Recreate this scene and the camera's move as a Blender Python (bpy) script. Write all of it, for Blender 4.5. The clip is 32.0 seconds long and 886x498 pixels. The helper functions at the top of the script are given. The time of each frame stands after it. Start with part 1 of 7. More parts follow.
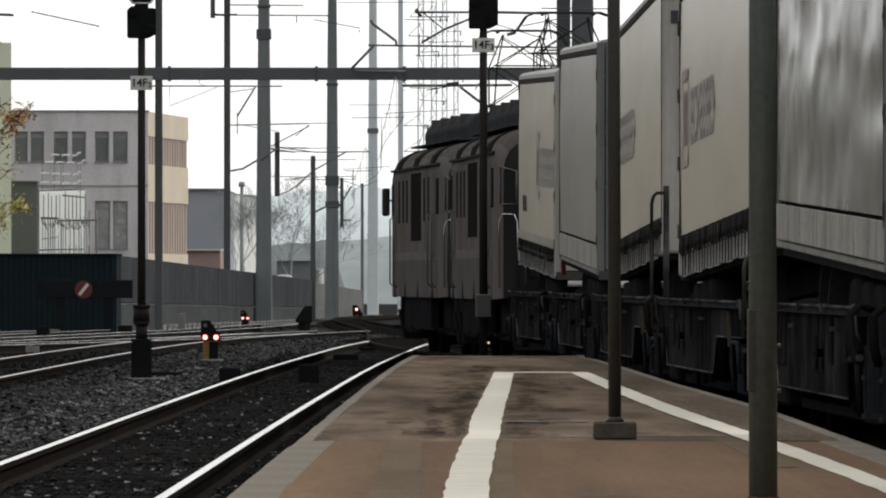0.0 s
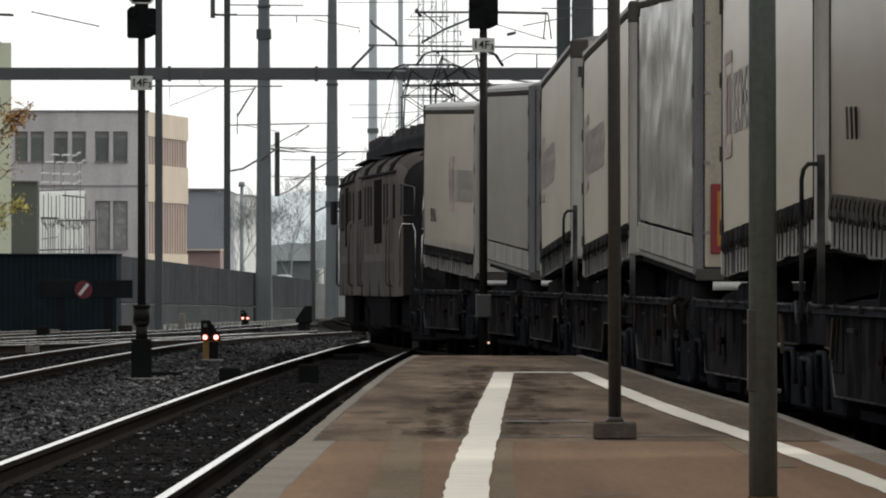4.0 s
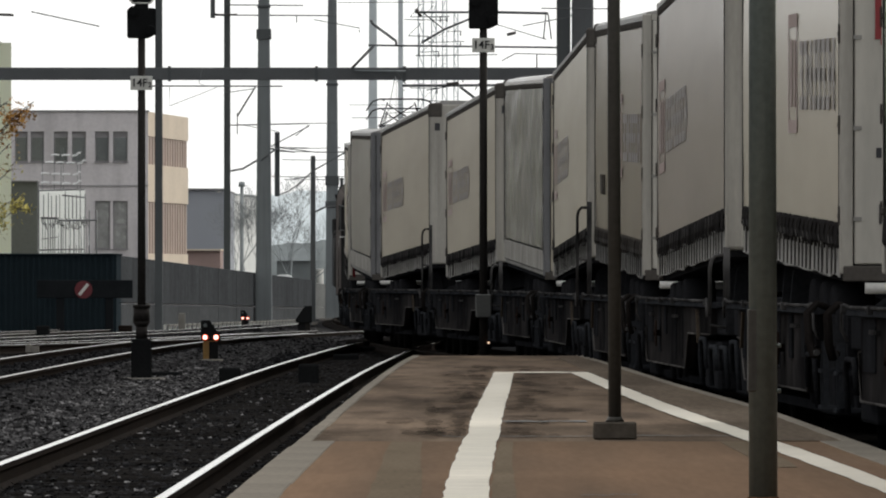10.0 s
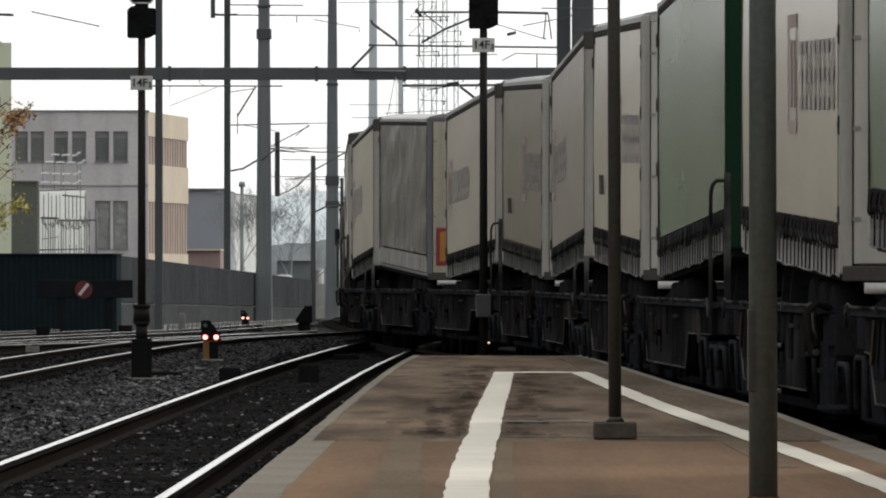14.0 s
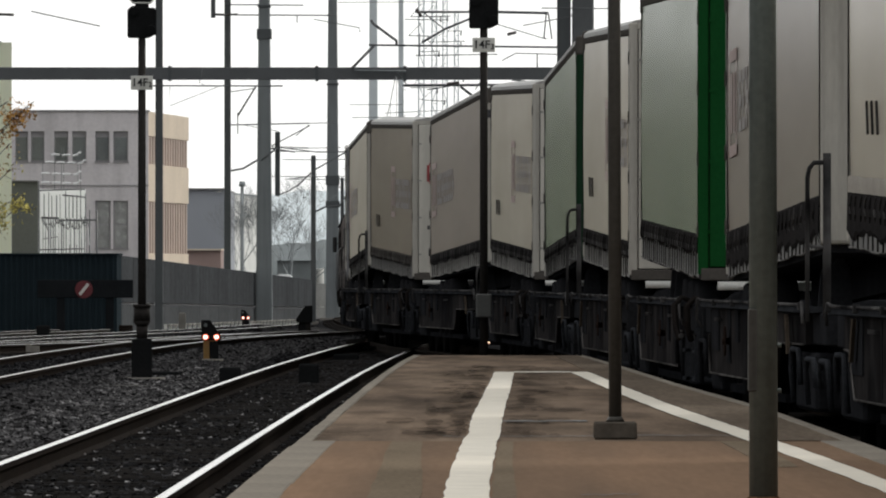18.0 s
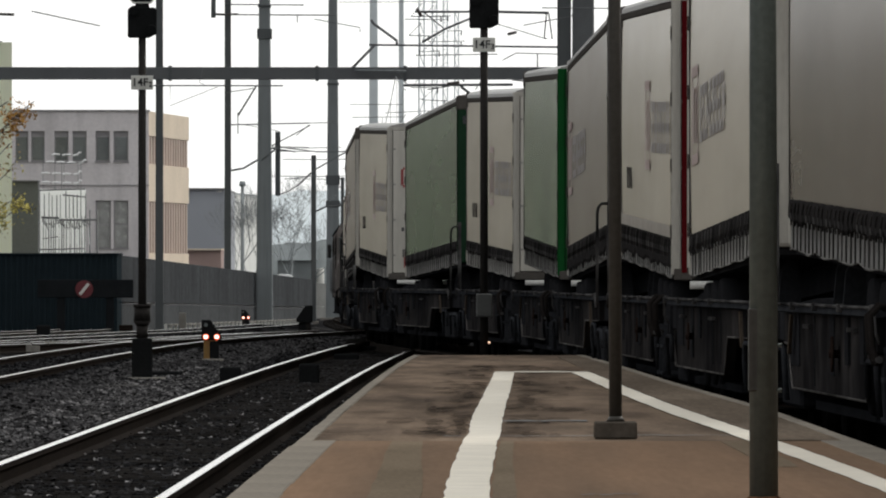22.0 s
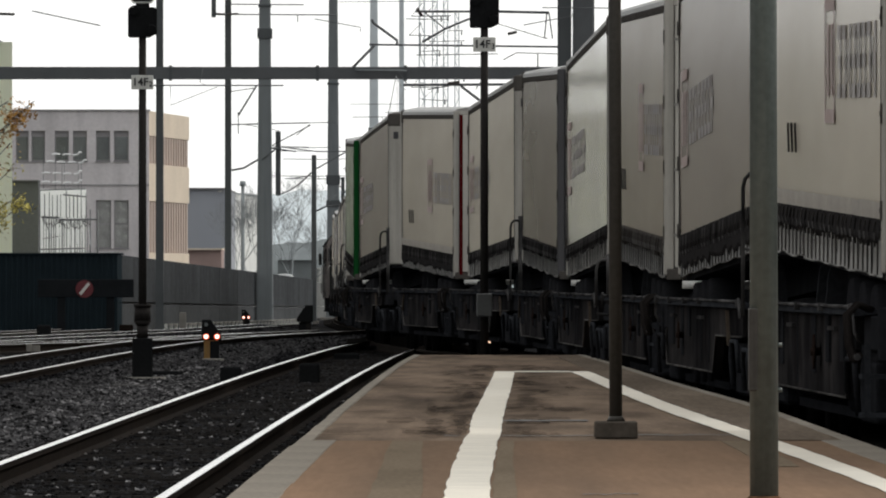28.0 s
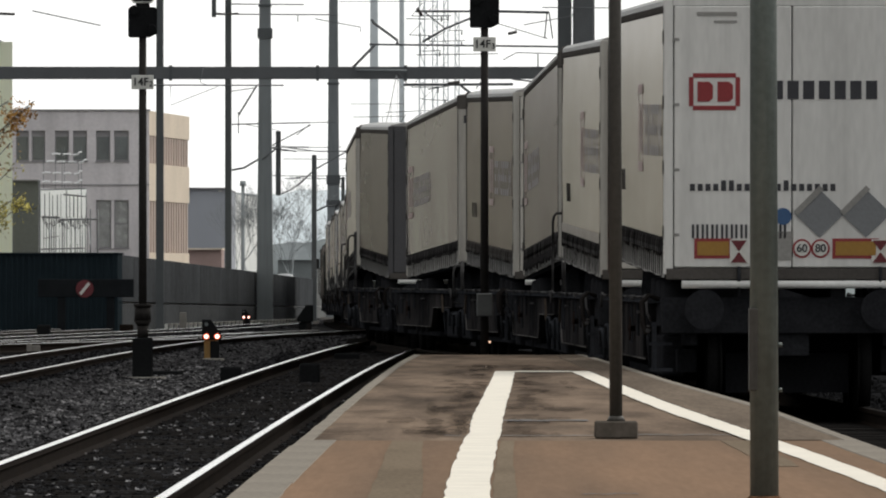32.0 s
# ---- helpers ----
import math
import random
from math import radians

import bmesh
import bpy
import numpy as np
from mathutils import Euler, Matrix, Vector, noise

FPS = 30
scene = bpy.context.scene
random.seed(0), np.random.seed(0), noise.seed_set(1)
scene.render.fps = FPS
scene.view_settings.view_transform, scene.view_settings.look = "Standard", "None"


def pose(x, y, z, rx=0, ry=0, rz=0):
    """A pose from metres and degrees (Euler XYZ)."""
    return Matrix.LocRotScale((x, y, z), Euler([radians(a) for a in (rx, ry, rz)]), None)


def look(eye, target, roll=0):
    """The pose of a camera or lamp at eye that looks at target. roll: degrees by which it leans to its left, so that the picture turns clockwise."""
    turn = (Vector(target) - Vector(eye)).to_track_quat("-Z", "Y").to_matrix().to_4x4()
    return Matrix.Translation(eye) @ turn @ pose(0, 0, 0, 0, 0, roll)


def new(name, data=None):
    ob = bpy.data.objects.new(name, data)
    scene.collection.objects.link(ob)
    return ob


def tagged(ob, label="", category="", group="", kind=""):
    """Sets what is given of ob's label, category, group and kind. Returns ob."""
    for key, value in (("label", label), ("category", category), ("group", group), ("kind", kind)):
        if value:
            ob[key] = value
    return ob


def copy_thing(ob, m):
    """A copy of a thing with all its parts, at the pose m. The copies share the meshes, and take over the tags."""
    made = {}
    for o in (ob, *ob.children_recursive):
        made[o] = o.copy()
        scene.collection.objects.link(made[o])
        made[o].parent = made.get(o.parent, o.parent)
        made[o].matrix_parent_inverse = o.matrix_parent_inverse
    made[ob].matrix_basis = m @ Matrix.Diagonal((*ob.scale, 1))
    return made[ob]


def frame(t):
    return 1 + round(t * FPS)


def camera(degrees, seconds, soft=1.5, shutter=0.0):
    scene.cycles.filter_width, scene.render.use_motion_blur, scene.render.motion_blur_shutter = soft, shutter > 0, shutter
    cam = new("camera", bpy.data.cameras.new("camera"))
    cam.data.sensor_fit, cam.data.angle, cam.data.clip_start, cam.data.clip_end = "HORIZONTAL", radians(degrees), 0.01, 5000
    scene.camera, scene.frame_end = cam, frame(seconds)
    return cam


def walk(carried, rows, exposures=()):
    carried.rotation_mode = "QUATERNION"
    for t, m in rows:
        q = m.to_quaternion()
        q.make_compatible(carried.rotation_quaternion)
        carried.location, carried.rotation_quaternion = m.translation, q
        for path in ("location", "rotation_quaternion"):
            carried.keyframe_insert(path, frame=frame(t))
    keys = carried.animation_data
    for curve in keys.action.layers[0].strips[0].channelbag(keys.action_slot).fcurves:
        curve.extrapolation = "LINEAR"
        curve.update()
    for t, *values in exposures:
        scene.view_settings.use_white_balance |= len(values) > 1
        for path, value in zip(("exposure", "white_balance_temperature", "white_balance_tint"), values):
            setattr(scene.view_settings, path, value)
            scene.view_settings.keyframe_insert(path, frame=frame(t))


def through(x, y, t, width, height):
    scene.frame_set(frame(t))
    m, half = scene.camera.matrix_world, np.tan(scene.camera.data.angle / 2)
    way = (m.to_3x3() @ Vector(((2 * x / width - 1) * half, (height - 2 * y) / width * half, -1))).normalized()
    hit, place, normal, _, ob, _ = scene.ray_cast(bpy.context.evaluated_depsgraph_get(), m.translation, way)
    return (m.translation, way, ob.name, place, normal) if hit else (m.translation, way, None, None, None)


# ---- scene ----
# ---------------------------------------------------------------- camera
cam = camera(5.078, 32.0, soft=2.0)
walk(cam, [(0.0, pose(0, 0, 1.30, 90.165, 0, 0.0)), (10.0, pose(0, 0, 1.30, 90.165, 0, 0.0)),
           (20.0, pose(0, 0, 1.30, 90.163, 0, 0.003)), (32.0, pose(0, 0, 1.30, 90.160, 0, 0.0065))],
     exposures=[(0.0, 0.05), (26.0, 0.05), (29.5, 0.07), (32.0, 0.09)])

# ---------------------------------------------------------------- light
SUN_EL, SUN_AZ = 32.0, 42.0          # azimuth from straight ahead towards the right
world = bpy.data.worlds.new("world")
scene.world = world
world.use_nodes = True
wn = world.node_tree
sky = wn.nodes.new("ShaderNodeTexSky")
sky.sky_type, sky.sun_disc = "NISHITA", False
sky.sun_elevation, sky.sun_rotation = radians(SUN_EL), radians(SUN_AZ)
sky.air_density, sky.dust_density, sky.ozone_density = 1.0, 2.0, 1.0
# thin cloud over the clear sky, brighter towards the sun
sun_way = Vector((math.sin(radians(SUN_AZ)) * math.cos(radians(SUN_EL)), math.cos(radians(SUN_AZ)) * math.cos(radians(SUN_EL)), math.sin(radians(SUN_EL))))
wtc = wn.nodes.new("ShaderNodeTexCoord")
dot = wn.nodes.new("ShaderNodeVectorMath")
dot.operation = "DOT_PRODUCT"
dot.inputs[1].default_value = sun_way
wn.links.new(wtc.outputs["Generated"], dot.inputs[0])
near_sun = wn.nodes.new("ShaderNodeMapRange")
near_sun.interpolation_type = "SMOOTHSTEP"
near_sun.inputs["From Min"].default_value, near_sun.inputs["From Max"].default_value = -1.0, 1.0
near_sun.inputs["To Min"].default_value, near_sun.inputs["To Max"].default_value = 3.3, 10.5
wn.links.new(dot.outputs["Value"], near_sun.inputs["Value"])
cloud = wn.nodes.new("ShaderNodeVectorMath")
cloud.operation = "SCALE"
cloud.inputs[0].default_value = (0.99, 1.0, 0.995)
wn.links.new(near_sun.outputs[0], cloud.inputs["Scale"])
veil = wn.nodes.new("ShaderNodeMix")
veil.data_type = "RGBA"
veil.inputs["Factor"].default_value = 0.92
wn.links.new(sky.outputs[0], veil.inputs["A"])
wn.links.new(cloud.outputs[0], veil.inputs["B"])
wn.links.new(veil.outputs["Result"], wn.nodes["Background"].inputs[0])
wn.nodes["Background"].inputs[1].default_value = 0.115
sun = new("sun", bpy.data.lights.new("sun", "SUN"))
sun.data.energy, sun.data.angle, sun.data.color = 1.0, radians(12), (1.0, 0.95, 0.87)
sun.matrix_world = look((0, 0, 0), (-math.sin(radians(SUN_AZ)) * math.cos(radians(SUN_EL)),
                                    -math.cos(radians(SUN_AZ)) * math.cos(radians(SUN_EL)), -math.sin(radians(SUN_EL))))


# ---------------------------------------------------------------- materials
def mat(name, col, rough=0.7, metal=0.0, var=0.25, fine=30.0, coarse=1.2, bump=0.15, tint=None, stretch=(1, 1, 1), island=False, rand=0.0, spec=0.5, relief=0.02, streak=0.0, run=(1, 0.3, 0.06)):
    """Procedural surface: base colour with coarse stains and fine grain, roughness wear and fine relief."""
    m = bpy.data.materials.new(name)
    m.use_nodes = True
    nt = m.node_tree
    b = nt.nodes["Principled BSDF"]
    b.inputs["Roughness"].default_value, b.inputs["Metallic"].default_value = rough, metal
    b.inputs["Specular IOR Level"].default_value = spec
    tc = nt.nodes.new("ShaderNodeTexCoord")
    mp = nt.nodes.new("ShaderNodeMapping")
    mp.inputs["Scale"].default_value = stretch
    nt.links.new(tc.outputs["Object"], mp.inputs["Vector"])
    n1, n2 = nt.nodes.new("ShaderNodeTexNoise"), nt.nodes.new("ShaderNodeTexNoise")
    for n, s, d in ((n1, coarse, 5.0), (n2, fine, 3.0)):
        n.inputs["Scale"].default_value, n.inputs["Detail"].default_value = s, d
        nt.links.new(mp.outputs[0], n.inputs["Vector"])
    ramp = nt.nodes.new("ShaderNodeMapRange")
    ramp.inputs["From Min"].default_value, ramp.inputs["From Max"].default_value = 0.3, 0.7
    nt.links.new(n1.outputs["Fac"], ramp.inputs["Value"])
    mix = nt.nodes.new("ShaderNodeMix")
    mix.data_type = "RGBA"
    dark = tint or tuple(c * (1 - var) for c in col)
    mix.inputs["A"].default_value, mix.inputs["B"].default_value = (*dark, 1), (*col, 1)
    nt.links.new(ramp.outputs[0], mix.inputs["Factor"])
    grain = nt.nodes.new("ShaderNodeMapRange")
    grain.inputs["From Min"].default_value, grain.inputs["From Max"].default_value = 0.25, 0.75
    grain.inputs["To Min"].default_value, grain.inputs["To Max"].default_value = 1 - var * 0.7, 1 + var * 0.5
    nt.links.new(n2.outputs["Fac"], grain.inputs["Value"])
    last = grain.outputs[0]
    if island or rand:
        src = nt.nodes.new("ShaderNodeNewGeometry" if island else "ShaderNodeObjectInfo")
        sp = nt.nodes.new("ShaderNodeMapRange")
        amount = rand or 0.35
        sp.inputs["To Min"].default_value, sp.inputs["To Max"].default_value = 1 - amount, 1 + amount
        nt.links.new(src.outputs["Random Per Island" if island else "Random"], sp.inputs["Value"])
        mul = nt.nodes.new("ShaderNodeMath")
        mul.operation = "MULTIPLY"
        nt.links.new(last, mul.inputs[0]), nt.links.new(sp.outputs[0], mul.inputs[1])
        last = mul.outputs[0]
    if streak:      # rain streaks and run-down dirt
        m3, n3, r3, k3 = (nt.nodes.new("ShaderNode" + k) for k in ("Mapping", "TexNoise", "MapRange", "Math"))
        m3.inputs["Scale"].default_value = run
        n3.inputs["Scale"].default_value, n3.inputs["Detail"].default_value = 6.0, 4.0
        r3.inputs["From Min"].default_value, r3.inputs["From Max"].default_value = 0.45, 0.75
        r3.inputs["To Min"].default_value, r3.inputs["To Max"].default_value = 1.0, 1.0 - streak
        k3.operation = "MULTIPLY"
        nt.links.new(tc.outputs["Object"], m3.inputs["Vector"]), nt.links.new(m3.outputs[0], n3.inputs["Vector"])
        nt.links.new(n3.outputs["Fac"], r3.inputs["Value"])
        nt.links.new(last, k3.inputs[0]), nt.links.new(r3.outputs[0], k3.inputs[1])
        last = k3.outputs[0]
    sc = nt.nodes.new("ShaderNodeVectorMath")
    sc.operation = "SCALE"
    nt.links.new(mix.outputs["Result"], sc.inputs[0]), nt.links.new(last, sc.inputs["Scale"])
    nt.links.new(sc.outputs[0], b.inputs["Base Color"])
    rr = nt.nodes.new("ShaderNodeMapRange")
    rr.inputs["To Min"].default_value, rr.inputs["To Max"].default_value = max(0.03, rough - 0.12), min(1, rough + 0.12)
    nt.links.new(n1.outputs["Fac"], rr.inputs["Value"]), nt.links.new(rr.outputs[0], b.inputs["Roughness"])
    if bump:
        bp = nt.nodes.new("ShaderNodeBump")
        bp.inputs["Strength"].default_value, bp.inputs["Distance"].default_value = bump, relief
        nt.links.new(n2.outputs["Fac"], bp.inputs["Height"]), nt.links.new(bp.outputs[0], b.inputs["Normal"])
    return m


def glow(name, col, strength):
    m = bpy.data.materials.new(name)
    m.use_nodes = True
    b = m.node_tree.nodes["Principled BSDF"]
    b.inputs["Base Color"].default_value = (*col, 1)
    b.inputs["Emission Color"].default_value, b.inputs["Emission Strength"].default_value = (*col, 1), strength
    return m


def sheet(name, col, through=0.6):
    """Thin plastic sheeting that lets part of the daylight through."""
    m = mat(name, col, 0.6, var=0.12, coarse=1.5, fine=8, spec=0.0)
    nt = m.node_tree
    tr, mx = nt.nodes.new("ShaderNodeBsdfTranslucent"), nt.nodes.new("ShaderNodeMixShader")
    tr.inputs[0].default_value = (*col, 1)
    mx.inputs[0].default_value = through
    nt.links.new(nt.nodes["Principled BSDF"].outputs[0], mx.inputs[1])
    nt.links.new(tr.outputs[0], mx.inputs[2])
    nt.links.new(mx.outputs[0], nt.nodes["Material Output"].inputs[0])
    return m


M = {
    "ballast": mat("ballast", (0.035, 0.0342, 0.0352), 0.9, var=0.5, fine=22, coarse=0.6, bump=1.0, tint=(0.028, 0.027, 0.026), spec=0.0),
    "stones": mat("ballast_stones", (0.063, 0.061, 0.062), 0.85, var=0.3, fine=40, coarse=2, island=True, rand=0.95, spec=0.0),
    "stones_pale": mat("pale_chips", (0.24, 0.232, 0.232), 0.8, var=0.3, fine=40, coarse=2, island=True, rand=0.5, spec=0.0),
    "stones_dark": mat("oily_stones", (0.029, 0.0286, 0.030), 0.85, var=0.3, fine=40, coarse=2, island=True, rand=0.95, spec=0.0),
    "track_bed": mat("oily_ballast", (0.021, 0.021, 0.022), 0.85, var=0.4, fine=22, coarse=0.7, bump=1.0, spec=0.0),
    "sleeper": mat("sleeper_timber", (0.026, 0.024, 0.0225), 0.8, var=0.4, fine=25, coarse=3, rand=0.3, spec=0.0),
    "rail_head": mat("polished_rail", (0.62, 0.60, 0.57), 0.22, 1.0, var=0.1, fine=60, coarse=2, bump=0.03),
    "rail_worn": mat("worn_yard_rail", (0.40, 0.375, 0.35), 0.33, 0.8, var=0.35, fine=12, coarse=0.3, stretch=(1, 0.3, 1), bump=0.05),
    "tar_timber": mat("tarred_timber", (0.018, 0.020, 0.022), 0.8, var=0.3, coarse=2, spec=0.0),
    "rail_dull": mat("dull_rail_head", (0.035, 0.032, 0.03), 0.6, 0.0, var=0.3, spec=0.0),
    "stain": mat("damp_stain", (0.085, 0.066, 0.053), 0.6, var=0.4, coarse=2, spec=0.0, stretch=(1, 0.1, 1)),
    "bright_white": mat("bright_white", (0.93, 0.93, 0.92), 0.4, var=0.05, bump=0),
    "block": mat("grimy_block", (0.125, 0.108, 0.09), 0.85, var=0.3, coarse=6, spec=0.0),
    "rust": mat("flaking_rust", (0.16, 0.085, 0.05), 0.9, var=0.4, coarse=8, spec=0.0),
    "rail_web": mat("rusty_rail", (0.022, 0.017, 0.014), 0.8, 0.2, var=0.4, spec=0.0),
    "asphalt": mat("platform_asphalt", (0.242, 0.160, 0.108), 0.62, var=0.12, fine=30, coarse=1.3, bump=0.12, tint=(0.155, 0.112, 0.082), spec=0.0, stretch=(1, 0.05, 1)),
    "asphalt_dark": mat("damp_asphalt", (0.238, 0.178, 0.133), 0.55, var=0.2, fine=30, coarse=1.7, bump=0.12, tint=(0.088, 0.069, 0.055), spec=0.0, stretch=(1.2, 0.11, 1)),
    "asphalt_edge": mat("train_side_asphalt", (0.19, 0.152, 0.118), 0.7, var=0.3, fine=30, coarse=1.6, bump=0.1, stretch=(1, 0.06, 1), spec=0.0, tint=(0.115, 0.093, 0.074)),
    "asphalt_grey": mat("patched_asphalt", (0.208, 0.165, 0.120), 0.7, var=0.25, fine=40, coarse=1.5, bump=0.1, stretch=(1, 0.2, 1), spec=0.0),
    "kerb": mat("kerb_stone", (0.265, 0.237, 0.20), 0.8, var=0.2, coarse=0.8, spec=0.0, stretch=(1, 0.2, 1)),
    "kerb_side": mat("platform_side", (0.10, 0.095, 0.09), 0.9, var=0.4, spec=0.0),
    "line": mat("white_line_paint", (0.80, 0.745, 0.645), 0.6, var=0.12, fine=45, coarse=3, bump=0.05, spec=0.0),
    "pole": mat("painted_pole", (0.155, 0.178, 0.160), 0.5, 0.2, var=0.25, coarse=2.5, spec=0.5, streak=0.3, run=(3, 3, 0.12)),
    "pole_dark": mat("brown_pole", (0.085, 0.078, 0.068), 0.55, 0.1, var=0.25, coarse=2.5, spec=0.2, streak=0.3, run=(3, 3, 0.12)),
    "concrete": mat("concrete", (0.25, 0.235, 0.21), 0.85, var=0.25, coarse=3, spec=0.0),
    "signal_black": mat("signal_black", (0.017, 0.0178, 0.0182), 0.55, var=0.3, spec=0.0),
    "signal_mast": mat("signal_mast_steel", (0.035, 0.032, 0.03), 0.6, 0.2, var=0.3, spec=0.0),
    "signal_grey": mat("signal_box_grey", (0.105, 0.105, 0.10), 0.6, var=0.2),
    "plate_white": mat("enamel_white", (0.66, 0.65, 0.60), 0.5, var=0.12),
    "black": mat("black_paint", (0.02, 0.02, 0.02), 0.6, var=0.2),
    "yellow": mat("yellow_paint", (0.27, 0.15, 0.035), 0.6, var=0.25),
    "red": mat("red_paint", (0.135, 0.014, 0.020), 0.5, var=0.2),
    "mast": mat("mast_green_grey", (0.086, 0.094, 0.097), 0.6, 0.2, var=0.2),
    # far masts and poles: distance haze is put into these two paler colours
    "mast_far": mat("mast_pale_grey", (0.195, 0.213, 0.218), 0.6, 0.2, var=0.12, streak=0.2, run=(1, 1, 0.05)),
    "mast_haze": mat("mast_hazy_pale", (0.74, 0.79, 0.81), 0.7, 0.1, var=0.08),
    "beam": mat("beam_steel", (0.115, 0.12, 0.125), 0.6, 0.2, var=0.2),
    "wire": mat("wire_copper", (0.16, 0.165, 0.165), 0.6, 0.4, var=0.1, bump=0),
    "insulator": mat("insulator_brown", (0.05, 0.04, 0.035), 0.3, var=0.1),
    "wall_concrete": mat("retaining_concrete", (0.080, 0.084, 0.088), 0.85, var=0.25, coarse=0.5, fine=8, stretch=(1, 0.3, 0.6), rand=0.04, spec=0.0, streak=0.25, run=(0.3, 0.12, 0.03)),
    "wall_low": mat("lower_retaining_concrete", (0.098, 0.102, 0.105), 0.85, var=0.25, coarse=0.5, fine=8, stretch=(1, 0.3, 0.6), rand=0.04, spec=0.0, streak=0.12, run=(0.05, 0.05, 0.02)),
    "wall_pale": mat("hazy_retaining_concrete", (0.225, 0.228, 0.22), 0.85, var=0.25, coarse=0.5, fine=8, rand=0.04, spec=0.0, streak=0.1, run=(0.2, 0.2, 0.02)),
    "concrete_dark": mat("dirty_concrete", (0.085, 0.082, 0.08), 0.85, var=0.3, coarse=3, spec=0.0),
    "shed": mat("dark_green_sheet", (0.021, 0.031, 0.037), 0.6, 0.1, var=0.2, spec=0.0),
    "plaster": mat("grey_plaster", (0.76, 0.715, 0.725), 0.85, var=0.12, coarse=0.3, fine=6, bump=0.05, spec=0.0, streak=0.2, run=(0.25, 0.25, 0.03)),
    "cream": mat("cream_plaster", (0.79, 0.68, 0.55), 0.85, var=0.1, coarse=0.3, fine=6, bump=0.05, spec=0.0),
    "louvre": mat("brown_louvre", (0.52, 0.41, 0.345), 0.7, var=0.15, rand=0.1),
    "glass_dark": mat("window_glass", (0.18, 0.195, 0.195), 0.12, var=0.35, coarse=0.9, bump=0, rand=0.25),
    "frame_grey": mat("window_frame_grey", (0.33, 0.315, 0.325), 0.6, var=0.1),
    # far hall and brick shed: haze is put into both paler colours
    "blue_grey": mat("slate_blue_sheet", (0.39, 0.41, 0.45), 0.7, var=0.1, coarse=0.3),
    "brick_far": mat("hazy_brick", (0.42, 0.30, 0.27), 0.85, var=0.15),
    "lime": mat("pale_green_stucco", (0.88, 0.90, 0.68), 0.8, var=0.08),
    "white_sheet": sheet("white_sheeting", (0.94, 0.95, 0.94), 0.85),
    "steel_bar": mat("galvanised_bar", (0.14, 0.145, 0.145), 0.45, 0.5, var=0.2),
    "bright_steel": mat("bright_steel", (0.75, 0.75, 0.76), 0.25, 1.0, var=0.1),
    "bark": mat("bark", (0.10, 0.085, 0.075), 0.9, var=0.3, coarse=4),
    "bark_pale": mat("pale_bark", (0.33, 0.345, 0.345), 0.9, var=0.2, coarse=4),
    "leaf": mat("autumn_leaf", (0.52, 0.28, 0.07), 0.7, var=0.35, island=True, rand=0.45, bump=0),
    "leaf_green": mat("yellow_green_leaf", (0.58, 0.50, 0.12), 0.7, var=0.3, island=True, rand=0.4, bump=0),
    # distance haze is put into these woodland and ridge colours
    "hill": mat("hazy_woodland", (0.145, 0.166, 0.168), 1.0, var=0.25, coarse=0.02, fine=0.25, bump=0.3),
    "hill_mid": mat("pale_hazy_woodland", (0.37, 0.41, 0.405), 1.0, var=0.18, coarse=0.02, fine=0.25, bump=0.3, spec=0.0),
    # dark brown for the added hill that only shows as a reflection
    "hill_brown": mat("reflected_hill_brown", (0.135, 0.115, 0.098), 1.0, var=0.25, coarse=0.02, fine=0.25, bump=0.3, spec=0.0),
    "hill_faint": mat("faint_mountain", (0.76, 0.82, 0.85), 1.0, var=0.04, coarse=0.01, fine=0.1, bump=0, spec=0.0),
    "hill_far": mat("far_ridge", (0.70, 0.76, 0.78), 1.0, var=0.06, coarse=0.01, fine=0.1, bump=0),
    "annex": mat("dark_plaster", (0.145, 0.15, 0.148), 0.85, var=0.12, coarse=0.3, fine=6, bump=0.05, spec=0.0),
    # far plaster and twigs: haze is put into their pale colours
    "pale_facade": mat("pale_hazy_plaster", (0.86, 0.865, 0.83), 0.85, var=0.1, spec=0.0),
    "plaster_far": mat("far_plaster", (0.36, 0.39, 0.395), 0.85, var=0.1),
    "bark_far": mat("hazy_twigs", (0.30, 0.32, 0.325), 0.9, var=0.2, coarse=4),
    # blotchy pale reflections on the lower windows, put into the pane colour
    "reflect_glass": mat("pale_reflecting_glass", (0.42, 0.42, 0.41), 0.25, var=0.35, coarse=2.5, bump=0),
    # far house in one soft tone, haze put into the colour
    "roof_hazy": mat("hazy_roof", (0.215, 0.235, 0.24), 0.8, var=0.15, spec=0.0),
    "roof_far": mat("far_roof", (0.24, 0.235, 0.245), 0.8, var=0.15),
}


# ---------------------------------------------------------------- mesh helpers
def box(bm, x0, x1, y0, y1, z0, z1):
    v = [bm.verts.new(p) for p in ((x0, y0, z0), (x1, y0, z0), (x1, y1, z0), (x0, y1, z0), (x0, y0, z1), (x1, y0, z1), (x1, y1, z1), (x0, y1, z1))]
    for f in ((0, 3, 2, 1), (4, 5, 6, 7), (0, 1, 5, 4), (1, 2, 6, 5), (2, 3, 7, 6), (3, 0, 4, 7)):
        bm.faces.new([v[i] for i in f])
    return v


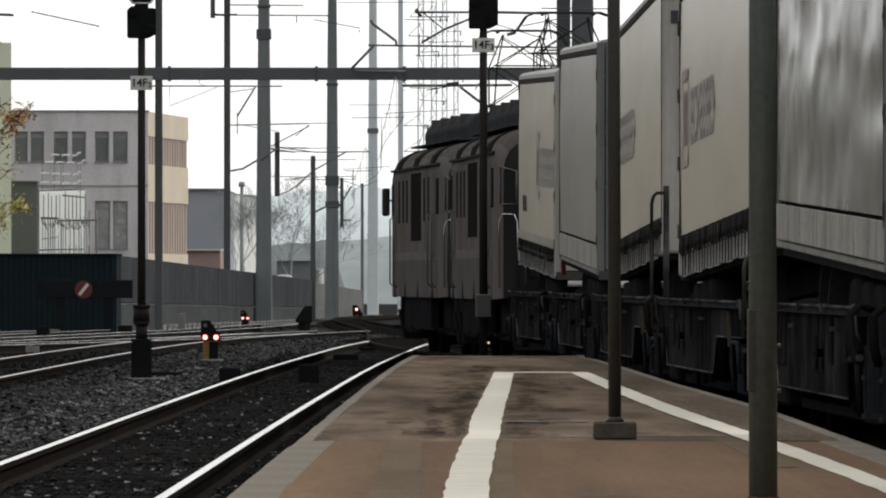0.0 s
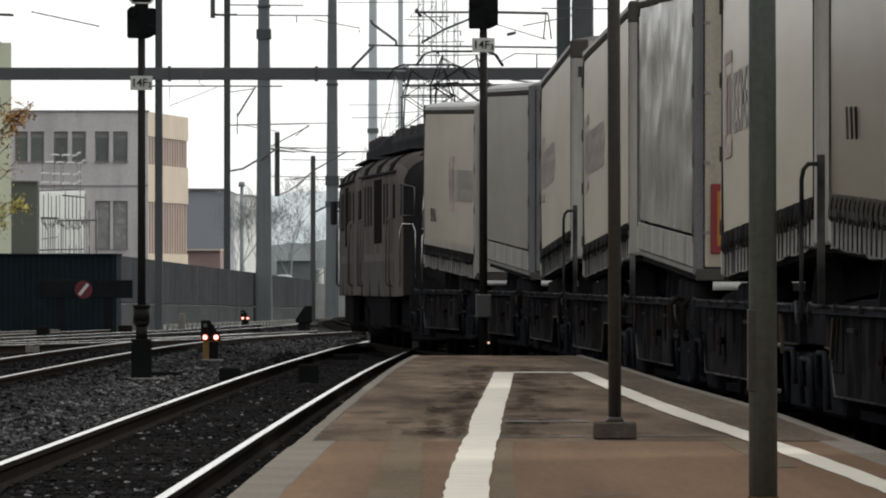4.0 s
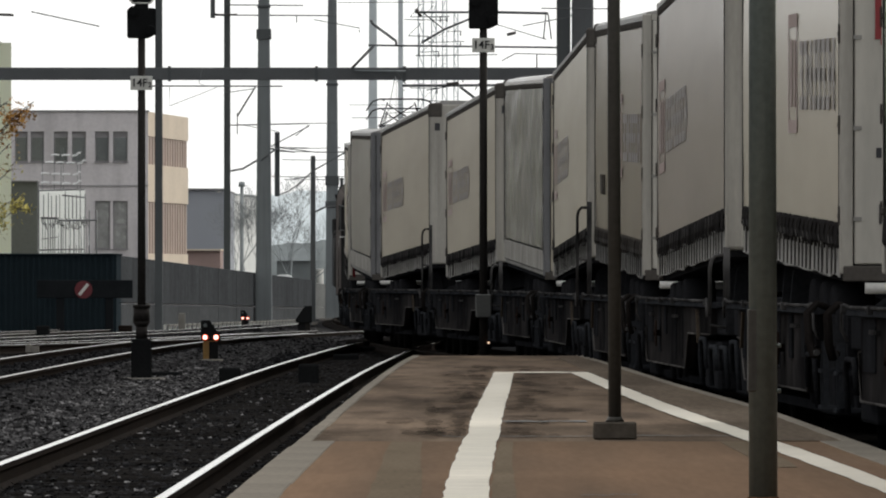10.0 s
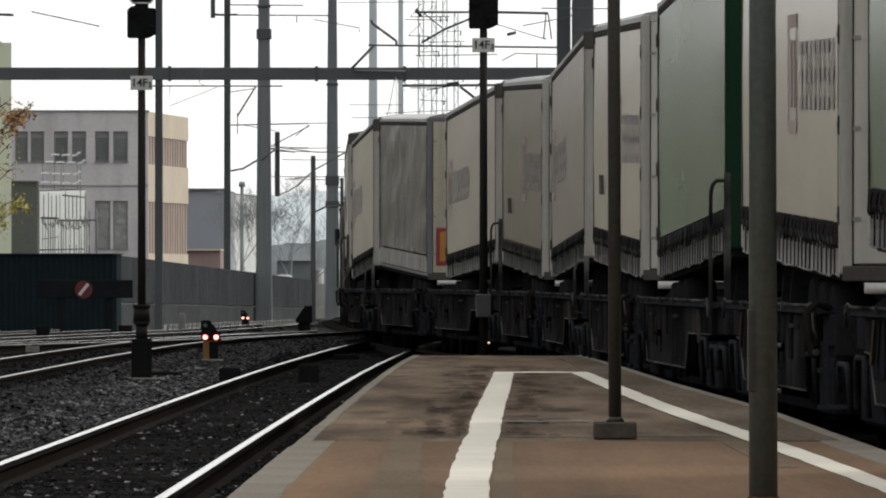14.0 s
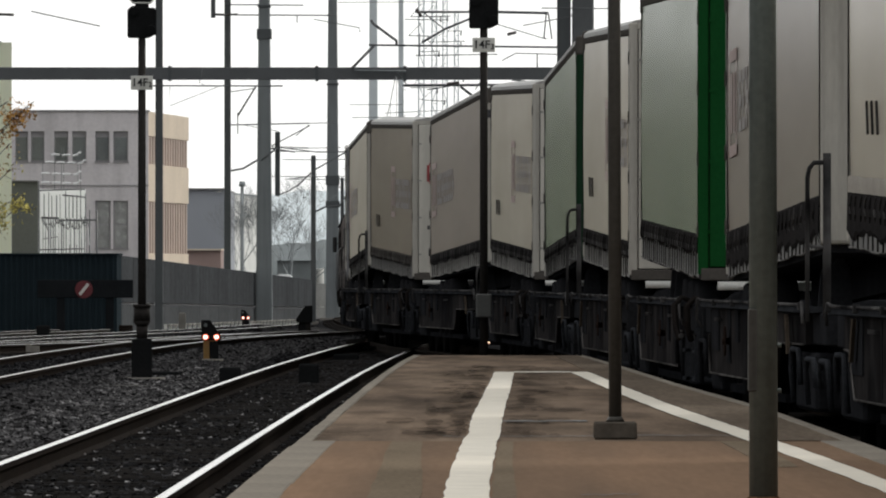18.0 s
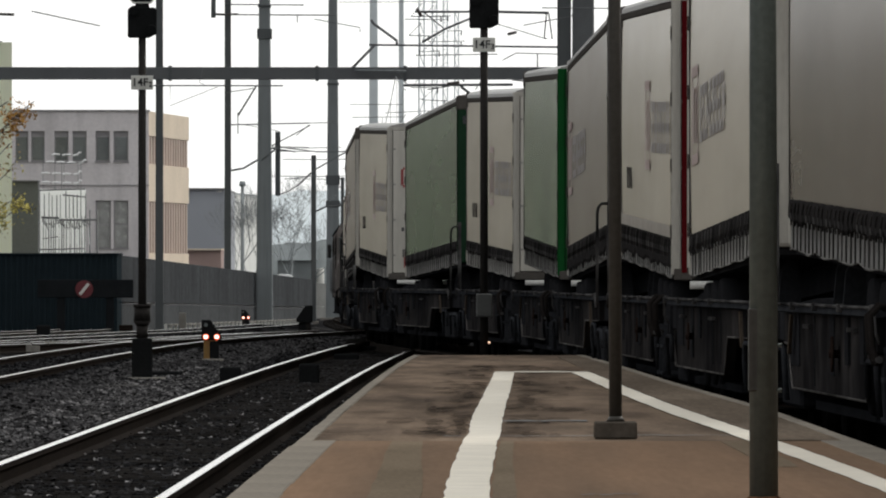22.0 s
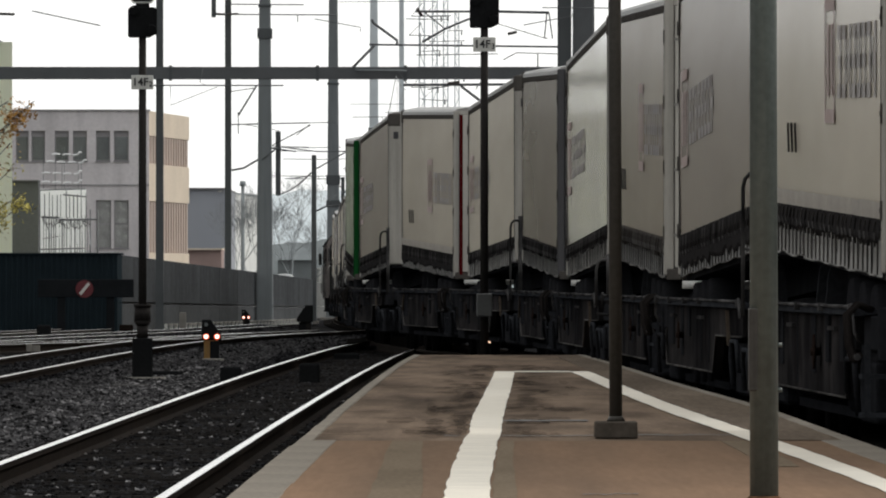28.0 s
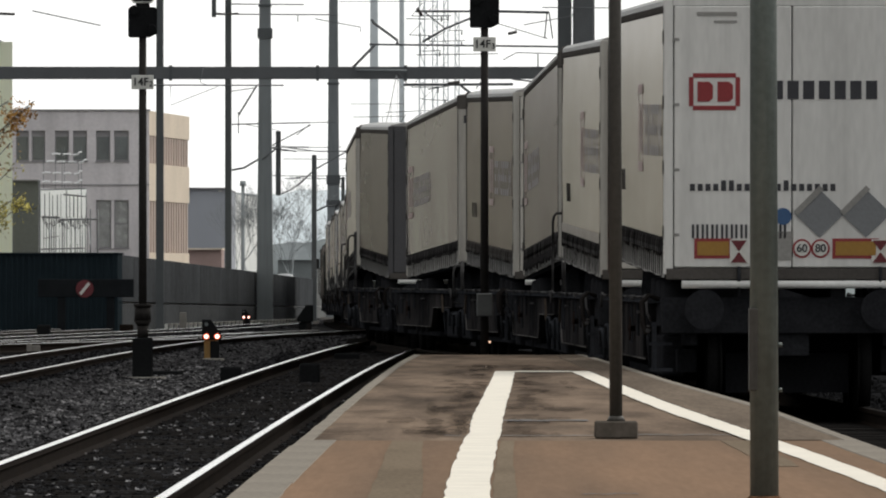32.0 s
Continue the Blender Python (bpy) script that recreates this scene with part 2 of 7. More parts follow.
def tube(bm, a, b, r0, r1=None, n=8, caps=True):
    """A round bar from a to b."""
    a, b = Vector(a), Vector(b)
    r1 = r0 if r1 is None else r1
    q = (b - a).to_track_quat("Z", "Y")
    rings = []
    for c, r in ((a, r0), (b, r1)):
        rings.append([bm.verts.new(c + q @ Vector((r * math.cos(i * math.tau / n), r * math.sin(i * math.tau / n), 0))) for i in range(n)])
    for i in range(n):
        f = bm.faces.new((rings[0][i], rings[0][(i + 1) % n], rings[1][(i + 1) % n], rings[1][i]))
        f.smooth = n > 5
    if caps:
        bm.faces.new(rings[0][::-1])
        bm.faces.new(rings[1])


def bent(bm, pts, r, n=6):
    """A round bar bent through the points, in one piece."""
    pts = [Vector(p) for p in pts]
    rings = []
    for i, p in enumerate(pts):
        t = (pts[min(i + 1, len(pts) - 1)] - pts[max(i - 1, 0)]).normalized()
        q = t.to_track_quat("Z", "Y") if abs(t.z) < .95 else Vector((0, 0, 1 if t.z > 0 else -1)).rotation_difference(t) @ (Euler((0, 0 if t.z > 0 else math.pi, 0)).to_quaternion())
        ring = [q @ Vector((r * math.cos(k * math.tau / n), r * math.sin(k * math.tau / n), 0)) for k in range(n)]
        if rings:       # keep the rings from twisting against each other
            last = [v.co - pts[i - 1] for v in rings[-1]]
            best = max(((sgn, sh) for sgn in (1, -1) for sh in range(n)), key=lambda o: sum(last[k].dot(ring[(o[0] * k + o[1]) % n]) for k in range(n)))
            ring = [ring[(best[0] * k + best[1]) % n] for k in range(n)]
        rings.append([bm.verts.new(p + v) for v in ring])
    for a, b in zip(rings[:-1], rings[1:]):
        for k in range(n):
            bm.faces.new((a[k], a[(k + 1) % n], b[(k + 1) % n], b[k])).smooth = n > 5
    bm.faces.new(rings[0][::-1])
    bm.faces.new(rings[-1])


def extrude(bm, pts, axis, lo, hi):
    """A prism: the outline pts (two coordinates each) pushed along axis from lo to hi."""
    def at(p, d):
        return {"x": (d, p[0], p[1]), "y": (p[0], d, p[1]), "z": (p[0], p[1], d)}[axis]
    a = [bm.verts.new(at(p, lo)) for p in pts]
    b = [bm.verts.new(at(p, hi)) for p in pts]
    k = len(pts)
    for i in range(k):
        bm.faces.new((a[i], a[(i + 1) % k], b[(i + 1) % k], b[i]))
    bm.faces.new(a[::-1])
    bm.faces.new(b)


def disc(bm, c, r, depth, n=20):
    """A flat round plate that faces along -y."""
    tube(bm, (c[0], c[1], c[2]), (c[0], c[1] + depth, c[2]), r, n=n)


def bevel(bm, w, seg=2):
    bmesh.ops.bevel(bm, geom=bm.edges[:], offset=w, segments=seg, affect="EDGES", profile=0.5)


def finish(name, bm, material):
    bmesh.ops.recalc_face_normals(bm, faces=bm.faces[:])
    me = bpy.data.meshes.new(name)
    bm.to_mesh(me)
    bm.free()
    me.materials.append(M[material] if isinstance(material, str) else material)
    return me


def part(name, bm, material, parent, label=""):
    ob = new(name, bm if isinstance(bm, bpy.types.Mesh) else finish(name, bm, material))
    ob.parent = parent
    if label:
        ob["label"] = label
    return ob


def boxpart(name, material, parent, dims, bev=0.0, label=""):
    bm = bmesh.new()
    box(bm, *dims)
    if bev:
        bevel(bm, bev)
    return part(name, bm, material, parent, label)


def tubepart(name, material, parent, a, b, r, r1=None, n=10, label=""):
    bm = bmesh.new()
    tube(bm, a, b, r, r1, n)
    return part(name, bm, material, parent, label)


def thing(name, at, label, category, group="", kind=""):
    ob = new(name)
    ob.location = at
    return tagged(ob, label, category, group, kind)


def solid(name, bm, material, label="", category="", group="", kind=""):
    return tagged(new(name, finish(name, bm, material)), label, category, group, kind)


def letters(name, text, size, material, parent, at, label=""):
    """Flat writing in the built-in font that faces along -y, centred on at."""
    cu = bpy.data.curves.new(name, "FONT")
    cu.body, cu.size, cu.extrude, cu.align_x, cu.align_y = text, size, 0.004, "CENTER", "CENTER"
    cu.offset = size * 0.018
    tmp = new(name, cu)
    me = bpy.data.meshes.new_from_object(tmp)
    bpy.data.objects.remove(tmp)
    me.transform(pose(*at, 90, 0, 0))
    me.materials.clear()
    return part(name, finish_mesh(me, material), material, parent, label)


def finish_mesh(me, material):
    me.materials.append(M[material])
    return me


# ---------------------------------------------------------------- the line of the tracks
def spline(xs, ys, x):
    """Smooth curve through the knots, straight beyond both ends."""
    if x <= xs[0]:
        return ys[0] + (x - xs[0]) * (ys[1] - ys[0]) / (xs[1] - xs[0])
    if x >= xs[-1]:
        return ys[-1] + (x - xs[-1]) * (ys[-1] - ys[-2]) / (xs[-1] - xs[-2])
    i = max(j for j in range(len(xs) - 1) if xs[j] <= x)

    def slope(j):
        if j == 0 or j == len(xs) - 1:
            k = min(j, len(xs) - 2)
            return (ys[k + 1] - ys[k]) / (xs[k + 1] - xs[k])
        return (ys[j + 1] - ys[j - 1]) / (xs[j + 1] - xs[j - 1])
    h = xs[i + 1] - xs[i]
    u = (x - xs[i]) / h
    return ((2 * u ** 3 - 3 * u ** 2 + 1) * ys[i] + (u ** 3 - 2 * u ** 2 + u) * h * slope(i)
            + (3 * u ** 2 - 2 * u ** 3) * ys[i + 1] + (u ** 3 - u ** 2) * h * slope(i + 1))


def rail_z(d):
    """Height of the rail heads: level through the station, then a gentle fall."""
    d = min(d, 900)
    return -0.00135 * (math.sqrt((d - 210) ** 2 + 900) + d - 210)


MAIN = ((50, 65, 80, 95, 110, 125, 140, 155, 170, 185, 200, 215, 250, 300, 350, 400, 460, 560, 620, 700, 800, 900),
        (4.635, 4.255, 3.935, 3.565, 3.275, 2.925, 2.625, 2.065, 1.195, 0.175, -0.485, -0.825, -1.12, -1.60, -2.35, -3.20, -4.2, -5.35, -5.2, -3.4, 0.5, 6.0))
SIDE = ((60, 90, 120, 140, 160, 195, 213), (-2.43, -2.24, -2.02, -1.85, -1.63, -1.16, -0.80))
YARD = ((120, 150, 170, 205, 235, 255, 285), (-6.64, -6.48, -6.35, -5.88, -5.12, -4.35, -2.9))
BACK = ((150, 190, 240, 300, 380), (-13.2, -11.2, -8.9, -7.2, -6.2))


def line_at(path, d):
    return spline(path[0], path[1], d)


# distance along the line of the first trailer's leading end, second by second
RUN_T = (0, 5, 10, 16, 22, 27, 32)
RUN_S = (147.70, 181.11, 219.94, 272.21, 331.99, 388.43, 450.66)


def run(t):
    return spline(RUN_T, RUN_S, t)


# ---------------------------------------------------------------- ground
def strip(name, material, path, half, d0, d1, step, dz, label, kind="structure", cat="ground", slope=0.25):
    bm = bmesh.new()
    prev = None
    d = d0
    while d <= d1:
        x, z = line_at(path, d), rail_z(d) + dz
        row = [bm.verts.new((x - half - slope, d, z - 0.14)), bm.verts.new((x - half, d, z)), bm.verts.new((x + half, d, z)), bm.verts.new((x + half + slope, d, z - 0.14))]
        if prev:
            for i in range(3):
                bm.faces.new((prev[i], prev[i + 1], row[i + 1], row[i]))
        prev, d = row, d + step
    return solid(name, bm, material, label, cat, kind=kind)


bm = bmesh.new()
rows = []
for d in (-400, -100, -20, 20, 60, 100, 140, 180, 200, 220, 240, 260, 280, 300, 330, 360, 400, 450, 500, 560, 640, 900, 1500, 4500):
    rows.append([bm.verts.new((x, d, rail_z(d) - 0.27)) for x in (-3000, -300, -60, -20, 0, 20, 60, 300, 3000)])
for a, b in zip(rows[:-1], rows[1:]):
    for i in range(8):
        bm.faces.new((a[i], a[i + 1], b[i + 1], b[i]))
solid("ground", bm, "ballast", "dark grey-brown railway ballast between the tracks", "ground", kind="structure")


def scatter(name, count, region, label, seed, size=(0.028, 0.072), material="stones", lift=0.0, path=None, fall=None):
    """Loose stones, each a small uneven eight-cornered lump, in one mesh."""
    rng = np.random.default_rng(seed)
    x0, x1, d0, d1 = region
    u = rng.random(count)
    d = d0 * (d1 / d0) ** u
    x = rng.uniform(x0, x1, count)
    drop = np.clip((x - fall[0]) / (fall[1] - fall[0]), 0, 1) * fall[2] if fall else 0.0
    if path:
        x = x + np.array([line_at(path, v) for v in d])
    s = rng.uniform(size[0], size[1], count)
    z = np.array([rail_z(v) for v in d]) - 0.262 + lift - drop
    base = np.array([(-1, -1, -.8), (1, -1, -.8), (1, 1, -.8), (-1, 1, -.8), (-.55, -.6, 1.1), (.6, -.55, 1.3), (.55, .6, .9), (-.6, .5, 1.2)])
    ang = rng.uniform(0, math.tau, count)
    v = base[None] * (s[:, None, None] * rng.uniform(0.65, 1.15, (count, 8, 3)))
    c, sn = np.cos(ang)[:, None], np.sin(ang)[:, None]
    vx, vy = v[..., 0] * c - v[..., 1] * sn, v[..., 0] * sn + v[..., 1] * c
    verts = np.stack([vx + x[:, None], vy + d[:, None], v[..., 2] + z[:, None]], -1).reshape(-1, 3)
    quad = np.array([(0, 3, 2, 1), (4, 5, 6, 7), (0, 1, 5, 4), (1, 2, 6, 5), (2, 3, 7, 6), (3, 0, 4, 7)])
    faces = (quad[None] + (np.arange(count) * 8)[:, None, None]).reshape(-1, 4)
    me = bpy.data.meshes.new(name)
    me.from_pydata(verts.tolist(), [], faces.tolist())
    me.materials.append(M[material])
    return tagged(new(name, me), label, "gravel", kind="stuff")


scatter("ballast_stones", 62000, (-6.2, -3.0, 62, 230), "loose grey ballast stones beside the rails", 3, size=(0.024, 0.060))
scatter("ballast_stones_far", 16000, (-12.0, -6.0, 120, 300), "loose dark ballast stones between yard tracks", 5, material="stones_dark")
scatter("track_stones", 34000, (-3.2, -0.75, 62, 200), "dark oily stones between the rails", 4, size=(0.016, 0.042), material="stones_dark", lift=.056)
scatter("pale_stones", 4200, (-6.2, -3.0, 62, 170), "pale broken chips among the ballast stones", 13, size=(0.026, 0.056), material="stones_pale", lift=.012)
scatter("pale_track_stones", 1000, (-3.2, -0.75, 62, 130), "pale chips among the oily stones between the rails", 14, size=(0.018, 0.042), material="stones_pale", lift=.060)
scatter("line_stones", 9000, (0.5, 6.5, 45, 210), "dark oily stones below the goods train", 6, material="track_bed")


# ---------------------------------------------------------------- tracks
def rail(bm_head, bm_web, path, off, d0, d1, step):
    """One rail: polished head over web and foot, following the line."""
    prev = None
    d = d0
    while d < d1 + step * 0.5:
        dd = min(d, d1)
        x, z = line_at(path, dd) + off, rail_z(dd)
        head = [(x - .034, z - .004), (x - .026, z), (x + .026, z), (x + .034, z - .004)]
        web = [(x - .034, z - .004), (x - .036, z - .045), (x - .009, z - .06), (x - .009, z - .14), (x - .068, z - .165), (x + .068, z - .165), (x + .009, z - .14), (x + .009, z - .06), (x + .036, z - .045), (x + .034, z - .004)]
        row = ([bm_head.verts.new((a, dd, b)) for a, b in head], [bm_web.verts.new((a, dd, b)) for a, b in web])
        if prev:
            for bmx, p, q, closed in ((bm_head, prev[0], row[0], False), (bm_web, prev[1], row[1], False)):
                for i in range(len(p) - 1):
                    bmx.faces.new((p[i], p[i + 1], q[i + 1], q[i]))
        prev, d = row, d + step


def track(name, path, d0, d1, label, single=None, step=2.0, head="rail_head"):
    """Two rails on timber sleepers; sleepers within the stretch `single` are parts of their own."""
    ob = thing(name, (0, 0, 0), label, "railway track", "station tracks", "structure")
    for off in (-0.7525, 0.7525):
        h, w = bmesh.new(), bmesh.new()
        rail(h, w, path, off, d0, d1, step)
        web = part("rail", w, "rail_web", ob, "rusty brown steel rail")
        part("rail_head", h, head, web, "worn running surface" if head != "rail_head" else "polished bright running surface")
    bm = bmesh.new()
    box(bm, -1.3, 1.3, -.12, .12, -.30, -.163)
    bevel(bm, 0.012, 1)
    me = finish("sleeper", bm, "sleeper")
    rest, d = [], d0
    rng = random.Random(len(name))
    while d < d1:
        m = pose(line_at(path, d), d, rail_z(d) + rng.uniform(-.008, .004), 0, 0, rng.uniform(-.6, .6))
        if single and single[0] <= d <= single[1]:
            part("sleeper", me, None, ob).matrix_basis = m
        else:
            rest.append(m)
        d += 0.62
    if rest:
        bm = bmesh.new()
        for m in rest:
            for v in box(bm, -1.3, 1.3, -.12, .12, -.30, -.163):
                v.co = m @ v.co
        part("sleepers", bm, "sleeper", ob)["kind"] = "stuff"
    return ob


strip("side_track_bed", "track_bed", SIDE, 1.15, 40, 213, 4, -0.225, "black oily ballast bed between the rails")
strip("main_track_bed", "track_bed", MAIN, 1.6, -60, 860, 5, -0.24, "black oily ballast bed below the goods train")
scatter("yard_stones", 16000, (-1.3, 1.3, 108, 284), "loose dark ballast stones along the yard track", 8, size=(0.02, 0.05), material="stones_dark", lift=.112, path=YARD)
scatter("yard_shoulder_stones", 9000, (-2.3, -1.15, 108, 284), "loose dark ballast stones on the yard track shoulder", 18, material="stones_dark", lift=.117, path=YARD, fall=(-1.2, -2.1, .14))
scatter("yard_verge_stones", 14000, (1.15, 2.5, 108, 284), "loose grey ballast stones on the verge of the yard track", 19, size=(0.024, 0.060), lift=.117, path=YARD, fall=(1.2, 2.1, .14))
scatter("back_stones", 7000, (-1.45, 1.45, 152, 378), "loose dark ballast stones along the far yard track", 9, material="stones_dark", lift=.163, path=BACK)
strip("yard_track_bed", "ballast", YARD, 1.2, 105, 286, 6, -0.150, "grey-brown ballast raised round the yard track", slope=0.9)
strip("back_track_bed", "ballast", BACK, 1.45, 150, 380, 8, -0.10, "grey-brown ballast raised round the far yard track", slope=0.9)
strip("stub_track_bed", "ballast", ((180, 290), (-13.6, -10.9)), 1.45, 198, 300, 6, -0.10, "grey-brown ballast raised round the stub siding", slope=0.9)
# added strip: shade on the ground beyond the train, put in as dark bed
strip("cess_bed", "track_bed", ((50, 95, 140, 215, 560), (8.4, 7.3, 6.35, 2.9, -2.3)), 2.0, -60, 500, 6, -0.245, "dark strip added beyond the goods train")
track("side_track", SIDE, 46, 212, "straight siding with polished rails on dark sleepers", (60, 212))
track("main_track", MAIN, -60, 860, "curving main track on dark sleepers below the train", head="rail_dull")
track("yard_track", YARD, 110, 286, "yard track joining the main line through points", (125, 250), head="rail_worn")
track("back_track", BACK, 150, 380, "far yard track beside the retaining wall")
LADDER = ((185, 201, 216, 245, 262), (-11.6, -8.9, -6.8, -5.0, -4.3))
track("ladder_track", LADDER, 186, 262, "slanting yard track that crosses the far one")
track("stub_track", ((180, 290), (-13.6, -10.9)), 200, 299, "short siding that ends at a buffer stop", head="rail_worn")


# ---------------------------------------------------------------- platform
PL = ((30, 43, 54.5, 60.4, 74.3, 89.4, 109.8, 122), (-0.96, -0.936, -0.876, -0.836, -0.765, -0.672, -0.515, -0.37))
PR = ((30, 45, 54.5, 60.4, 71.5, 77.8, 89.3, 107.8, 123), (2.62, 2.52, 2.43, 2.40, 2.35, 2.27, 2.10, 1.90, 1.70))
PZ = 0.35


def deck(name, material, d0, d1, x_of_l, x_of_r, z0, z1, label):
    bm = bmesh.new()
    prev, n = None, max(2, int((d1 - d0) / 3))
    for i in range(n + 1):
        d = d0 + (d1 - d0) * i / n
        l, r = x_of_l(d), x_of_r(d)
        row = [bm.verts.new(p) for p in ((l, d, z0), (l, d, z1), (r, d, z1), (r, d, z0))]
        if prev:
            for a in range(4):
                bm.faces.new((prev[a], prev[(a + 1) % 4], row[(a + 1) % 4], row[a]))
        else:
            bm.faces.new(row)
        prev = row
    bm.faces.new(prev[::-1])
    return solid(name, bm, material, label, "platform", kind="structure")


deck("platform", "asphalt", -14, 58.0, lambda d: line_at(PL, d) + 0.22, lambda d: line_at(PR, d) - 0.22, -0.3, PZ, "reddish-brown asphalt station platform, worn and patched")
deck("platform_far", "asphalt_dark", 58.0, 122.4, lambda d: line_at(PL, d) + 0.07, lambda d: line_at(PR, d) - 0.07, -0.3, PZ - 0.004, "darker damp brown asphalt of the platform end")
deck("platform_end_slab", "concrete", 122.4, 122.9, lambda d: line_at(PL, d) + 0.0, lambda d: line_at(PR, d), -0.3, PZ - 0.02, "concrete edge that closes the platform end")


def kerb(path, side, d0, d1, width, label):
    """Edge stones laid end to end, each a piece of its own."""
    ob = thing("platform_kerb", (0, 0, 0), label, "kerb", "platform kerbs", "structure")
    meshes = []
    for k in range(3):
        bm = bmesh.new()
        box(bm, -width / 2, width / 2, -.9995, .9995, -.14, 0)
        bevel(bm, 0.005 + 0.002 * k, 1)
        meshes.append(finish("kerb_stone", bm, "kerb"))
    rng = random.Random(7 + side)
    d = d0
    while d < d1:
        x = line_at(path, d + 1) - side * width / 2
        yaw = math.degrees(math.atan2(line_at(path, d) - line_at(path, d + 2), 2))
        part("kerb_stone", meshes[rng.randrange(3)], None, ob).matrix_basis = pose(x + rng.uniform(-.003, .003), d + 1.0, PZ + 0.004, 0, 0, yaw)
        d += 2.0
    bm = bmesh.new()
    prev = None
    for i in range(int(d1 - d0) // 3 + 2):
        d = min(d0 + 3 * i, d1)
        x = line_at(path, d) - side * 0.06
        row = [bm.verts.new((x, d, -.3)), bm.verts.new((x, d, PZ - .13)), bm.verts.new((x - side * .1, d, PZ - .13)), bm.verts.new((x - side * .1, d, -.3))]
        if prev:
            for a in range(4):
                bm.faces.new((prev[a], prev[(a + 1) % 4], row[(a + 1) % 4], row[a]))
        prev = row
    # side wall is darker and more mottled than the kerb stones
    part("side_wall", bm, "kerb_side", ob, "dark mottled concrete wall under the edge")


kerb(PL, -1, -14, 58, 0.23, "light grey kerb stones, broad, along the platform edge")
kerb(PL, -1, 58, 122, 0.085, "narrow light grey kerb stones at the platform end")
kerb(PR, 1, -14, 58, 0.23, "light grey kerb stones, broad, along the train side")
kerb(PR, 1, 58, 122, 0.085, "narrow light grey kerb stones along the train side")


def painted(name, left, right, label):
    """A painted line lying on the asphalt, with slightly uneven edges."""
    bm = bmesh.new()
    prev = None
    rng = random.Random(11)
    d0, d1 = left[0][0], left[0][-1]
    n = int((d1 - d0) / 0.8)
    for i in range(n + 1):
        d = d0 + (d1 - d0) * i / n
        a, b = line_at(left, d) + rng.uniform(-.006, .006), line_at(right, d) + rng.uniform(-.006, .006)
        row = [bm.verts.new((a, d, PZ + .004)), bm.verts.new((b, d, PZ + .004))]
        if prev:
            bm.faces.new((prev[0], prev[1], row[1], row[0]))
        prev = row
    return solid(name, bm, "line", label, "floor marking", "platform lines", "structure")


painted("white_line", ((20, 43, 50, 58, 60.5, 66, 80, 100.3), (-0.05, 0.0, .045, .115, .15, .18, .315, .514)),
        ((20, 43, 50, 58, 60.5, 66, 80, 100.3), (.15, .2, .245, .315, .345, .385, .52, .71)), "broad white painted safety line, a little ragged")
painted("white_line", ((20, 45, 54.5, 60.4, 70.6, 85, 100.3), (2.14, 1.94, 1.82, 1.73, 1.56, 1.40, 1.27)),
        ((20, 45, 54.5, 60.4, 70.6, 85, 100.3), (2.3, 2.09, 1.985, 1.90, 1.745, 1.585, 1.455)), "broad white painted safety line beside the train")
painted("white_line", ((99.6, 100.6), (.70, .71)), ((99.6, 100.6), (1.28, 1.27)), "white cross line closing the safe area")


def asphalt_patch(left, right, label, material="asphalt_grey"):
    """A thin slab of other asphalt, 3 mm proud: the trench repairs and the darker edge strip."""
    bm = bmesh.new()
    prev = None
    rng = random.Random(31)
    d0, d1 = left[0][0], left[0][-1]
    n = max(3, int((d1 - d0) / 1.5))
    for i in range(n + 1):
        d = d0 + (d1 - d0) * i / n
        a, b = line_at(left, d) + rng.uniform(-.006, .006), line_at(right, d) + rng.uniform(-.006, .006)
        row = [bm.verts.new((a, d, PZ - .02)), bm.verts.new((a, d, PZ + .0025)), bm.verts.new((b, d, PZ + .0025)), bm.verts.new((b, d, PZ - .02))]
        if prev:
            for k in range(3):
                bm.faces.new((prev[k], prev[k + 1], row[k + 1], row[k]))
        prev = row
    solid("asphalt_patch", bm, material, label, "asphalt patch", "asphalt patches", "structure")


asphalt_patch(((20, 43, 57.8), (-.40, -.33, -.305)), ((20, 43, 57.8), (-.17, -.10, -.127)), "greyer patched strip of asphalt in the platform")
asphalt_patch(((20, 43, 57.8), (.17, .21, .325)), ((20, 43, 57.8), (.28, .315, .40)), "greyer patched strip of asphalt beside the line")
asphalt_patch(((50, 54, 57.8), (1.62, 1.62, 1.60)), ((50, 54, 57.8), (1.78, 1.79, 1.78)), "greyer patched strip of asphalt beside the line")

# darker asphalt tone between the white line and the kerb
asphalt_patch(((58.1, 60.4, 70.6, 85, 100.3, 121), (1.945, 1.915, 1.76, 1.60, 1.47, 1.36)), ((58.1, 60.4, 71.5, 77.8, 89.3, 107.8, 121), (2.32, 2.305, 2.255, 2.175, 2.005, 1.805, 1.63)), "darker strip of asphalt along the train side", "asphalt_edge")


def crack(x0, x1, d, w, seed):
    bm = bmesh.new()
    rng = random.Random(seed)
    prev = None
    for i in range(9):
        x = x0 + (x1 - x0) * i / 8
        y = d + rng.uniform(-.12, .12)
        row = [bm.verts.new((x, y, PZ + .003)), bm.verts.new((x, y + w * rng.uniform(.5, 1), PZ + .003))]
        if prev:
            bm.faces.new((prev[0], row[0], row[1], prev[1]))
        prev = row
    solid("asphalt_joint", bm, "black", "dark tar joint across the platform asphalt", "joint", "platform joints", "structure")


crack(.32, .95, 65.8, .6, 1)
crack(.0, .9, 59.6, .2, 2)
crack(.6, .85, 43.6, .12, 3)
crack(1.1, 1.9, 59.9, .2, 5)


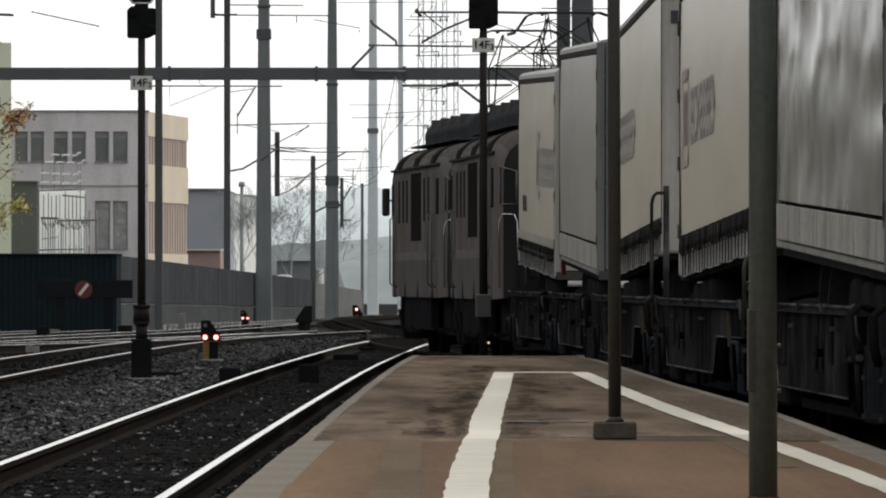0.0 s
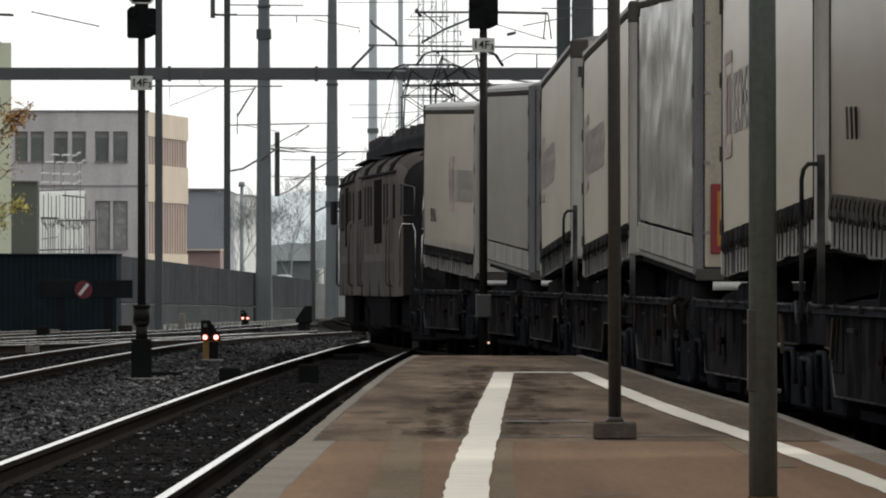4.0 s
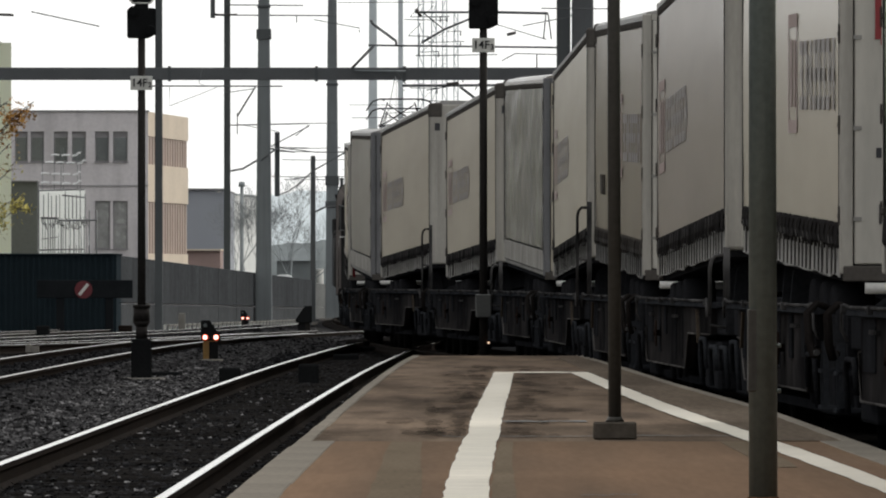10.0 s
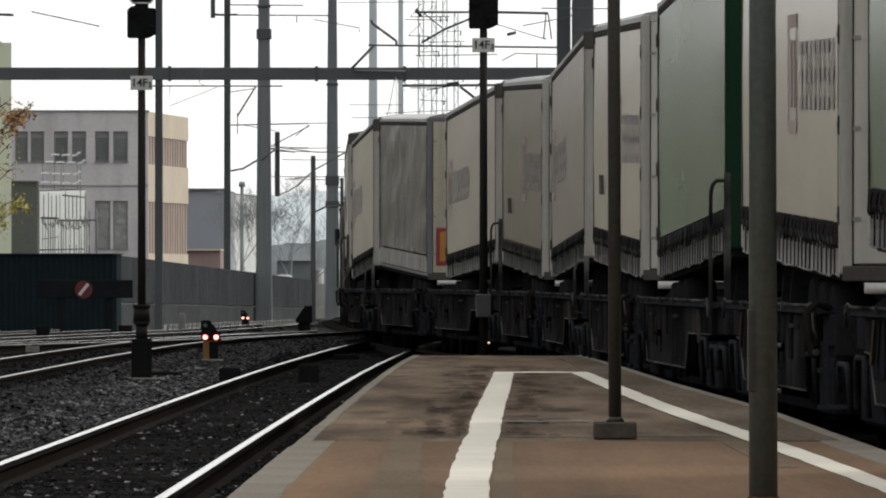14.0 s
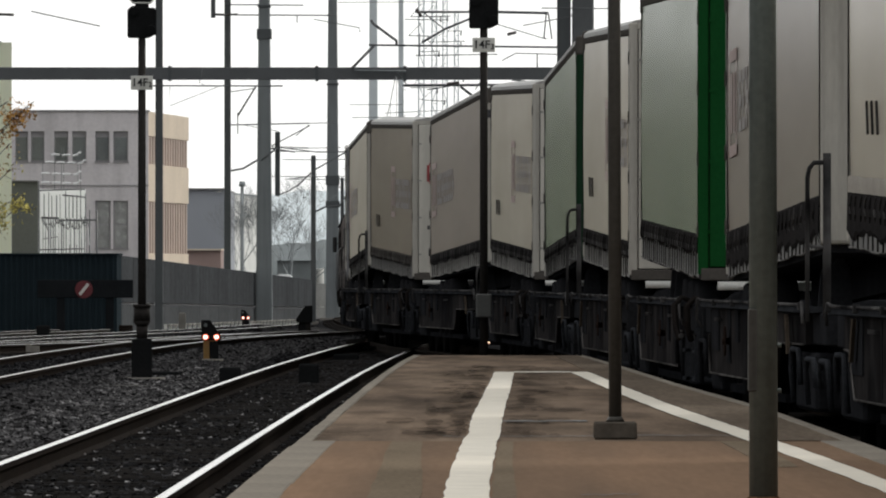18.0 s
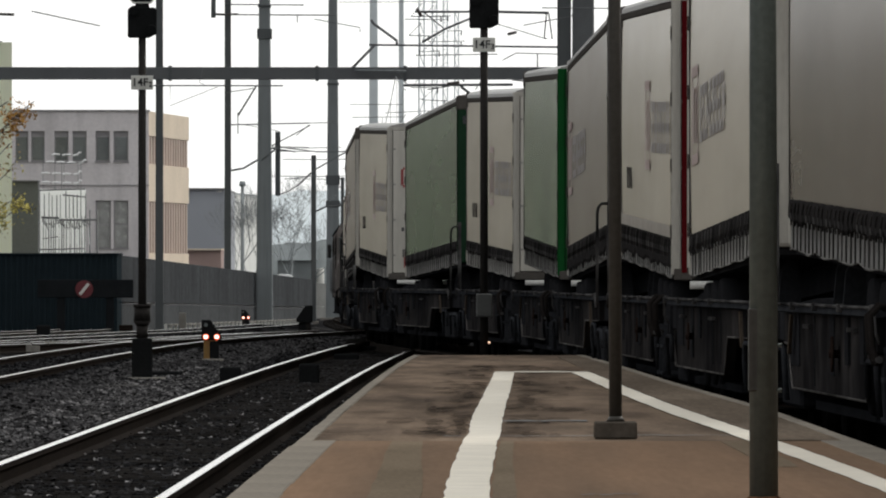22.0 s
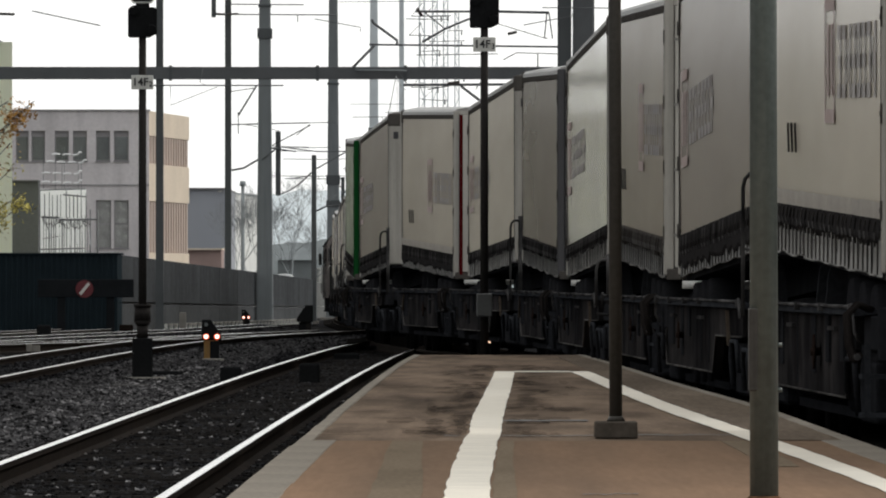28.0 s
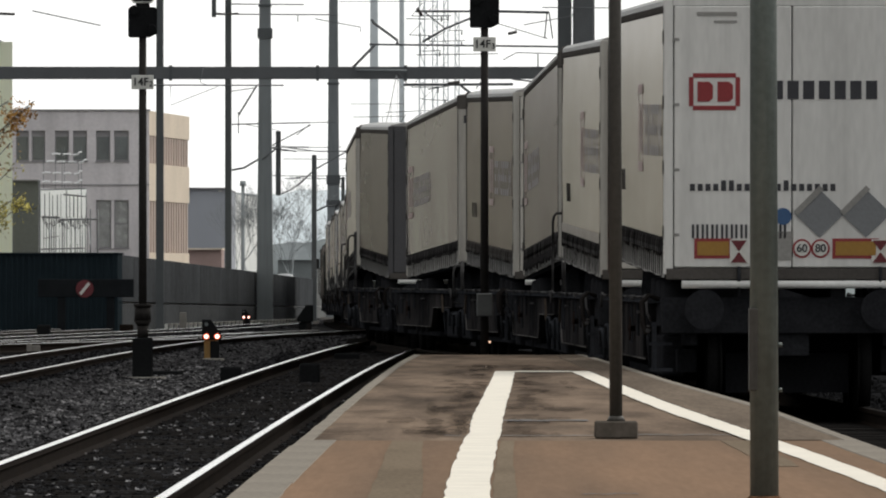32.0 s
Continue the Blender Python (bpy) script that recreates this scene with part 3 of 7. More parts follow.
# ---------------------------------------------------------------- platform poles
def lamp_pole(x, d, r0, r1, lean, box_on, block):
    ob = thing("platform_pole", (x, d, PZ), "grey-green painted steel pole standing on the platform" if box_on else "brown-grey steel pole on a small concrete block", "pole", "platform poles")
    foot = 0.0
    if block:
        bm = bmesh.new()
        extrude(bm, [(-.128, 0), (.128, 0), (.125, .10), (-.125, .10)], "y", -.125, .125)
        bevel(bm, .008, 1)
        part("foundation_block", bm, "block", ob, "worn grey concrete block")
        foot = .10
    bm = bmesh.new()
    tube(bm, (0, 0, foot), (lean, 0, 4.6), r0, r1, 24)
    part("shaft", bm, "pole" if box_on else "pole_dark", ob)
    bm = bmesh.new()
    tube(bm, (0, 0, foot), (0, 0, foot + .03), r0 * 1.5, r0 * 1.05, 20)
    part("collar", bm, "rust" if box_on else "pole_dark", ob)
    if box_on:
        bm = bmesh.new()
        box(bm, -.066, -.018, -.052, .03, .47, .82)
        bevel(bm, .008)
        part("access_door", bm, "pole_dark", ob, "narrow brown access cover")
        bm = bmesh.new()
        tube(bm, (0, 0, .0), (0, 0, .012), .10, .10, 20)
        part("base_plate", bm, "rust", ob, "rusty base plate")
        for z in (.475, .665):
            tubepart("stud", "pole", ob, (.05, -.01, z), (.075, -.01, z), .009, n=8)


lamp_pole(1.346, 42.0, .0605, .052, -.008, True, False)
lamp_pole(1.013, 58.9, .038, .037, -.012, False, True)

M["stain"].node_tree.nodes["Principled BSDF"].inputs["Alpha"].default_value = 0.19

# damp smudges worn along the white line and across the platform end: thin overlapping films
bm = bmesh.new()
rng = random.Random(77)
for n in range(230):
    d = rng.uniform(60, 108)
    mid = .25 + (d - 60) * .0092
    if n < 110:      # beside the line, towards the siding
        x, w, l = mid - .14 - abs(rng.gauss(.10, .15)), rng.uniform(.05, .16), rng.uniform(.5, 2.6)
    elif n < 180:    # between the two lines
        x, w, l = mid + .14 + abs(rng.gauss(.12, .22)), rng.uniform(.05, .20), rng.uniform(.4, 2.4)
    else:
        x, w, l = rng.uniform(-.7, 1.25), rng.uniform(.08, .30), rng.uniform(.15, .9)
    ring = []
    for k in range(12):
        a = math.tau * k / 12
        r = rng.uniform(.5, 1.0)
        ring.append(bm.verts.new((x + w * r * math.cos(a), d + l * r * math.sin(a), PZ + .0006 + n * .000012)))
    bm.faces.new(ring)
solid("platform_stains", bm, "stain", "dark damp smudges on the platform asphalt", "stain", kind="stuff")


# ---------------------------------------------------------------- train materials
def tarp(name, col, rough=0.24, var=0.18, bump=0.025, spec=0.05):
    col = (col[0] * 0.79, col[1] * 0.74, col[2] * 0.695)
    return mat(name, col, rough, var=var, fine=1.4, coarse=0.45, bump=bump, stretch=(1, 0.09, 0.7), spec=spec, streak=0.08, run=(1, 0.03, 0.04), tint=tuple(c * 0.86 for c in col))


M.update({
    "tarp_white": tarp("white_curtain", (0.76, 0.722, 0.628)),
    "tarp_white2": tarp("greyed_white_curtain", (0.44, 0.402, 0.362), var=0.18),
    "tarp_dusty": tarp("dusty_beige_curtain", (0.33, 0.298, 0.262), var=0.2),
    "tarp_drab": tarp("drab_grey_curtain", (0.245, 0.220, 0.190), var=0.2, spec=0.012),
    "tarp_tan": tarp("weathered_tan_curtain", (0.35, 0.315, 0.262), var=0.2, spec=0.02),
    "tarp_green": tarp("pale_green_curtain", (0.205, 0.290, 0.190), var=0.18),
    "tarp_grey": tarp("grey_curtain", (0.40, 0.39, 0.375), var=0.15),
    "tarp_silver": mat("silver_film", (0.20, 0.19, 0.176), 0.22, 0.3, var=0.2, fine=3.0, coarse=1.2, bump=0.04, stretch=(1, 0.6, 0.5), relief=0.02, spec=0.2),
    "door_tan": mat("door_cream_paint", (0.50, 0.45, 0.365), 0.5, var=0.15, coarse=1.2, spec=0.0, streak=0.2, run=(0.8, 0.8, 0.05)),
    "board": mat("drop_side_board", (0.44, 0.42, 0.385), 0.5, var=0.3, coarse=2, spec=0.0, streak=0.3, run=(1, 0.5, 0.06)),
    "pan_steel": mat("sooty_pantograph_steel", (0.03, 0.03, 0.032), 0.6, var=0.3, bump=0, spec=0.0),
    "loco_top": mat("loco_roof_slope", (0.115, 0.104, 0.098), 0.5, var=0.35, coarse=2, spec=0.0),
    "box_gloss": tarp("glossy_white_curtain", (0.80, 0.785, 0.73), 0.085, 0.1, bump=0.006, spec=0.5),
    "trailer_white": mat("trailer_white_paint", (0.475, 0.452, 0.408), 0.45, var=0.12, coarse=1.5, stretch=(1, 1, 0.3), spec=0.0, streak=0.3, run=(1, 0.5, 0.06)),
    # doors at the train's end, paler than the others
    "door_tail": mat("tail_door_white_paint", (0.71, 0.695, 0.66), 0.5, var=0.10, coarse=1.2, fine=20, stretch=(1, 1, 0.25), bump=0.05, spec=0.0, streak=0.15, run=(0.8, 0.8, 0.05)),
    "door_white": mat("door_white_paint", (0.54, 0.516, 0.466), 0.5, var=0.10, coarse=1.2, fine=20, stretch=(1, 1, 0.25), bump=0.05, spec=0.0, streak=0.15, run=(0.8, 0.8, 0.05)),
    "door_grey": mat("door_dark_grey", (0.098, 0.096, 0.099), 0.5, var=0.12, coarse=1.5, spec=0.0),
    "post_grey": mat("post_grey_paint", (0.20, 0.20, 0.205), 0.5, var=0.2, coarse=1.5, spec=0.0, streak=0.25, run=(1, 0.5, 0.06)),
    "door_green_dark": mat("dark_green_bulkhead", (0.018, 0.046, 0.026), 0.5, var=0.15, coarse=1.5, spec=0.0),
    "door_green": mat("door_green", (0.010, 0.072, 0.020), 0.5, var=0.15, coarse=1.5, spec=0.0),
    "stripe_red": mat("dark_red_frame", (0.085, 0.007, 0.009), 0.5, var=0.15, spec=0.0),
    "roof_tarp": mat("roof_sheet", (0.36, 0.35, 0.335), 0.5, var=0.15, coarse=0.8, spec=0.2),
    "cant_rail": mat("dark_cant_rail", (0.09, 0.082, 0.075), 0.6, 0.0, var=0.2, spec=0.0),
    "hem": mat("black_curtain_hem", (0.032, 0.030, 0.030), 0.6, var=0.3, coarse=3, spec=0.0),
    "strap": mat("strap_webbing", (0.060, 0.057, 0.055), 0.7, var=0.3, rand=0.7, spec=0.0),
    "skirt": mat("dirty_skirt", (0.23, 0.22, 0.205), 0.3, var=0.5, fine=9, coarse=1.6, stretch=(1, 1.6, 0.5), spec=0.05, tint=(0.07, 0.067, 0.063)),
    "skirt_dark": mat("grimy_skirt", (0.10, 0.095, 0.088), 0.4, var=0.6, fine=9, coarse=1.6, stretch=(1, 1.6, 0.5), spec=0.05, tint=(0.035, 0.034, 0.033)),
    "skirt_edge_dark": mat("grimy_skirt_edge", (0.26, 0.25, 0.235), 0.5, var=0.7, fine=6, coarse=1.8, tint=(0.04, 0.039, 0.038), spec=0.0),
    "hem_brown": mat("grey_brown_hem", (0.085, 0.077, 0.070), 0.6, var=0.4, coarse=3, spec=0.0),
    "skirt_edge": mat("frayed_skirt_edge", (0.44, 0.43, 0.41), 0.5, var=0.6, fine=6, coarse=1.8, tint=(0.08, 0.078, 0.075), spec=0.0),
    "fold_grey": mat("greyed_fold", (0.36, 0.325, 0.28), 0.6, var=0.25, coarse=1.5, spec=0.05),
    "leg_grey": mat("landing_leg_grey", (0.045, 0.046, 0.050), 0.7, var=0.3, spec=0.0),
    "wagon_panel": mat("pocket_panel_paint", (0.045, 0.0415, 0.041), 0.75, var=0.5, coarse=1.1, fine=4, spec=0.0, stretch=(1, 0.6, 0.9), tint=(0.009, 0.0092, 0.0102), streak=0.5, run=(1, 0.25, 0.10)),
    "wagon_black": mat("sooty_underframe", (0.027, 0.0276, 0.0305), 0.8, var=0.4, coarse=1.5, spec=0.0),
    "wagon_rust": mat("rusty_handwheel", (0.028, 0.019, 0.016), 0.8, var=0.4, coarse=6, spec=0.0),
    "wagon_lever": mat("tan_lever", (0.085, 0.068, 0.053), 0.7, var=0.4, coarse=6, spec=0.0),
    "side_rail": mat("aluminium_side_rail", (0.33, 0.32, 0.30), 0.5, 0.0, var=0.25, coarse=3, spec=0.0),
    "chassis": mat("trailer_chassis", (0.032, 0.0328, 0.036), 0.7, var=0.3, spec=0.0),
    "tyre": mat("tyre_rubber", (0.024, 0.024, 0.026), 0.9, var=0.2, spec=0.0),
    "wagon_dark": mat("wagon_grimy_steel", (0.043, 0.0455, 0.051), 0.8, var=0.4, coarse=1.5, spec=0.0),
    "wheel_steel": mat("wheel_steel", (0.014, 0.0138, 0.0138), 0.7, 0.0, var=0.4, spec=0.0),
    "white_tube": mat("white_underrun", (0.70, 0.69, 0.66), 0.45, var=0.15),
    "placard": mat("grey_placard", (0.19, 0.195, 0.20), 0.5, var=0.1),
    "ochre": mat("ochre_reflector", (0.34, 0.18, 0.03), 0.4, var=0.12),
    "orange": mat("orange_panel", (0.46, 0.20, 0.035), 0.5, var=0.15),
    "ink": mat("dark_print", (0.035, 0.035, 0.04), 0.6, var=0.15, bump=0),
    "ink_side": mat("faded_side_print", (0.345, 0.305, 0.282), 0.6, var=0.35, coarse=0.8, bump=0),
    "ink_pale": mat("faded_grey_print", (0.31, 0.298, 0.275), 0.6, var=0.25, bump=0),
    "red_print": mat("red_print", (0.27, 0.03, 0.033), 0.55, var=0.12, bump=0),
    "red_faded": mat("faded_red_print", (0.36, 0.255, 0.225), 0.6, var=0.2, bump=0),
    "blue_print": mat("blue_print", (0.04, 0.10, 0.22), 0.5, var=0.1, bump=0),
    "loco_body": mat("loco_grey_brown", (0.162, 0.143, 0.134), 0.45, var=0.18, coarse=1.2, fine=12, stretch=(1, 1, 0.4), bump=0.05, spec=0.0, streak=0.3, run=(1, 0.35, 0.04)),
    "loco_band": mat("loco_light_band", (0.172, 0.155, 0.147), 0.5, var=0.15, spec=0.0),
    "loco_low": mat("loco_dark_skirt", (0.132, 0.121, 0.115), 0.5, var=0.2, spec=0.0),
    "loco_roof": mat("loco_roof", (0.062, 0.064, 0.069), 0.6, 0.0, var=0.3, spec=0.0),
    "loco_grille": mat("loco_grille", (0.024, 0.021, 0.021), 0.5, 0.0, var=0.2, spec=0.0),
    "loco_frame": mat("loco_underframe", (0.022, 0.022, 0.024), 0.8, var=0.3, spec=0.0),
    # dark cab ends; part of it is backlit shade put into the colour
    "loco_end": mat("loco_dark_end", (0.030, 0.029, 0.029), 0.5, var=0.25, spec=0.0),
    "dull_steel": mat("dull_steel_rail", (0.11, 0.107, 0.105), 0.4, 0.4, var=0.2, bump=0),
    "hose_brown": mat("brown_hose", (0.020, 0.0175, 0.0165), 0.8, var=0.3, spec=0.0),
    # worn steel; rail glint and lit pocket edges are put into these colours
    "edge_steel": mat("worn_pale_edge", (0.125, 0.121, 0.120), 0.6, tint=(0.014, 0.0138, 0.0145), var=0.8, coarse=1.6, fine=4, stretch=(1, 0.5, 1), spec=0.0),
    "edge_dim": mat("grimy_pale_edge", (0.125, 0.117, 0.112), 0.6, var=0.9, coarse=0.9, fine=3, stretch=(1, 0.6, 1), spec=0.0, tint=(0.03, 0.028, 0.028)),
    "chrome": mat("chrome", (0.75, 0.74, 0.72), 0.18, 1.0, var=0.05, bump=0),
})

HALF, LOW, HIGH, LONG = 1.275, 1.44, 4.21, 6.8


def side_print(ob, s, faded):
    """A framed emblem and a row of letter blocks on the curtain; s is the side."""
    x0, x1 = (HALF + .008, HALF + .0095)
    red, ink = "red_faded" if faded else "red_print", "ink_side"
    # reading order runs from the nose to the tail on one side and back on the other
    def along(u):
        return (-6.3 + (6.2 - u)) if s < 0 else (-6.3 + u)
    bm = bmesh.new()
    a0, a1 = sorted((along(.2), along(1.4)))
    for y0, y1, z0, z1 in ((a0, a1, 2.44, 2.54), (a0, a1, 3.26, 3.36), (a0, a0 + .1, 2.54, 3.26), (a1 - .1, a1, 2.54, 3.26), (a0 + .24, a0 + .45, 2.64, 3.16), (a0 + .66, a0 + .9, 2.64, 3.16)):
        box(bm, *sorted((s * x0, s * x1)), y0, y1, z0, z1)
    part("emblem", bm, red, ob, "red framed emblem")
    for i in range(8):
        bm = bmesh.new()
        b0, b1 = sorted((along(1.75 + i * .56), along(1.75 + i * .56 + .40)))
        side_x = sorted((s * x0, s * x1))
        box(bm, *side_x, b0, b0 + .12, 2.62, 3.14)
        for z0, z1, reach in ((2.62, 2.72, (1, 1, .2, 1, .9)[i % 5]), (2.83, 2.93, (.8, .3, 1, .9, 1)[i % 5]), (3.04, 3.14, (1, 1, .2, .6, 1)[i % 5])):
            box(bm, *side_x, b0 + .122, b0 + .122 + (b1 - b0 - .122) * reach, z0, z1)
        if i % 5 in (2, 4):
            box(bm, *side_x, b1 - .09, b1, 2.725 if i % 5 == 2 else 2.93, 3.035)
        part("letter_block", bm, ink, ob)


STRAP = {}


def strap_mesh(s):
    """A flat webbing strap on the skirt and its bent tension hook on the hem."""
    if s not in STRAP:
        bm = bmesh.new()
        box(bm, *sorted((s * (HALF - .008), s * (HALF + .002))), -.012, .012, LOW - .02, LOW + .22)
        a = finish("strap", bm, "strap")
        bm = bmesh.new()
        x = s * (HALF + .009)
        bent(bm, [(x + s * .004, .02, LOW + .17), (x + s * .010, -.03, LOW + .21), (x + s * .010, .05, LOW + .26), (x + s * .006, .03, LOW + .31), (x, -.03, LOW + .345)], .007, 5)
        STRAP[s] = (a, finish("hook", bm, "strap"))
    return STRAP[s]


def trailer(style, s, seed):
    """A semi-trailer, nose towards +y. s: the side that carries the fine detail."""
    st = dict(curtain="tarp_white", doors="door_white", edge="trailer_white", logo=1, panels=False, roof="roof_tarp")
    st.update(style)
    ob = thing("semi_trailer", (0, 0, 0), st["label"], "semi-trailer", "trailers on the goods train")
    rng = random.Random(seed)
    # load box, a little inside the curtains
    bm = bmesh.new()
    box(bm, -HALF + .075, HALF - .075, -LONG + .05, LONG - .05, LOW + .05, HIGH - .06)
    part("load_box", bm, "chassis", ob)
    # curtains: gently bulging sheets with shallow vertical folds
    for side in (-1, 1):
        low = LOW + (.38 if st["panels"] else .34)
        ny, nz = (150, 44) if st["panels"] else (70, 6)
        bm = bmesh.new()
        grid = []
        for i in range(ny + 1):
            y = -LONG + .14 + (2 * LONG - .30) * i / ny
            fold = .0012 * noise.noise((y * 1.1, seed, 31)) + .004 * math.sin(y * .9 + seed * 1.7)
            if st["curtain"] == "tarp_silver":
                fold = .05 * noise.noise((y * 1.3, seed, 0)) + .012 * noise.noise((y * 4.1, seed, 5))
            col = []
            for k in range(nz + 1):
                z = low + (HIGH - .13 - low) * k / nz
                bulge = .012 * math.sin(math.pi * k / nz) + fold * (1 - k / nz) ** .7
                if st["curtain"] == "tarp_silver":
                    bulge = .020 * noise.noise((y * .5, z * 1.7, 3)) + .007 * noise.noise((y * 1.1 + z * .7, z * 2.4, 8)) + .002 * noise.noise((y * 2.6 - z * .8, z * 5.0, 12)) + fold * .07
                col.append(bm.verts.new((side * (HALF - .012 + min(.03 if st['panels'] else .017, max(-.05, bulge))), y, z)))
            grid.append(col)
        for a, b in zip(grid[:-1], grid[1:]):
            for k in range(nz):
                bm.faces.new((a[k], b[k], b[k + 1], a[k + 1])).smooth = True
        part("curtain", bm, st["curtain"], ob, st.get("curtain_label", ""))
        for y0 in (-LONG + .145, LONG - .20):
            boxpart("curtain_seam", "hem", ob, (*sorted((side * (HALF - .004), side * (HALF + .005))), y0, y0 + .055, LOW + .3, HIGH - .16), 0, "dark laced seam")
        if st["panels"]:
            for k in range(8):
                y0 = -LONG + .14 + k * 1.665
                bm = bmesh.new()
                box(bm, *sorted((side * (HALF - .02), side * HALF)), y0 + .04, y0 + 1.62, LOW + .07, low - .03)
                bevel(bm, .006, 1)
                part("drop_side", bm, "board", ob, "white drop-side board")
        else:
            bm = bmesh.new()
            prev = None
            for i in range(141):
                y = -LONG + .16 + (2 * LONG - .34) * i / 140
                sag = .016 * math.sin(i * .21 + seed) + .030 * noise.noise((i * .23, seed, 4)) + .018 * noise.noise((i * .8, seed, 6)) - st.get('rag', 0) * (.125 + .08 * noise.noise((i * .13, seed, 17)) + .03 * noise.noise((i * 1.3, seed, 19)))
                rise = .010 * noise.noise((i * .3, seed, 7)) + .008 * noise.noise((i * .9, seed, 11))
                fat = .006 * noise.noise((i * .7, seed, 13))
                row = [bm.verts.new((side * (HALF - .002), y, low - .15 + sag)), bm.verts.new((side * (HALF + .014 + fat), y, low - .12 + sag)), bm.verts.new((side * (HALF + .007), y, low + .015 + rise)), bm.verts.new((side * (HALF + .001), y, low + .03 + rise))]
                if prev:
                    for k in range(3):
                        bm.faces.new((prev[k], row[k], row[k + 1], prev[k + 1]))
                prev = row
            # the skirt billows a little between its straps and hangs in shallow swags
            bm2 = bmesh.new()
            prev, edge = None, []
            for i in range(209):
                u = i / 8
                y = -LONG + .165 + u * .5095
                swag = .016 * abs(math.sin(math.pi * u / 5 + seed)) + .020 * noise.noise((u * .5, seed, 1)) + .007 * noise.noise((u * 2.9, seed, 2))
                out = .009 * abs(math.sin(math.pi * u)) ** .6 * (.6 + .5 * noise.noise((int(u) * 1.7, seed, 9)))
                z = LOW - .015 - swag
                row = [bm2.verts.new((side * (HALF - .008 + out), y, z)), bm2.verts.new((side * (HALF - .014 + out), y, LOW + .09)), bm2.verts.new((side * (HALF - .006), y, low - .06))]
                edge.append((side * (HALF - .004 + out), y, z))
                if prev:
                    bm2.faces.new((prev[0], row[0], row[1], prev[1]))
                    bm2.faces.new((prev[1], row[1], row[2], prev[2]))
                prev = row
            bm3 = bmesh.new()
            bent(bm3, edge, .006, 4)
            part("skirt_edge", bm3, "skirt_edge_dark" if "skirt" in st else "skirt_edge", ob, "frayed lower edge")
            part("curtain_skirt", bm2, st.get("skirt", "skirt"), ob, "dirty pale skirt under the hem")
            if st.get("fold") and side < 0 and s < 0:
                bf = bmesh.new()
                prev = None
                for i in range(61):
                    y = -LONG + .17 + (2 * LONG - .36) * i / 60
                    lift = .012 * noise.noise((i * .3, seed, 21))
                    row = [bf.verts.new((side * (HALF + .006), y, low + .02)), bf.verts.new((side * (HALF + .0065), y, low + .06)), bf.verts.new((side * (HALF + .0065), y, low + .12 + lift)), bf.verts.new((side * (HALF + .005), y, low + .135 + lift))]
                    if prev:
                        for k in range(3):
                            bf.faces.new((prev[k], row[k], row[k + 1], prev[k + 1])).smooth = True
                    prev = row
                part("curtain_fold", bf, "fold_grey", ob, "greyed fold above the hem")
            part("curtain_hem", bm, st.get("hem", "hem"), ob, "ragged dark hem with tension straps")
        bm = bmesh.new()
        box(bm, *sorted((side * (HALF - .07), side * (HALF - .02))), -LONG + .1, LONG - .1, LOW, LOW + .055)
        bevel(bm, .01, 1)
        part("side_rail", bm, "side_rail", ob, "dirty aluminium side rail")
        bm = bmesh.new()
        box(bm, *sorted((side * (HALF - .10), side * (HALF + .002))), -LONG + .04, LONG - .04, HIGH - .16, HIGH - .085)
        bevel(bm, .02, 2)
        part("cant_rail", bm, "cant_rail", ob)
        if not st["panels"]:
            a, b = strap_mesh(side)
            if side == s:
                for k in range(25):
                    m = pose(0, -LONG + .165 + (k + 1) * .5095 + rng.uniform(-.03, .03), 0, rng.uniform(-2, 2), 0, 0)
                    q = part("strap", a, None, ob)
                    q.matrix_basis = m
                    part("hook", b, None, q)
        if st["logo"]:
            side_print(ob, side, st["logo"] == 1)
    if st["logo"] and s < 0:
        for k in range(3):
            bm = bmesh.new()
            y = LONG - 2.3 - k * .5
            extrude(bm, [(y - .09, 2.22), (y - .04, 2.21), (y + .09, 2.43), (y + .04, 2.44)], "x", -HALF - .016, -HALF - .002)
            part("tension_handle", bm, "strap", ob, "black tension handle")
    bm = bmesh.new()
    extrude(bm, [(-HALF - .003, HIGH - .085), (HALF + .003, HIGH - .085), (HALF, HIGH - .035), (HALF - .05, HIGH + .005), (HALF - .3, HIGH + .05), (-HALF + .3, HIGH + .05), (-HALF + .05, HIGH + .005), (-HALF, HIGH - .035)], "y", -LONG + .03, LONG - .03)
    part("roof", bm, st["roof"], ob)
    # nose
    bm = bmesh.new()
    box(bm, -HALF, HALF, LONG - .13, LONG, LOW, HIGH - .02)
    bevel(bm, .03, 2)
    part("front_wall", bm, st["edge"], ob, "front bulkhead")
    for side in (-1, 1):
        bm = bmesh.new()
        box(bm, *sorted((side * (HALF - .22), side * (HALF + .008))), LONG - .34, LONG + .012, HIGH - .24, HIGH + .004)
        bevel(bm, .03, 2)
        part("corner_cap", bm, "cant_rail", ob)
    for side in (-1, 1):
        boxpart("number_mark", "ink", ob, (*sorted((side * 1.10, side * 1.19)), LONG - .002, LONG + .006, HIGH - .47, HIGH - .34))
    # tail: corner posts, two doors with lock rods, underrun tube
    for side in (-1, 1):
        bm = bmesh.new()
        box(bm, *sorted((side * (HALF - .09), side * (HALF + .003))), -LONG, -LONG + .15, LOW, HIGH - .02)
        bevel(bm, .012, 2)
        part("corner_post", bm, st.get("post", st["edge"]), ob)
        bm = bmesh.new()
        box(bm, *sorted((side * .006, side * (HALF - .10))), -LONG - .012, -LONG + .04, LOW + .07, HIGH - .09)
        bevel(bm, .01, 1)
        door = part("rear_door", bm, st["doors"], ob, "tall rear door")
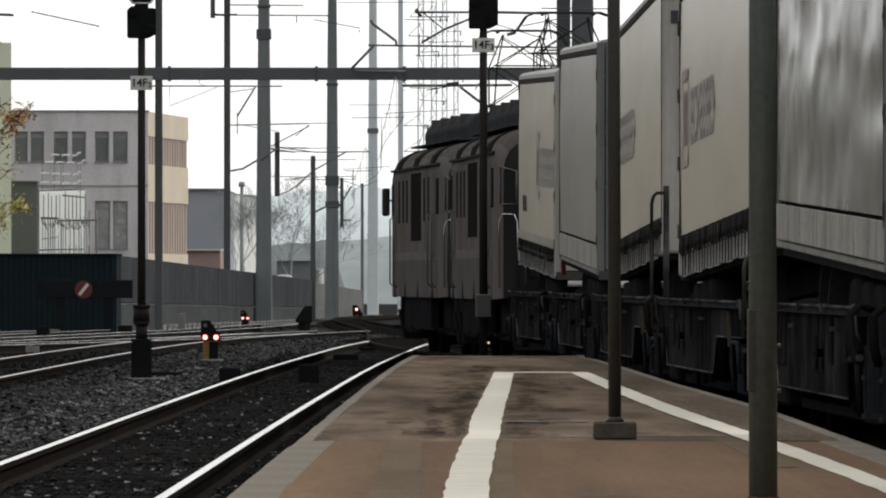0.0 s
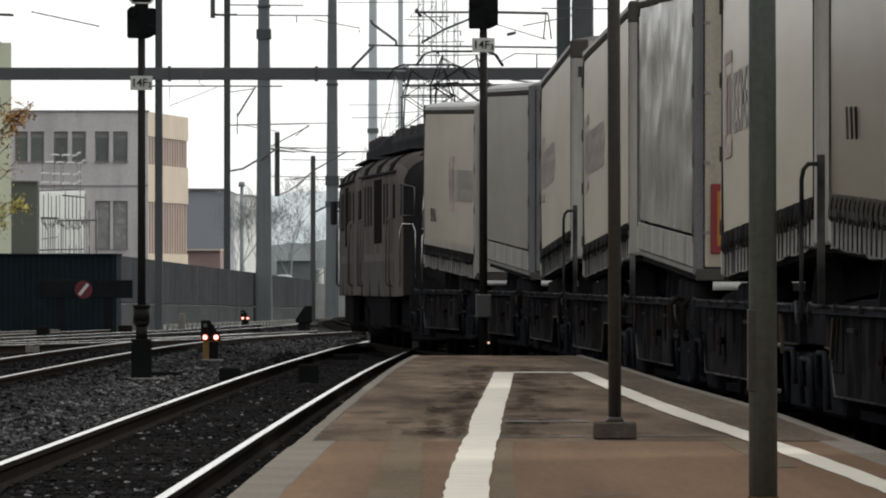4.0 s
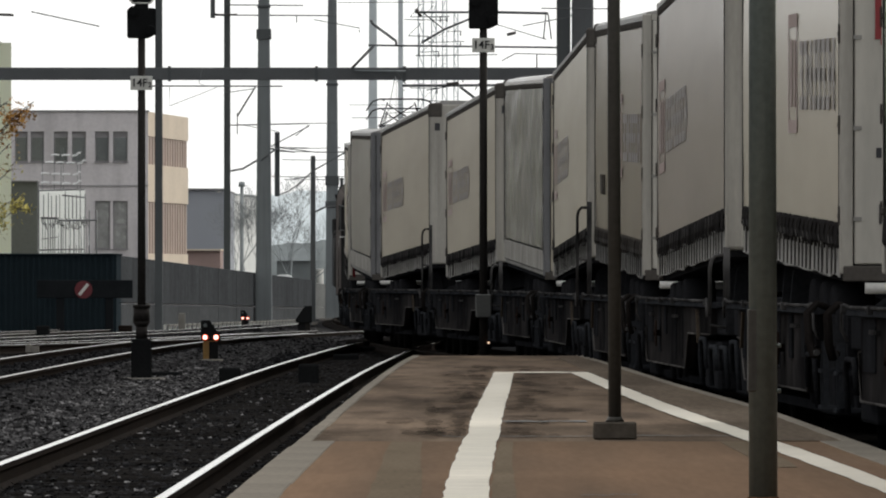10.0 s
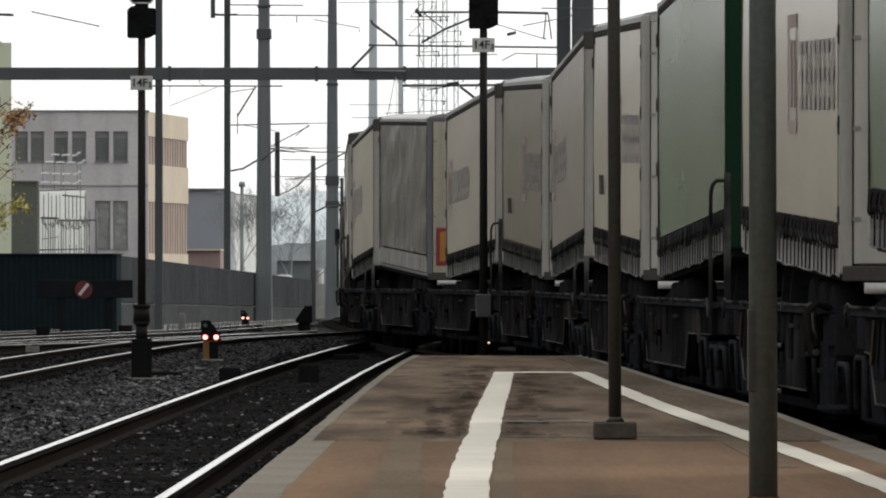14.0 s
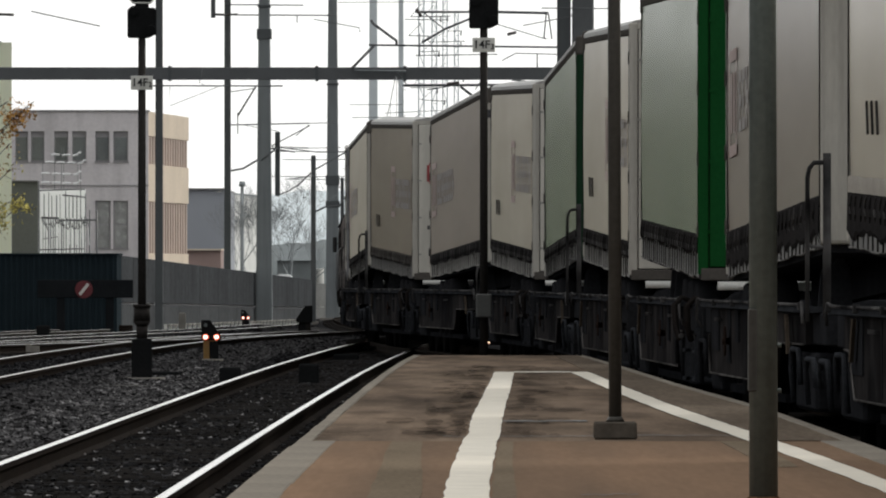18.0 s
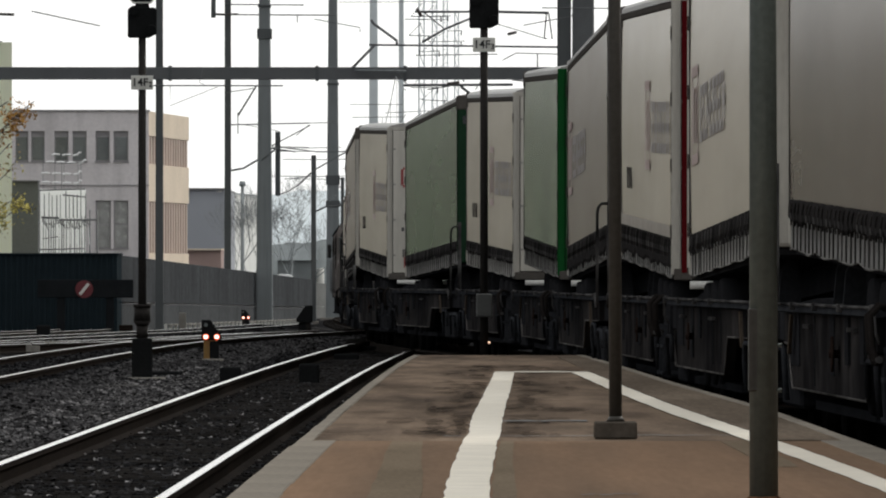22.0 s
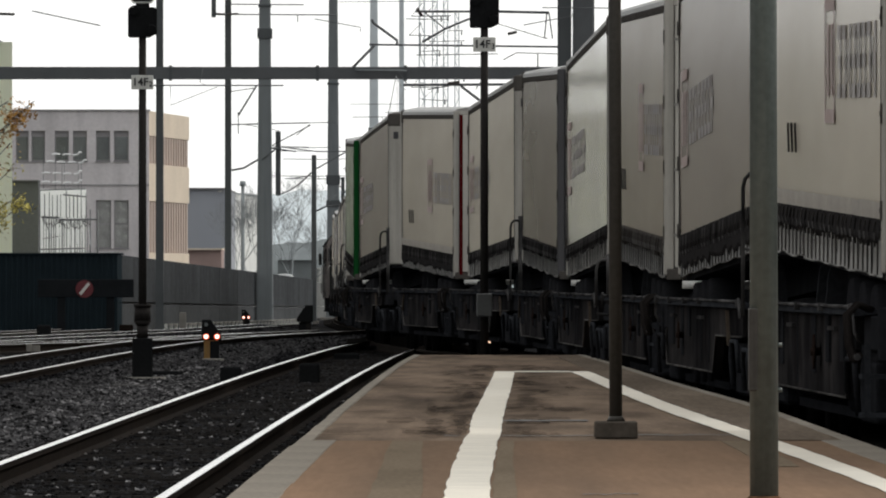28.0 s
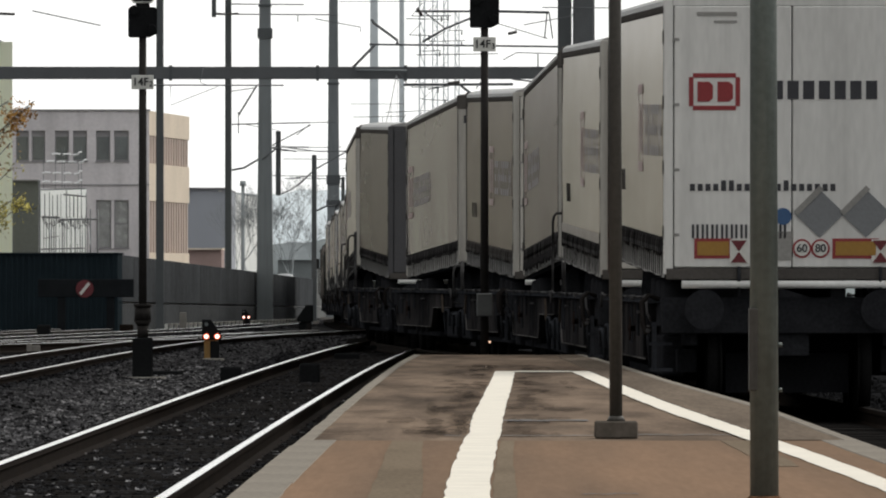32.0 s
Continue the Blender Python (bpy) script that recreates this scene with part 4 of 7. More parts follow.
        for off in ((.30, .85) if st.get("rods", True) else ()):
            tubepart("lock_rod", "side_rail", door, (side * off, -LONG - .03, LOW + .08), (side * off, -LONG - .03, HIGH - .1), .014, n=6)
        for k in range(4):
            boxpart("hinge", "side_rail" if st["doors"] in ("door_white", "door_tail", "door_tan") else st["doors"], door, (*sorted((side * (HALF - .15), side * (HALF - .09))), -LONG - .018, -LONG + .02, LOW + .38 + k * .65, LOW + .41 + k * .65))
    for z in (LOW + .40, LOW + 1.05, LOW + 1.70, LOW + 2.35):
        bm = bmesh.new()
        box(bm, *sorted((s * (HALF - .01), s * (HALF + .012))), -LONG + .02, -LONG + .22, z, z + .035)
        box(bm, *sorted((s * (HALF - .01), s * (HALF + .016))), -LONG + .02, -LONG + .08, z - .05, z + .085)
        part("hinge_strap", bm, "cant_rail", ob, "dark hinge strap")
    if st.get("rear_stripe"):
        for side in (-1, 1):
            boxpart("rear_stripe", "stripe_red", ob, (*sorted((side * 1.13, side * 1.18)), -LONG - .022, -LONG + .01, LOW + .02, HIGH - .09), 0, "dark red upright stripe on the door frame")
    boxpart("rear_header", st.get("post", st["edge"]), ob, (-HALF + .09, HALF - .09, -LONG - .004, -LONG + .12, HIGH - .085, HIGH - .02))
    boxpart("rear_sill", "cant_rail", ob, (-HALF + .02, HALF - .02, -LONG - .014, -LONG + .1, LOW - .05, LOW + .06), .01)
    tubepart("underrun_tube", "white_tube", ob, (-1.10, -LONG - .02, LOW - .10), (1.10, -LONG - .02, LOW - .10), .04, n=14, label="white round underrun bar")
    if st.get("plate"):
        wp = boxpart("warning_plate", "red_print", ob, (-1.12, -.64, -LONG - .028, -LONG - .014, LOW + .2, LOW + .85), .01, "red-bordered warning panel")
        boxpart("warning_field", "orange", wp, (-1.06, -.70, -LONG - .034, -LONG - .027, LOW + .27, LOW + .78), 0, "orange field")
    # running gear
    for side in (-1, 1):
        boxpart("frame_rail", "chassis", ob, (*sorted((side * .40, side * .54)), -LONG + .15, LONG - .5, LOW - .30, LOW - .02))
        for y in (3.1, 4.3):
            bm = bmesh.new()
            extrude(bm, [(side * .98 - .10, LOW - .46), (side * .98 + .10, LOW - .46), (side * .98 + .07, LOW - .14), (side * .98, LOW - .02), (side * .98 - .07, LOW - .14)], "y", y - .05, y + .05)
            part("landing_leg", bm, "leg_grey", ob, "tapered grey landing leg")
        for k in range(3):
            bm = bmesh.new()
            tube(bm, (side * .92, -2.3 - k * 1.31, .86), (side * 1.22, -2.3 - k * 1.31, .86), .48, n=22)
            bevel(bm, .02, 1)
            part("wheel", bm, "tyre", ob, "black rubber tyre")
    boxpart("floor_frame", "chassis", ob, (-HALF + .06, HALF - .06, -LONG + .1, LONG - .1, LOW - .06, LOW - .005))
    return ob


def rear_marks(ob):
    """Prints, plates and reflectors on the doors of a trailer's tail."""
    y = -LONG - .012
    def flat(name, material, label, boxes, d=.006):
        bm = bmesh.new()
        for x0, x1, z0, z1 in boxes:
            box(bm, x0, x1, y - d, y + .004, z0, z1)
        return part(name, bm, material, ob, label)
    bm = bmesh.new()
    for x0, x1, z0, z1 in ((-.99, -.56, 3.08, 3.125), (-.99, -.56, 3.405, 3.45), (-1.03, -.985, 3.12, 3.41), (-.565, -.52, 3.12, 3.41)):
        box(bm, x0, x1, y - .006, y + .004, z0, z1)
    part("emblem", bm, "red_print", ob, "red rounded emblem frame")
    for x0, x1 in ((-.945, -.79), (-.745, -.59)):
        bm = bmesh.new()
        extrude(bm, [(x0, 3.165), (x1 - .04, 3.165), (x1, 3.20), (x1, 3.33), (x1 - .04, 3.365), (x0, 3.365)], "y", y - .006, y + .004)
        part("emblem_block", bm, "red_print", ob, "plain red block inside the emblem")
    for i in range(8):
        x = -.36 + i * .157
        flat("letter_bar", "ink", "", [(x, x + .112, 3.19, 3.375)])
    for i in range(19):
        x = -1.02 + i * .078
        flat("small_print", "ink", "", [(x, x + .05, 2.275, 2.345 + (.035 if i in (4, 5, 9, 12) else 0))])
    for i in range(10):
        x = -1.0 + i * .097
        flat("number_print", "ink", "", [(x, x + .024, 1.80, 1.94), (x + .045, x + .068, 1.80, 1.94)])
    flat("pale_print", "ink_pale", "faded grey supplier print", [(-.95, -.55, 4.02, 4.06), (-.78, -.55, 3.95, 3.975)])
    for x0, x1 in ((-.975, -.60), (.405, .87)):
        flat("reflector_plate", "red_print", "ochre reflector with a red border", [(x0, x1, 1.60, 1.80)])
        flat("reflector_field", "ochre", "", [(x0 + .03, x1 - .03, 1.63, 1.77)], .010)
    for x in (-.53, .885):
        bm = bmesh.new()
        extrude(bm, [(x - .08, 1.78), (x + .08, 1.78), (x, 1.675)], "y", y - .016, y)
        extrude(bm, [(x - .08, 1.56), (x + .08, 1.56), (x, 1.665)], "y", y - .016, y)
        part("triangle_reflector", bm, "red", ob, "red triangular reflectors on a white board")
        flat("reflector_board", "plate_white", "", [(x - .09, x + .09, 1.55, 1.79)], .008)
        tubepart("reflector_stem", "chassis", ob, (x, y - .02, 1.24), (x, y - .02, 1.52), .018, n=6)
    for x, label in ((.10, "60"), (.285, "80")):
        for r, material, d in ((.095, "red_print", .008), (.075, "plate_white", .012)):
            bm = bmesh.new()
            disc(bm, (x, y - d, 1.70), r, d + .002)
            part("speed_disc", bm, material, ob, "round speed sticker" if r > .08 else "")
        letters("speed_number", label, .11, "ink", ob, (x, y - .014, 1.70))
    for x in (.275, .74):
        bm = bmesh.new()
        extrude(bm, [(x - .25, 2.05), (x, 1.81), (x + .25, 2.05), (x, 2.29)], "y", y - .014, y)
        plac = part("placard", bm, "placard", ob, "folded grey hazard placard")
        bm = bmesh.new()
        extrude(bm, [(x - .26, 2.07), (x - .22, 2.03), (x + .04, 2.29), (x, 2.33)], "y", y - .024, y - .012)
        part("placard_flap", bm, "ink_pale", plac, "paler folded edge")
    bm = bmesh.new()
    disc(bm, (-.09, y - .006, 2.02), .085, .008)
    part("blue_sticker", bm, "blue_print", ob, "round blue sticker")
    flat("grey_sticker", "ink_pale", "", [(-.16, .0, 1.58, 1.87)])


# ---------------------------------------------------------------- pocket wagons
def wagon(seed, a, b, tall=True):
    """One unit of a pocket wagon, hitch end towards +y, origin under the middle of its pocket."""
    ob = thing("pocket_wagon", (0, 0, 0), "dark grimy pocket wagon carrying a semi-trailer", "freight wagon", "wagons of the goods train")
    rng = random.Random(seed)
    for side in (-1, 1):
        def span(x0, x1):
            return sorted((side * x0, side * x1))
        bm = bmesh.new()
        box(bm, *span(1.16, 1.27), a, b, .80, 1.04)
        bevel(bm, .012, 1)
        part("side_sill", bm, "wagon_black", ob, "sooty side sill")
        bm = bmesh.new()
        extrude(bm, [(a + 1.9, 1.03), (a + 1.9, .80), (-4.75, .80), (-4.55, .46), (4.35, .46), (4.9, .79), (b - 1.7, .80), (b - 1.7, 1.03)], "x", *span(1.25, 1.325))
        panel = part("pocket_panel", bm, "wagon_panel", ob, "brown-grey pocket panel streaked with soot")
        bm = bmesh.new()
        bent(bm, [(side * 1.335, a + 2.0, .80), (side * 1.335, -4.75, .80), (side * 1.335, -4.55, .46), (side * 1.335, 4.35, .46), (side * 1.335, 4.9, .79), (side * 1.335, b - 1.8, .80)], .010, 6)
        part("pocket_edge", bm, "edge_dim", panel, "worn lower edge, its lit line put into the colour")
        bm = bmesh.new()
        extrude(bm, [(side * 1.20, 1.085), (side * 1.385, 1.085), (side * 1.39, 1.045), (side * 1.37, 1.035), (side * 1.20, 1.055)], "y", a + 1.2, b - .9)
        part("sill_flange", bm, "wagon_dark", ob)
        # uneven ribs, cases and soot-black plates hung before the panel
        y = -4.3
        while y < 4.3:
            w, deep, foot = rng.choice(((.06, .008, .50), (.5, .010, .58), (.9, .012, .56), (1.2, .012, .62), (.4, .020, .72)))
            bm = bmesh.new()
            box(bm, *span(1.30, 1.325 + deep), y, y + w, foot + rng.uniform(-.03, .05), 1.04)
            part("rib" if w < .1 else "cover_plate", bm, "wagon_black", panel)
            y += w + rng.uniform(.9, 2.0)
        for yy in (-3.4, 1.9):
            bm = bmesh.new()
            for k in range(5):
                box(bm, *span(1.327, 1.36), yy + k * .16, yy + k * .16 + .09, .925, .955)
            part("stencil_mark", bm, "edge_steel", panel, "small unreadable stencilled marks")["kind"] = "stuff"
        bm = bmesh.new()
        tube(bm, (side * 1.37, -1.3, .76), (side * 1.385, -1.3, .76), .13, n=14)
        tube(bm, (side * 1.32, -1.3, .76), (side * 1.40, -1.3, .76), .03, n=8)
        part("hand_wheel", bm, "wagon_rust", ob, "rusty brake handwheel")
        # tube rail on the flange with its turned-down ends
        bm = bmesh.new()
        bent(bm, [(side * 1.36, a + 1.0, .86), (side * 1.40, a + .98, .94), (side * 1.405, a + 1.05, 1.07), (side * 1.40, a + 1.25, 1.115), (side * 1.395, a + 1.6, 1.10), (side * 1.395, b - 1.3, 1.10), (side * 1.40, b - 1.0, 1.12), (side * 1.405, b - .86, 1.07), (side * 1.40, b - .84, .96)], .013, 7)
        part("top_rail", bm, "edge_steel", ob, "worn tube rail along the flange, glint put into its colour")
        for y in (a + 1.25, -2.6, .4, 3.2, b - 1.1):
            boxpart("rail_clip", "edge_steel", ob, (*span(1.375, 1.425), y - .05, y + .05, 1.06, 1.12), .006)
        for k in range(2):
            bm = bmesh.new()
            yy = a + .45 + k * .30
            bent(bm, [(side * 1.30, yy, 1.08), (side * 1.40, yy - .02, 1.12), (side * 1.47, yy - .05, 1.05), (side * 1.46, yy - .10, .84), (side * 1.43, yy - .14, .74), (side * 1.40, yy - .20, .78)], .022, 8)
            hose = part("air_hose", bm, "hose_brown", ob, "looped brown air hose")
            tubepart("hose_coupling", "edge_steel", hose, (side * 1.42, yy - .22, .765), (side * 1.42, yy - .13, .765), .024, n=8, label="worn steel coupling")
        # inverted loops that guard the bogie, and a tan brake lever
        for yy, top in ((b - 2.6, .76), (a + 1.1, .74), (b - .75, .70)):
            bm = bmesh.new()
            bent(bm, [(side * 1.36, yy, .36), (side * 1.38, yy, .62), (side * 1.38, yy + .03, top - .04), (side * 1.38, yy + .14, top), (side * 1.38, yy + .9, top), (side * 1.38, yy + 1.0, top - .05), (side * 1.37, yy + 1.02, .50)], .022, 7)
            part("guard_loop", bm, "wagon_black" if yy < 0 else "wagon_dark", ob, "bent guard loop")
        bm = bmesh.new()
        extrude(bm, [(b - 3.5, 1.02), (b - 3.34, 1.02), (b - 3.05, .72), (b - 3.2, .72)], "x", *span(1.36, 1.385))
        part("brake_lever", bm, "wagon_lever", ob, "tan brake lever")
        bm = bmesh.new()
        box(bm, *span(1.02, 1.30), b - 3.3, b - .9, .30, .74)
        bevel(bm, .03, 1)
        part("bogie_guard", bm, "wagon_black", ob)
        boxpart("bogie_guard", "wagon_black", ob, (*span(1.02, 1.26), a + .9, a + 2.5, .30, .72), .03)
        if side > 0:
            bm = bmesh.new()
            y = b - .10
            top = 2.15 if tall else 1.50
            bent(bm, [(side * 1.41, y, .98), (side * 1.41, y, top - .11), (side * 1.395, y, top - .04), (side * 1.36, y, top), (side * 1.28, y, top)], .017, 8)
            bent(bm, [(side * 1.41, y, top - .61), (side * 1.26, y, top - .63)], .014)
            rail_part = part("handrail", bm, "edge_steel", ob, "bent tube handrail")
            tubepart("handrail_post", "edge_steel", rail_part, (side * 1.265, y, 1.0), (side * 1.265, y, top + .07), .030, n=10)
        bm = bmesh.new()
        for z in (.36, .62):
            box(bm, *span(1.18, 1.40), a + .1, a + .42, z, z + .03)
        for yy in (a + .1, a + .39):
            box(bm, *span(1.34, 1.38), yy, yy + .03, .36, .85)
        part("step", bm, "wagon_dark", ob, "shunter's step")
        tubepart("buffer", "wagon_black", ob, (side * .88, a, .98), (side * .88, a - .30, .98), .09, n=12)
        bm = bmesh.new()
        tube(bm, (side * .88, a - .30, .98), (side * .88, a - .34, .98), .20, n=18)
        part("buffer_head", bm, "wagon_black", ob)
    boxpart("end_platform", "wagon_black", ob, (-1.16, 1.16, a, a + 2.4, .90, 1.04))
    boxpart("hitch_platform", "wagon_black", ob, (-1.16, 1.16, b - 3.6, b, .90, 1.04))
    boxpart("headstock", "wagon_black", ob, (-1.3, 1.3, a - .06, a, .74, 1.10), .01)
    boxpart("pocket_floor", "wagon_black", ob, (-1.18, 1.18, -5.4, 4.2, .30, .37))
    boxpart("centre_beam", "wagon_black", ob, (-.18, .18, a, b, .52, .90))
    bm = bmesh.new()
    extrude(bm, [(b - 3.2, 1.04), (b - 2.2, 1.04), (b - 2.4, 1.36), (b - 2.9, 1.36)], "x", -.5, .5)
    part("hitch", bm, "wagon_black", ob, "kingpin hitch")
    for y in (a + 1.5, b - 1.9):
        boxpart("brake_gear", "wagon_black", ob, (-.62, .62, y - .75, y + .75, .14, .54))
        bg = part("bogie", finish("bogie", bogie_frame(y), "wagon_black"), None, ob, "two-axle bogie")
        for side in (-1, 1):
            for dy in (-.9, .9):
                bm = bmesh.new()
                tube(bm, (side * .70, y + dy, .46), (side * .82, y + dy, .46), .46, n=24)
                tube(bm, (side * .68, y + dy, .46), (side * .70, y + dy, .46), .49, n=24)
                part("wheel", bm, "wheel_steel", bg)
                boxpart("axle_box", "wagon_black", bg, (*sorted((side * .92, side * 1.12)), y + dy - .16, y + dy + .16, .34, .58), .02)
    return ob


def bogie_frame(y):
    bm = bmesh.new()
    for side in (-1, 1):
        extrude(bm, [(y - 1.35, .62), (y + 1.35, .62), (y + 1.35, .80), (y + .5, .84), (y - .5, .84), (y - 1.35, .80)], "x", *sorted((side * .93, side * 1.06)))
    box(bm, -.95, .95, y - .25, y + .25, .55, .86)
    return bm


# ---------------------------------------------------------------- locomotives
def locomotive(front_mirror, pan_up):
    """A four-axle electric locomotive, 14.3 m over the body, nose towards +y."""
    ob = thing("locomotive", (0, 0, 0), "grimy grey-brown electric locomotive with raised pantograph, second in the train" if pan_up else "grimy grey-brown electric locomotive leading the train", "locomotive", "locomotives of the goods train")
    hl, hw = 7.1, 1.47
    # body: side walls straight, cab ends tapering in plan and raked
    secs = [(-hl, 1.06, 1.05, 2.98), (-hl + .10, 1.22, 1.02, 3.16), (-hl + .34, 1.36, 1.0, 3.34), (-hl + .62, 1.44, .99, 3.44), (-hl + 1.0, hw, .98, 3.48)]
    secs = secs + [(-y, w, z0, z1) for y, w, z0, z1 in secs[::-1]]
    bm_top = bmesh.new()
    for name, material, group in (("body", "loco_body", secs[2:8]), ("cab_end", "loco_end", secs[:3]), ("cab_end", "loco_end", secs[7:])):
        bm = bmesh.new()
        prev = None
        for y, w, z0, z1 in group:
            half = [(w, z0), (w, z1 - .42), (w - .025, z1 - .26), (w - .09, z1 - .12), (w - .20, z1 - .01), (w - .36, z1 + .07), (w * .45, z1 + .13)]
            pts = [(-p, z) for p, z in half] + half[::-1]
            row = [bm.verts.new((p[0], y, p[1])) for p in pts]
            if prev:
                for i in range(len(row)):
                    j = (i + 1) % len(row)
                    bm.faces.new((prev[i], prev[j], row[j], row[i])).smooth = 0 < i < 12
                if name == "body":
                    old, now = [[bm_top.verts.new((v.co.x * 1.003, v.co.y, v.co.z + .004)) for v in r[3:11]] for r in (prev, row)]
                    for i in range(7):
                        bm_top.faces.new((old[i], old[i + 1], now[i + 1], now[i])).smooth = True
            else:
                bm.faces.new(row)
            prev = row
        bm.faces.new(prev[::-1])
        part(name, bm, material, ob)
    part("roof_slope", bm_top, "loco_top", ob, "sooty rounded roof slope")
    bm = bmesh.new()
    extrude(bm, [(-1.06, 3.50), (-.92, 3.60), (-.5, 3.68), (.5, 3.68), (.92, 3.60), (1.06, 3.50)], "y", -hl + .5, hl - .5)
    part("roof", bm, "loco_roof", ob, "sooty dark roof")
    bm = bmesh.new()
    w, h = .92, .50
    extrude(bm, [(-w, 3.6), (-w - .02, 3.6 + h * .55), (-w + .07, 3.6 + h * .85), (-w + .2, 3.6 + h), (w - .2, 3.6 + h), (w - .07, 3.6 + h * .85), (w + .02, 3.6 + h * .55), (w, 3.6)], "y", -5.5, 5.3)
    bevel(bm, .03, 1)
    part("roof_hood", bm, "loco_roof", ob, "long dark rounded roof hood")
    boxpart("roof_walkway", "loco_roof", ob, (-1.16, 1.16, -5.75, 5.75, 3.62, 3.655), .008, "dark overhanging roof walkway")
    for y in (-3.5, -1.2, 1.3, 3.6):
        boxpart("hood_seam", "loco_top", ob, (-.93, .93, y - .03, y + .03, 3.66, 4.102))
    for side in (-1, 1):
        # dark slots between the roof hatches
        for y in (-4.2, .2, 4.6):
            bm = bmesh.new()
            extrude(bm, [(side * (hw - .02), 3.26), (side * (hw - .06), 3.38), (side * (hw - .18), 3.485), (side * (hw - .36), 3.57), (side * .95, 3.60), (side * .95, 3.50), (side * (hw - .3), 3.40), (side * (hw - .1), 3.22)], "y", y - .55, y + .55)
            part("roof_slot", bm, "loco_end", ob, "dark slot between roof hatches")
        x0, x1 = sorted((side * (hw - .004), side * (hw + .008)))
        boxpart("waist_band", "loco_band", ob, (x0, x1, -hl + 1.3, hl - 1.3, 1.62, 1.76), 0, "lighter waist band")
        boxpart("lower_panel", "loco_low", ob, (x0 + .002, x1 - .002, -hl + 1.3, hl - 1.3, 1.0, 1.62))
        boxpart("gutter", "loco_roof", ob, (*sorted((side * (hw - .03), side * (hw + .03))), -hl + 1.0, hl - 1.0, 3.20, 3.235))
        for y in (-3.6, -2.5, 2.0, 3.0, 4.1):
            boxpart("side_window", "loco_grille", ob, (x0, x1 + .004, y - .16, y + .16, 2.28, 3.02), .004, "narrow dark window")
        boxpart("side_grille", "loco_grille", ob, (x0, x1 + .006, -1.7, .9, 1.95, 3.12), .004, "large dark ventilation grille")
        for y in (-5.0, 5.0):
            boxpart("cab_door", "loco_low", ob, (x0, x1 + .006, y - .36, y + .36, 1.25, 3.05), .006)
            for dy in (-.48, .48):
                bm = bmesh.new()
                bent(bm, [(side * (hw + .01), y + dy, 1.15), (side * (hw + .08), y + dy, 1.22), (side * (hw + .08), y + dy, 2.35), (side * (hw + .01), y + dy, 2.42)], .013, 8)
                part("door_handrail", bm, "dull_steel", ob, "steel handrail")
        for e in (-1, 1):
            boxpart("cab_side_window", "loco_grille", ob, (*sorted((side * (hw - .02), side * (hw + .010))), *sorted((e * 5.55, e * 6.1)), 2.38, 2.98), .004)
        boxpart("skirt", "loco_frame", ob, (*sorted((side * 1.28, side * 1.42)), -3.4, 3.4, .42, 1.0), .01)
        for e in (-1, 1):
            boxpart("bogie_side", "loco_frame", ob, (*sorted((side * 1.08, side * 1.2)), *sorted((e * 2.2, e * 6.6)), .34, 1.0), .02)
        for y in (-4.6, -.9, 2.4, 5.2):
            bm = bmesh.new()
            extrude(bm, [(y - .22, .97), (y + .22, .97), (y, 1.26)], "x", *sorted((side * (hw - .02), side * (hw + .012))))
            part("jacking_recess", bm, "loco_frame", ob)
        for y in (-6.1, 6.1, -4.2, 4.2, -1.2, 1.2):
            boxpart("step", "loco_frame", ob, (*sorted((side * 1.15, side * 1.45)), y - .2, y + .2, .42, .47))
    for e in (-1, 1):
        for side in (-1, 1):
            # bright rail and framed quarter window on each rounded corner
            def corner(k, z, out=.03):
                return (side * (1.40 - .28 * k + out), e * (hl - .42 + .40 * k), z)
            bm = bmesh.new()
            bent(bm, [corner(.05, 1.15), corner(.05, 2.15), corner(.2, 2.27), corner(.8, 2.27), corner(.95, 2.15), corner(.95, 1.15)], .011, 6)
            part("corner_handrail", bm, "chrome", ob, "bright bent handrail")
            bm = bmesh.new()
            bm.faces.new([bm.verts.new(corner(k, z, .012)) for k, z in ((.1, 2.42), (.9, 2.42), (.9, 2.92), (.1, 3.0))])
            pane = part("quarter_window", bm, "glass_dark", ob)
            bm = bmesh.new()
            bent(bm, [corner(.1, 2.42), corner(.9, 2.42), corner(.9, 2.92), corner(.1, 3.0), corner(.1, 2.42)], .013, 6)
            part("window_frame", bm, "dull_steel", pane, "steel window frame")
        for x in (-.58, .58):
            bm = bmesh.new()
            y = e * (hl - .06)
            extrude(bm, [(x - .46, 2.20), (x + .46, 2.20), (x + .40, 2.84), (x - .40, 2.84)], "y", *sorted((y, y + e * .09)))
            bevel(bm, .03, 2)
            w = part("windscreen", bm, "glass_dark", ob, "dark windscreen with a bright frame")
            bm = bmesh.new()
            yy = e * (hl + .035)
            bent(bm, [(x - .48, yy, 2.18), (x + .48, yy, 2.18), (x + .42, yy, 2.86), (x - .42, yy, 2.86), (x - .48, yy, 2.18)], .022, 6)
            part("windscreen_frame", bm, "chrome", w)
            bm = bmesh.new()
            yy = e * (hl + .07)
            bent(bm, [(x - .46, yy - e * .06, 1.2), (x - .46, yy, 1.25), (x - .46, yy, 2.05), (x - .34, yy, 2.2), (x + .34, yy, 2.2), (x + .46, yy, 2.05), (x + .46, yy, 1.25), (x + .46, yy - e * .06, 1.2)], .022, 6)
            part("front_handrail", bm, "chrome", ob, "bright bent handrail")
            bm = bmesh.new()
            tube(bm, (x * 1.5, e * hl, 1.05), (x * 1.5, e * (hl + .5), 1.05), .09, n=12)
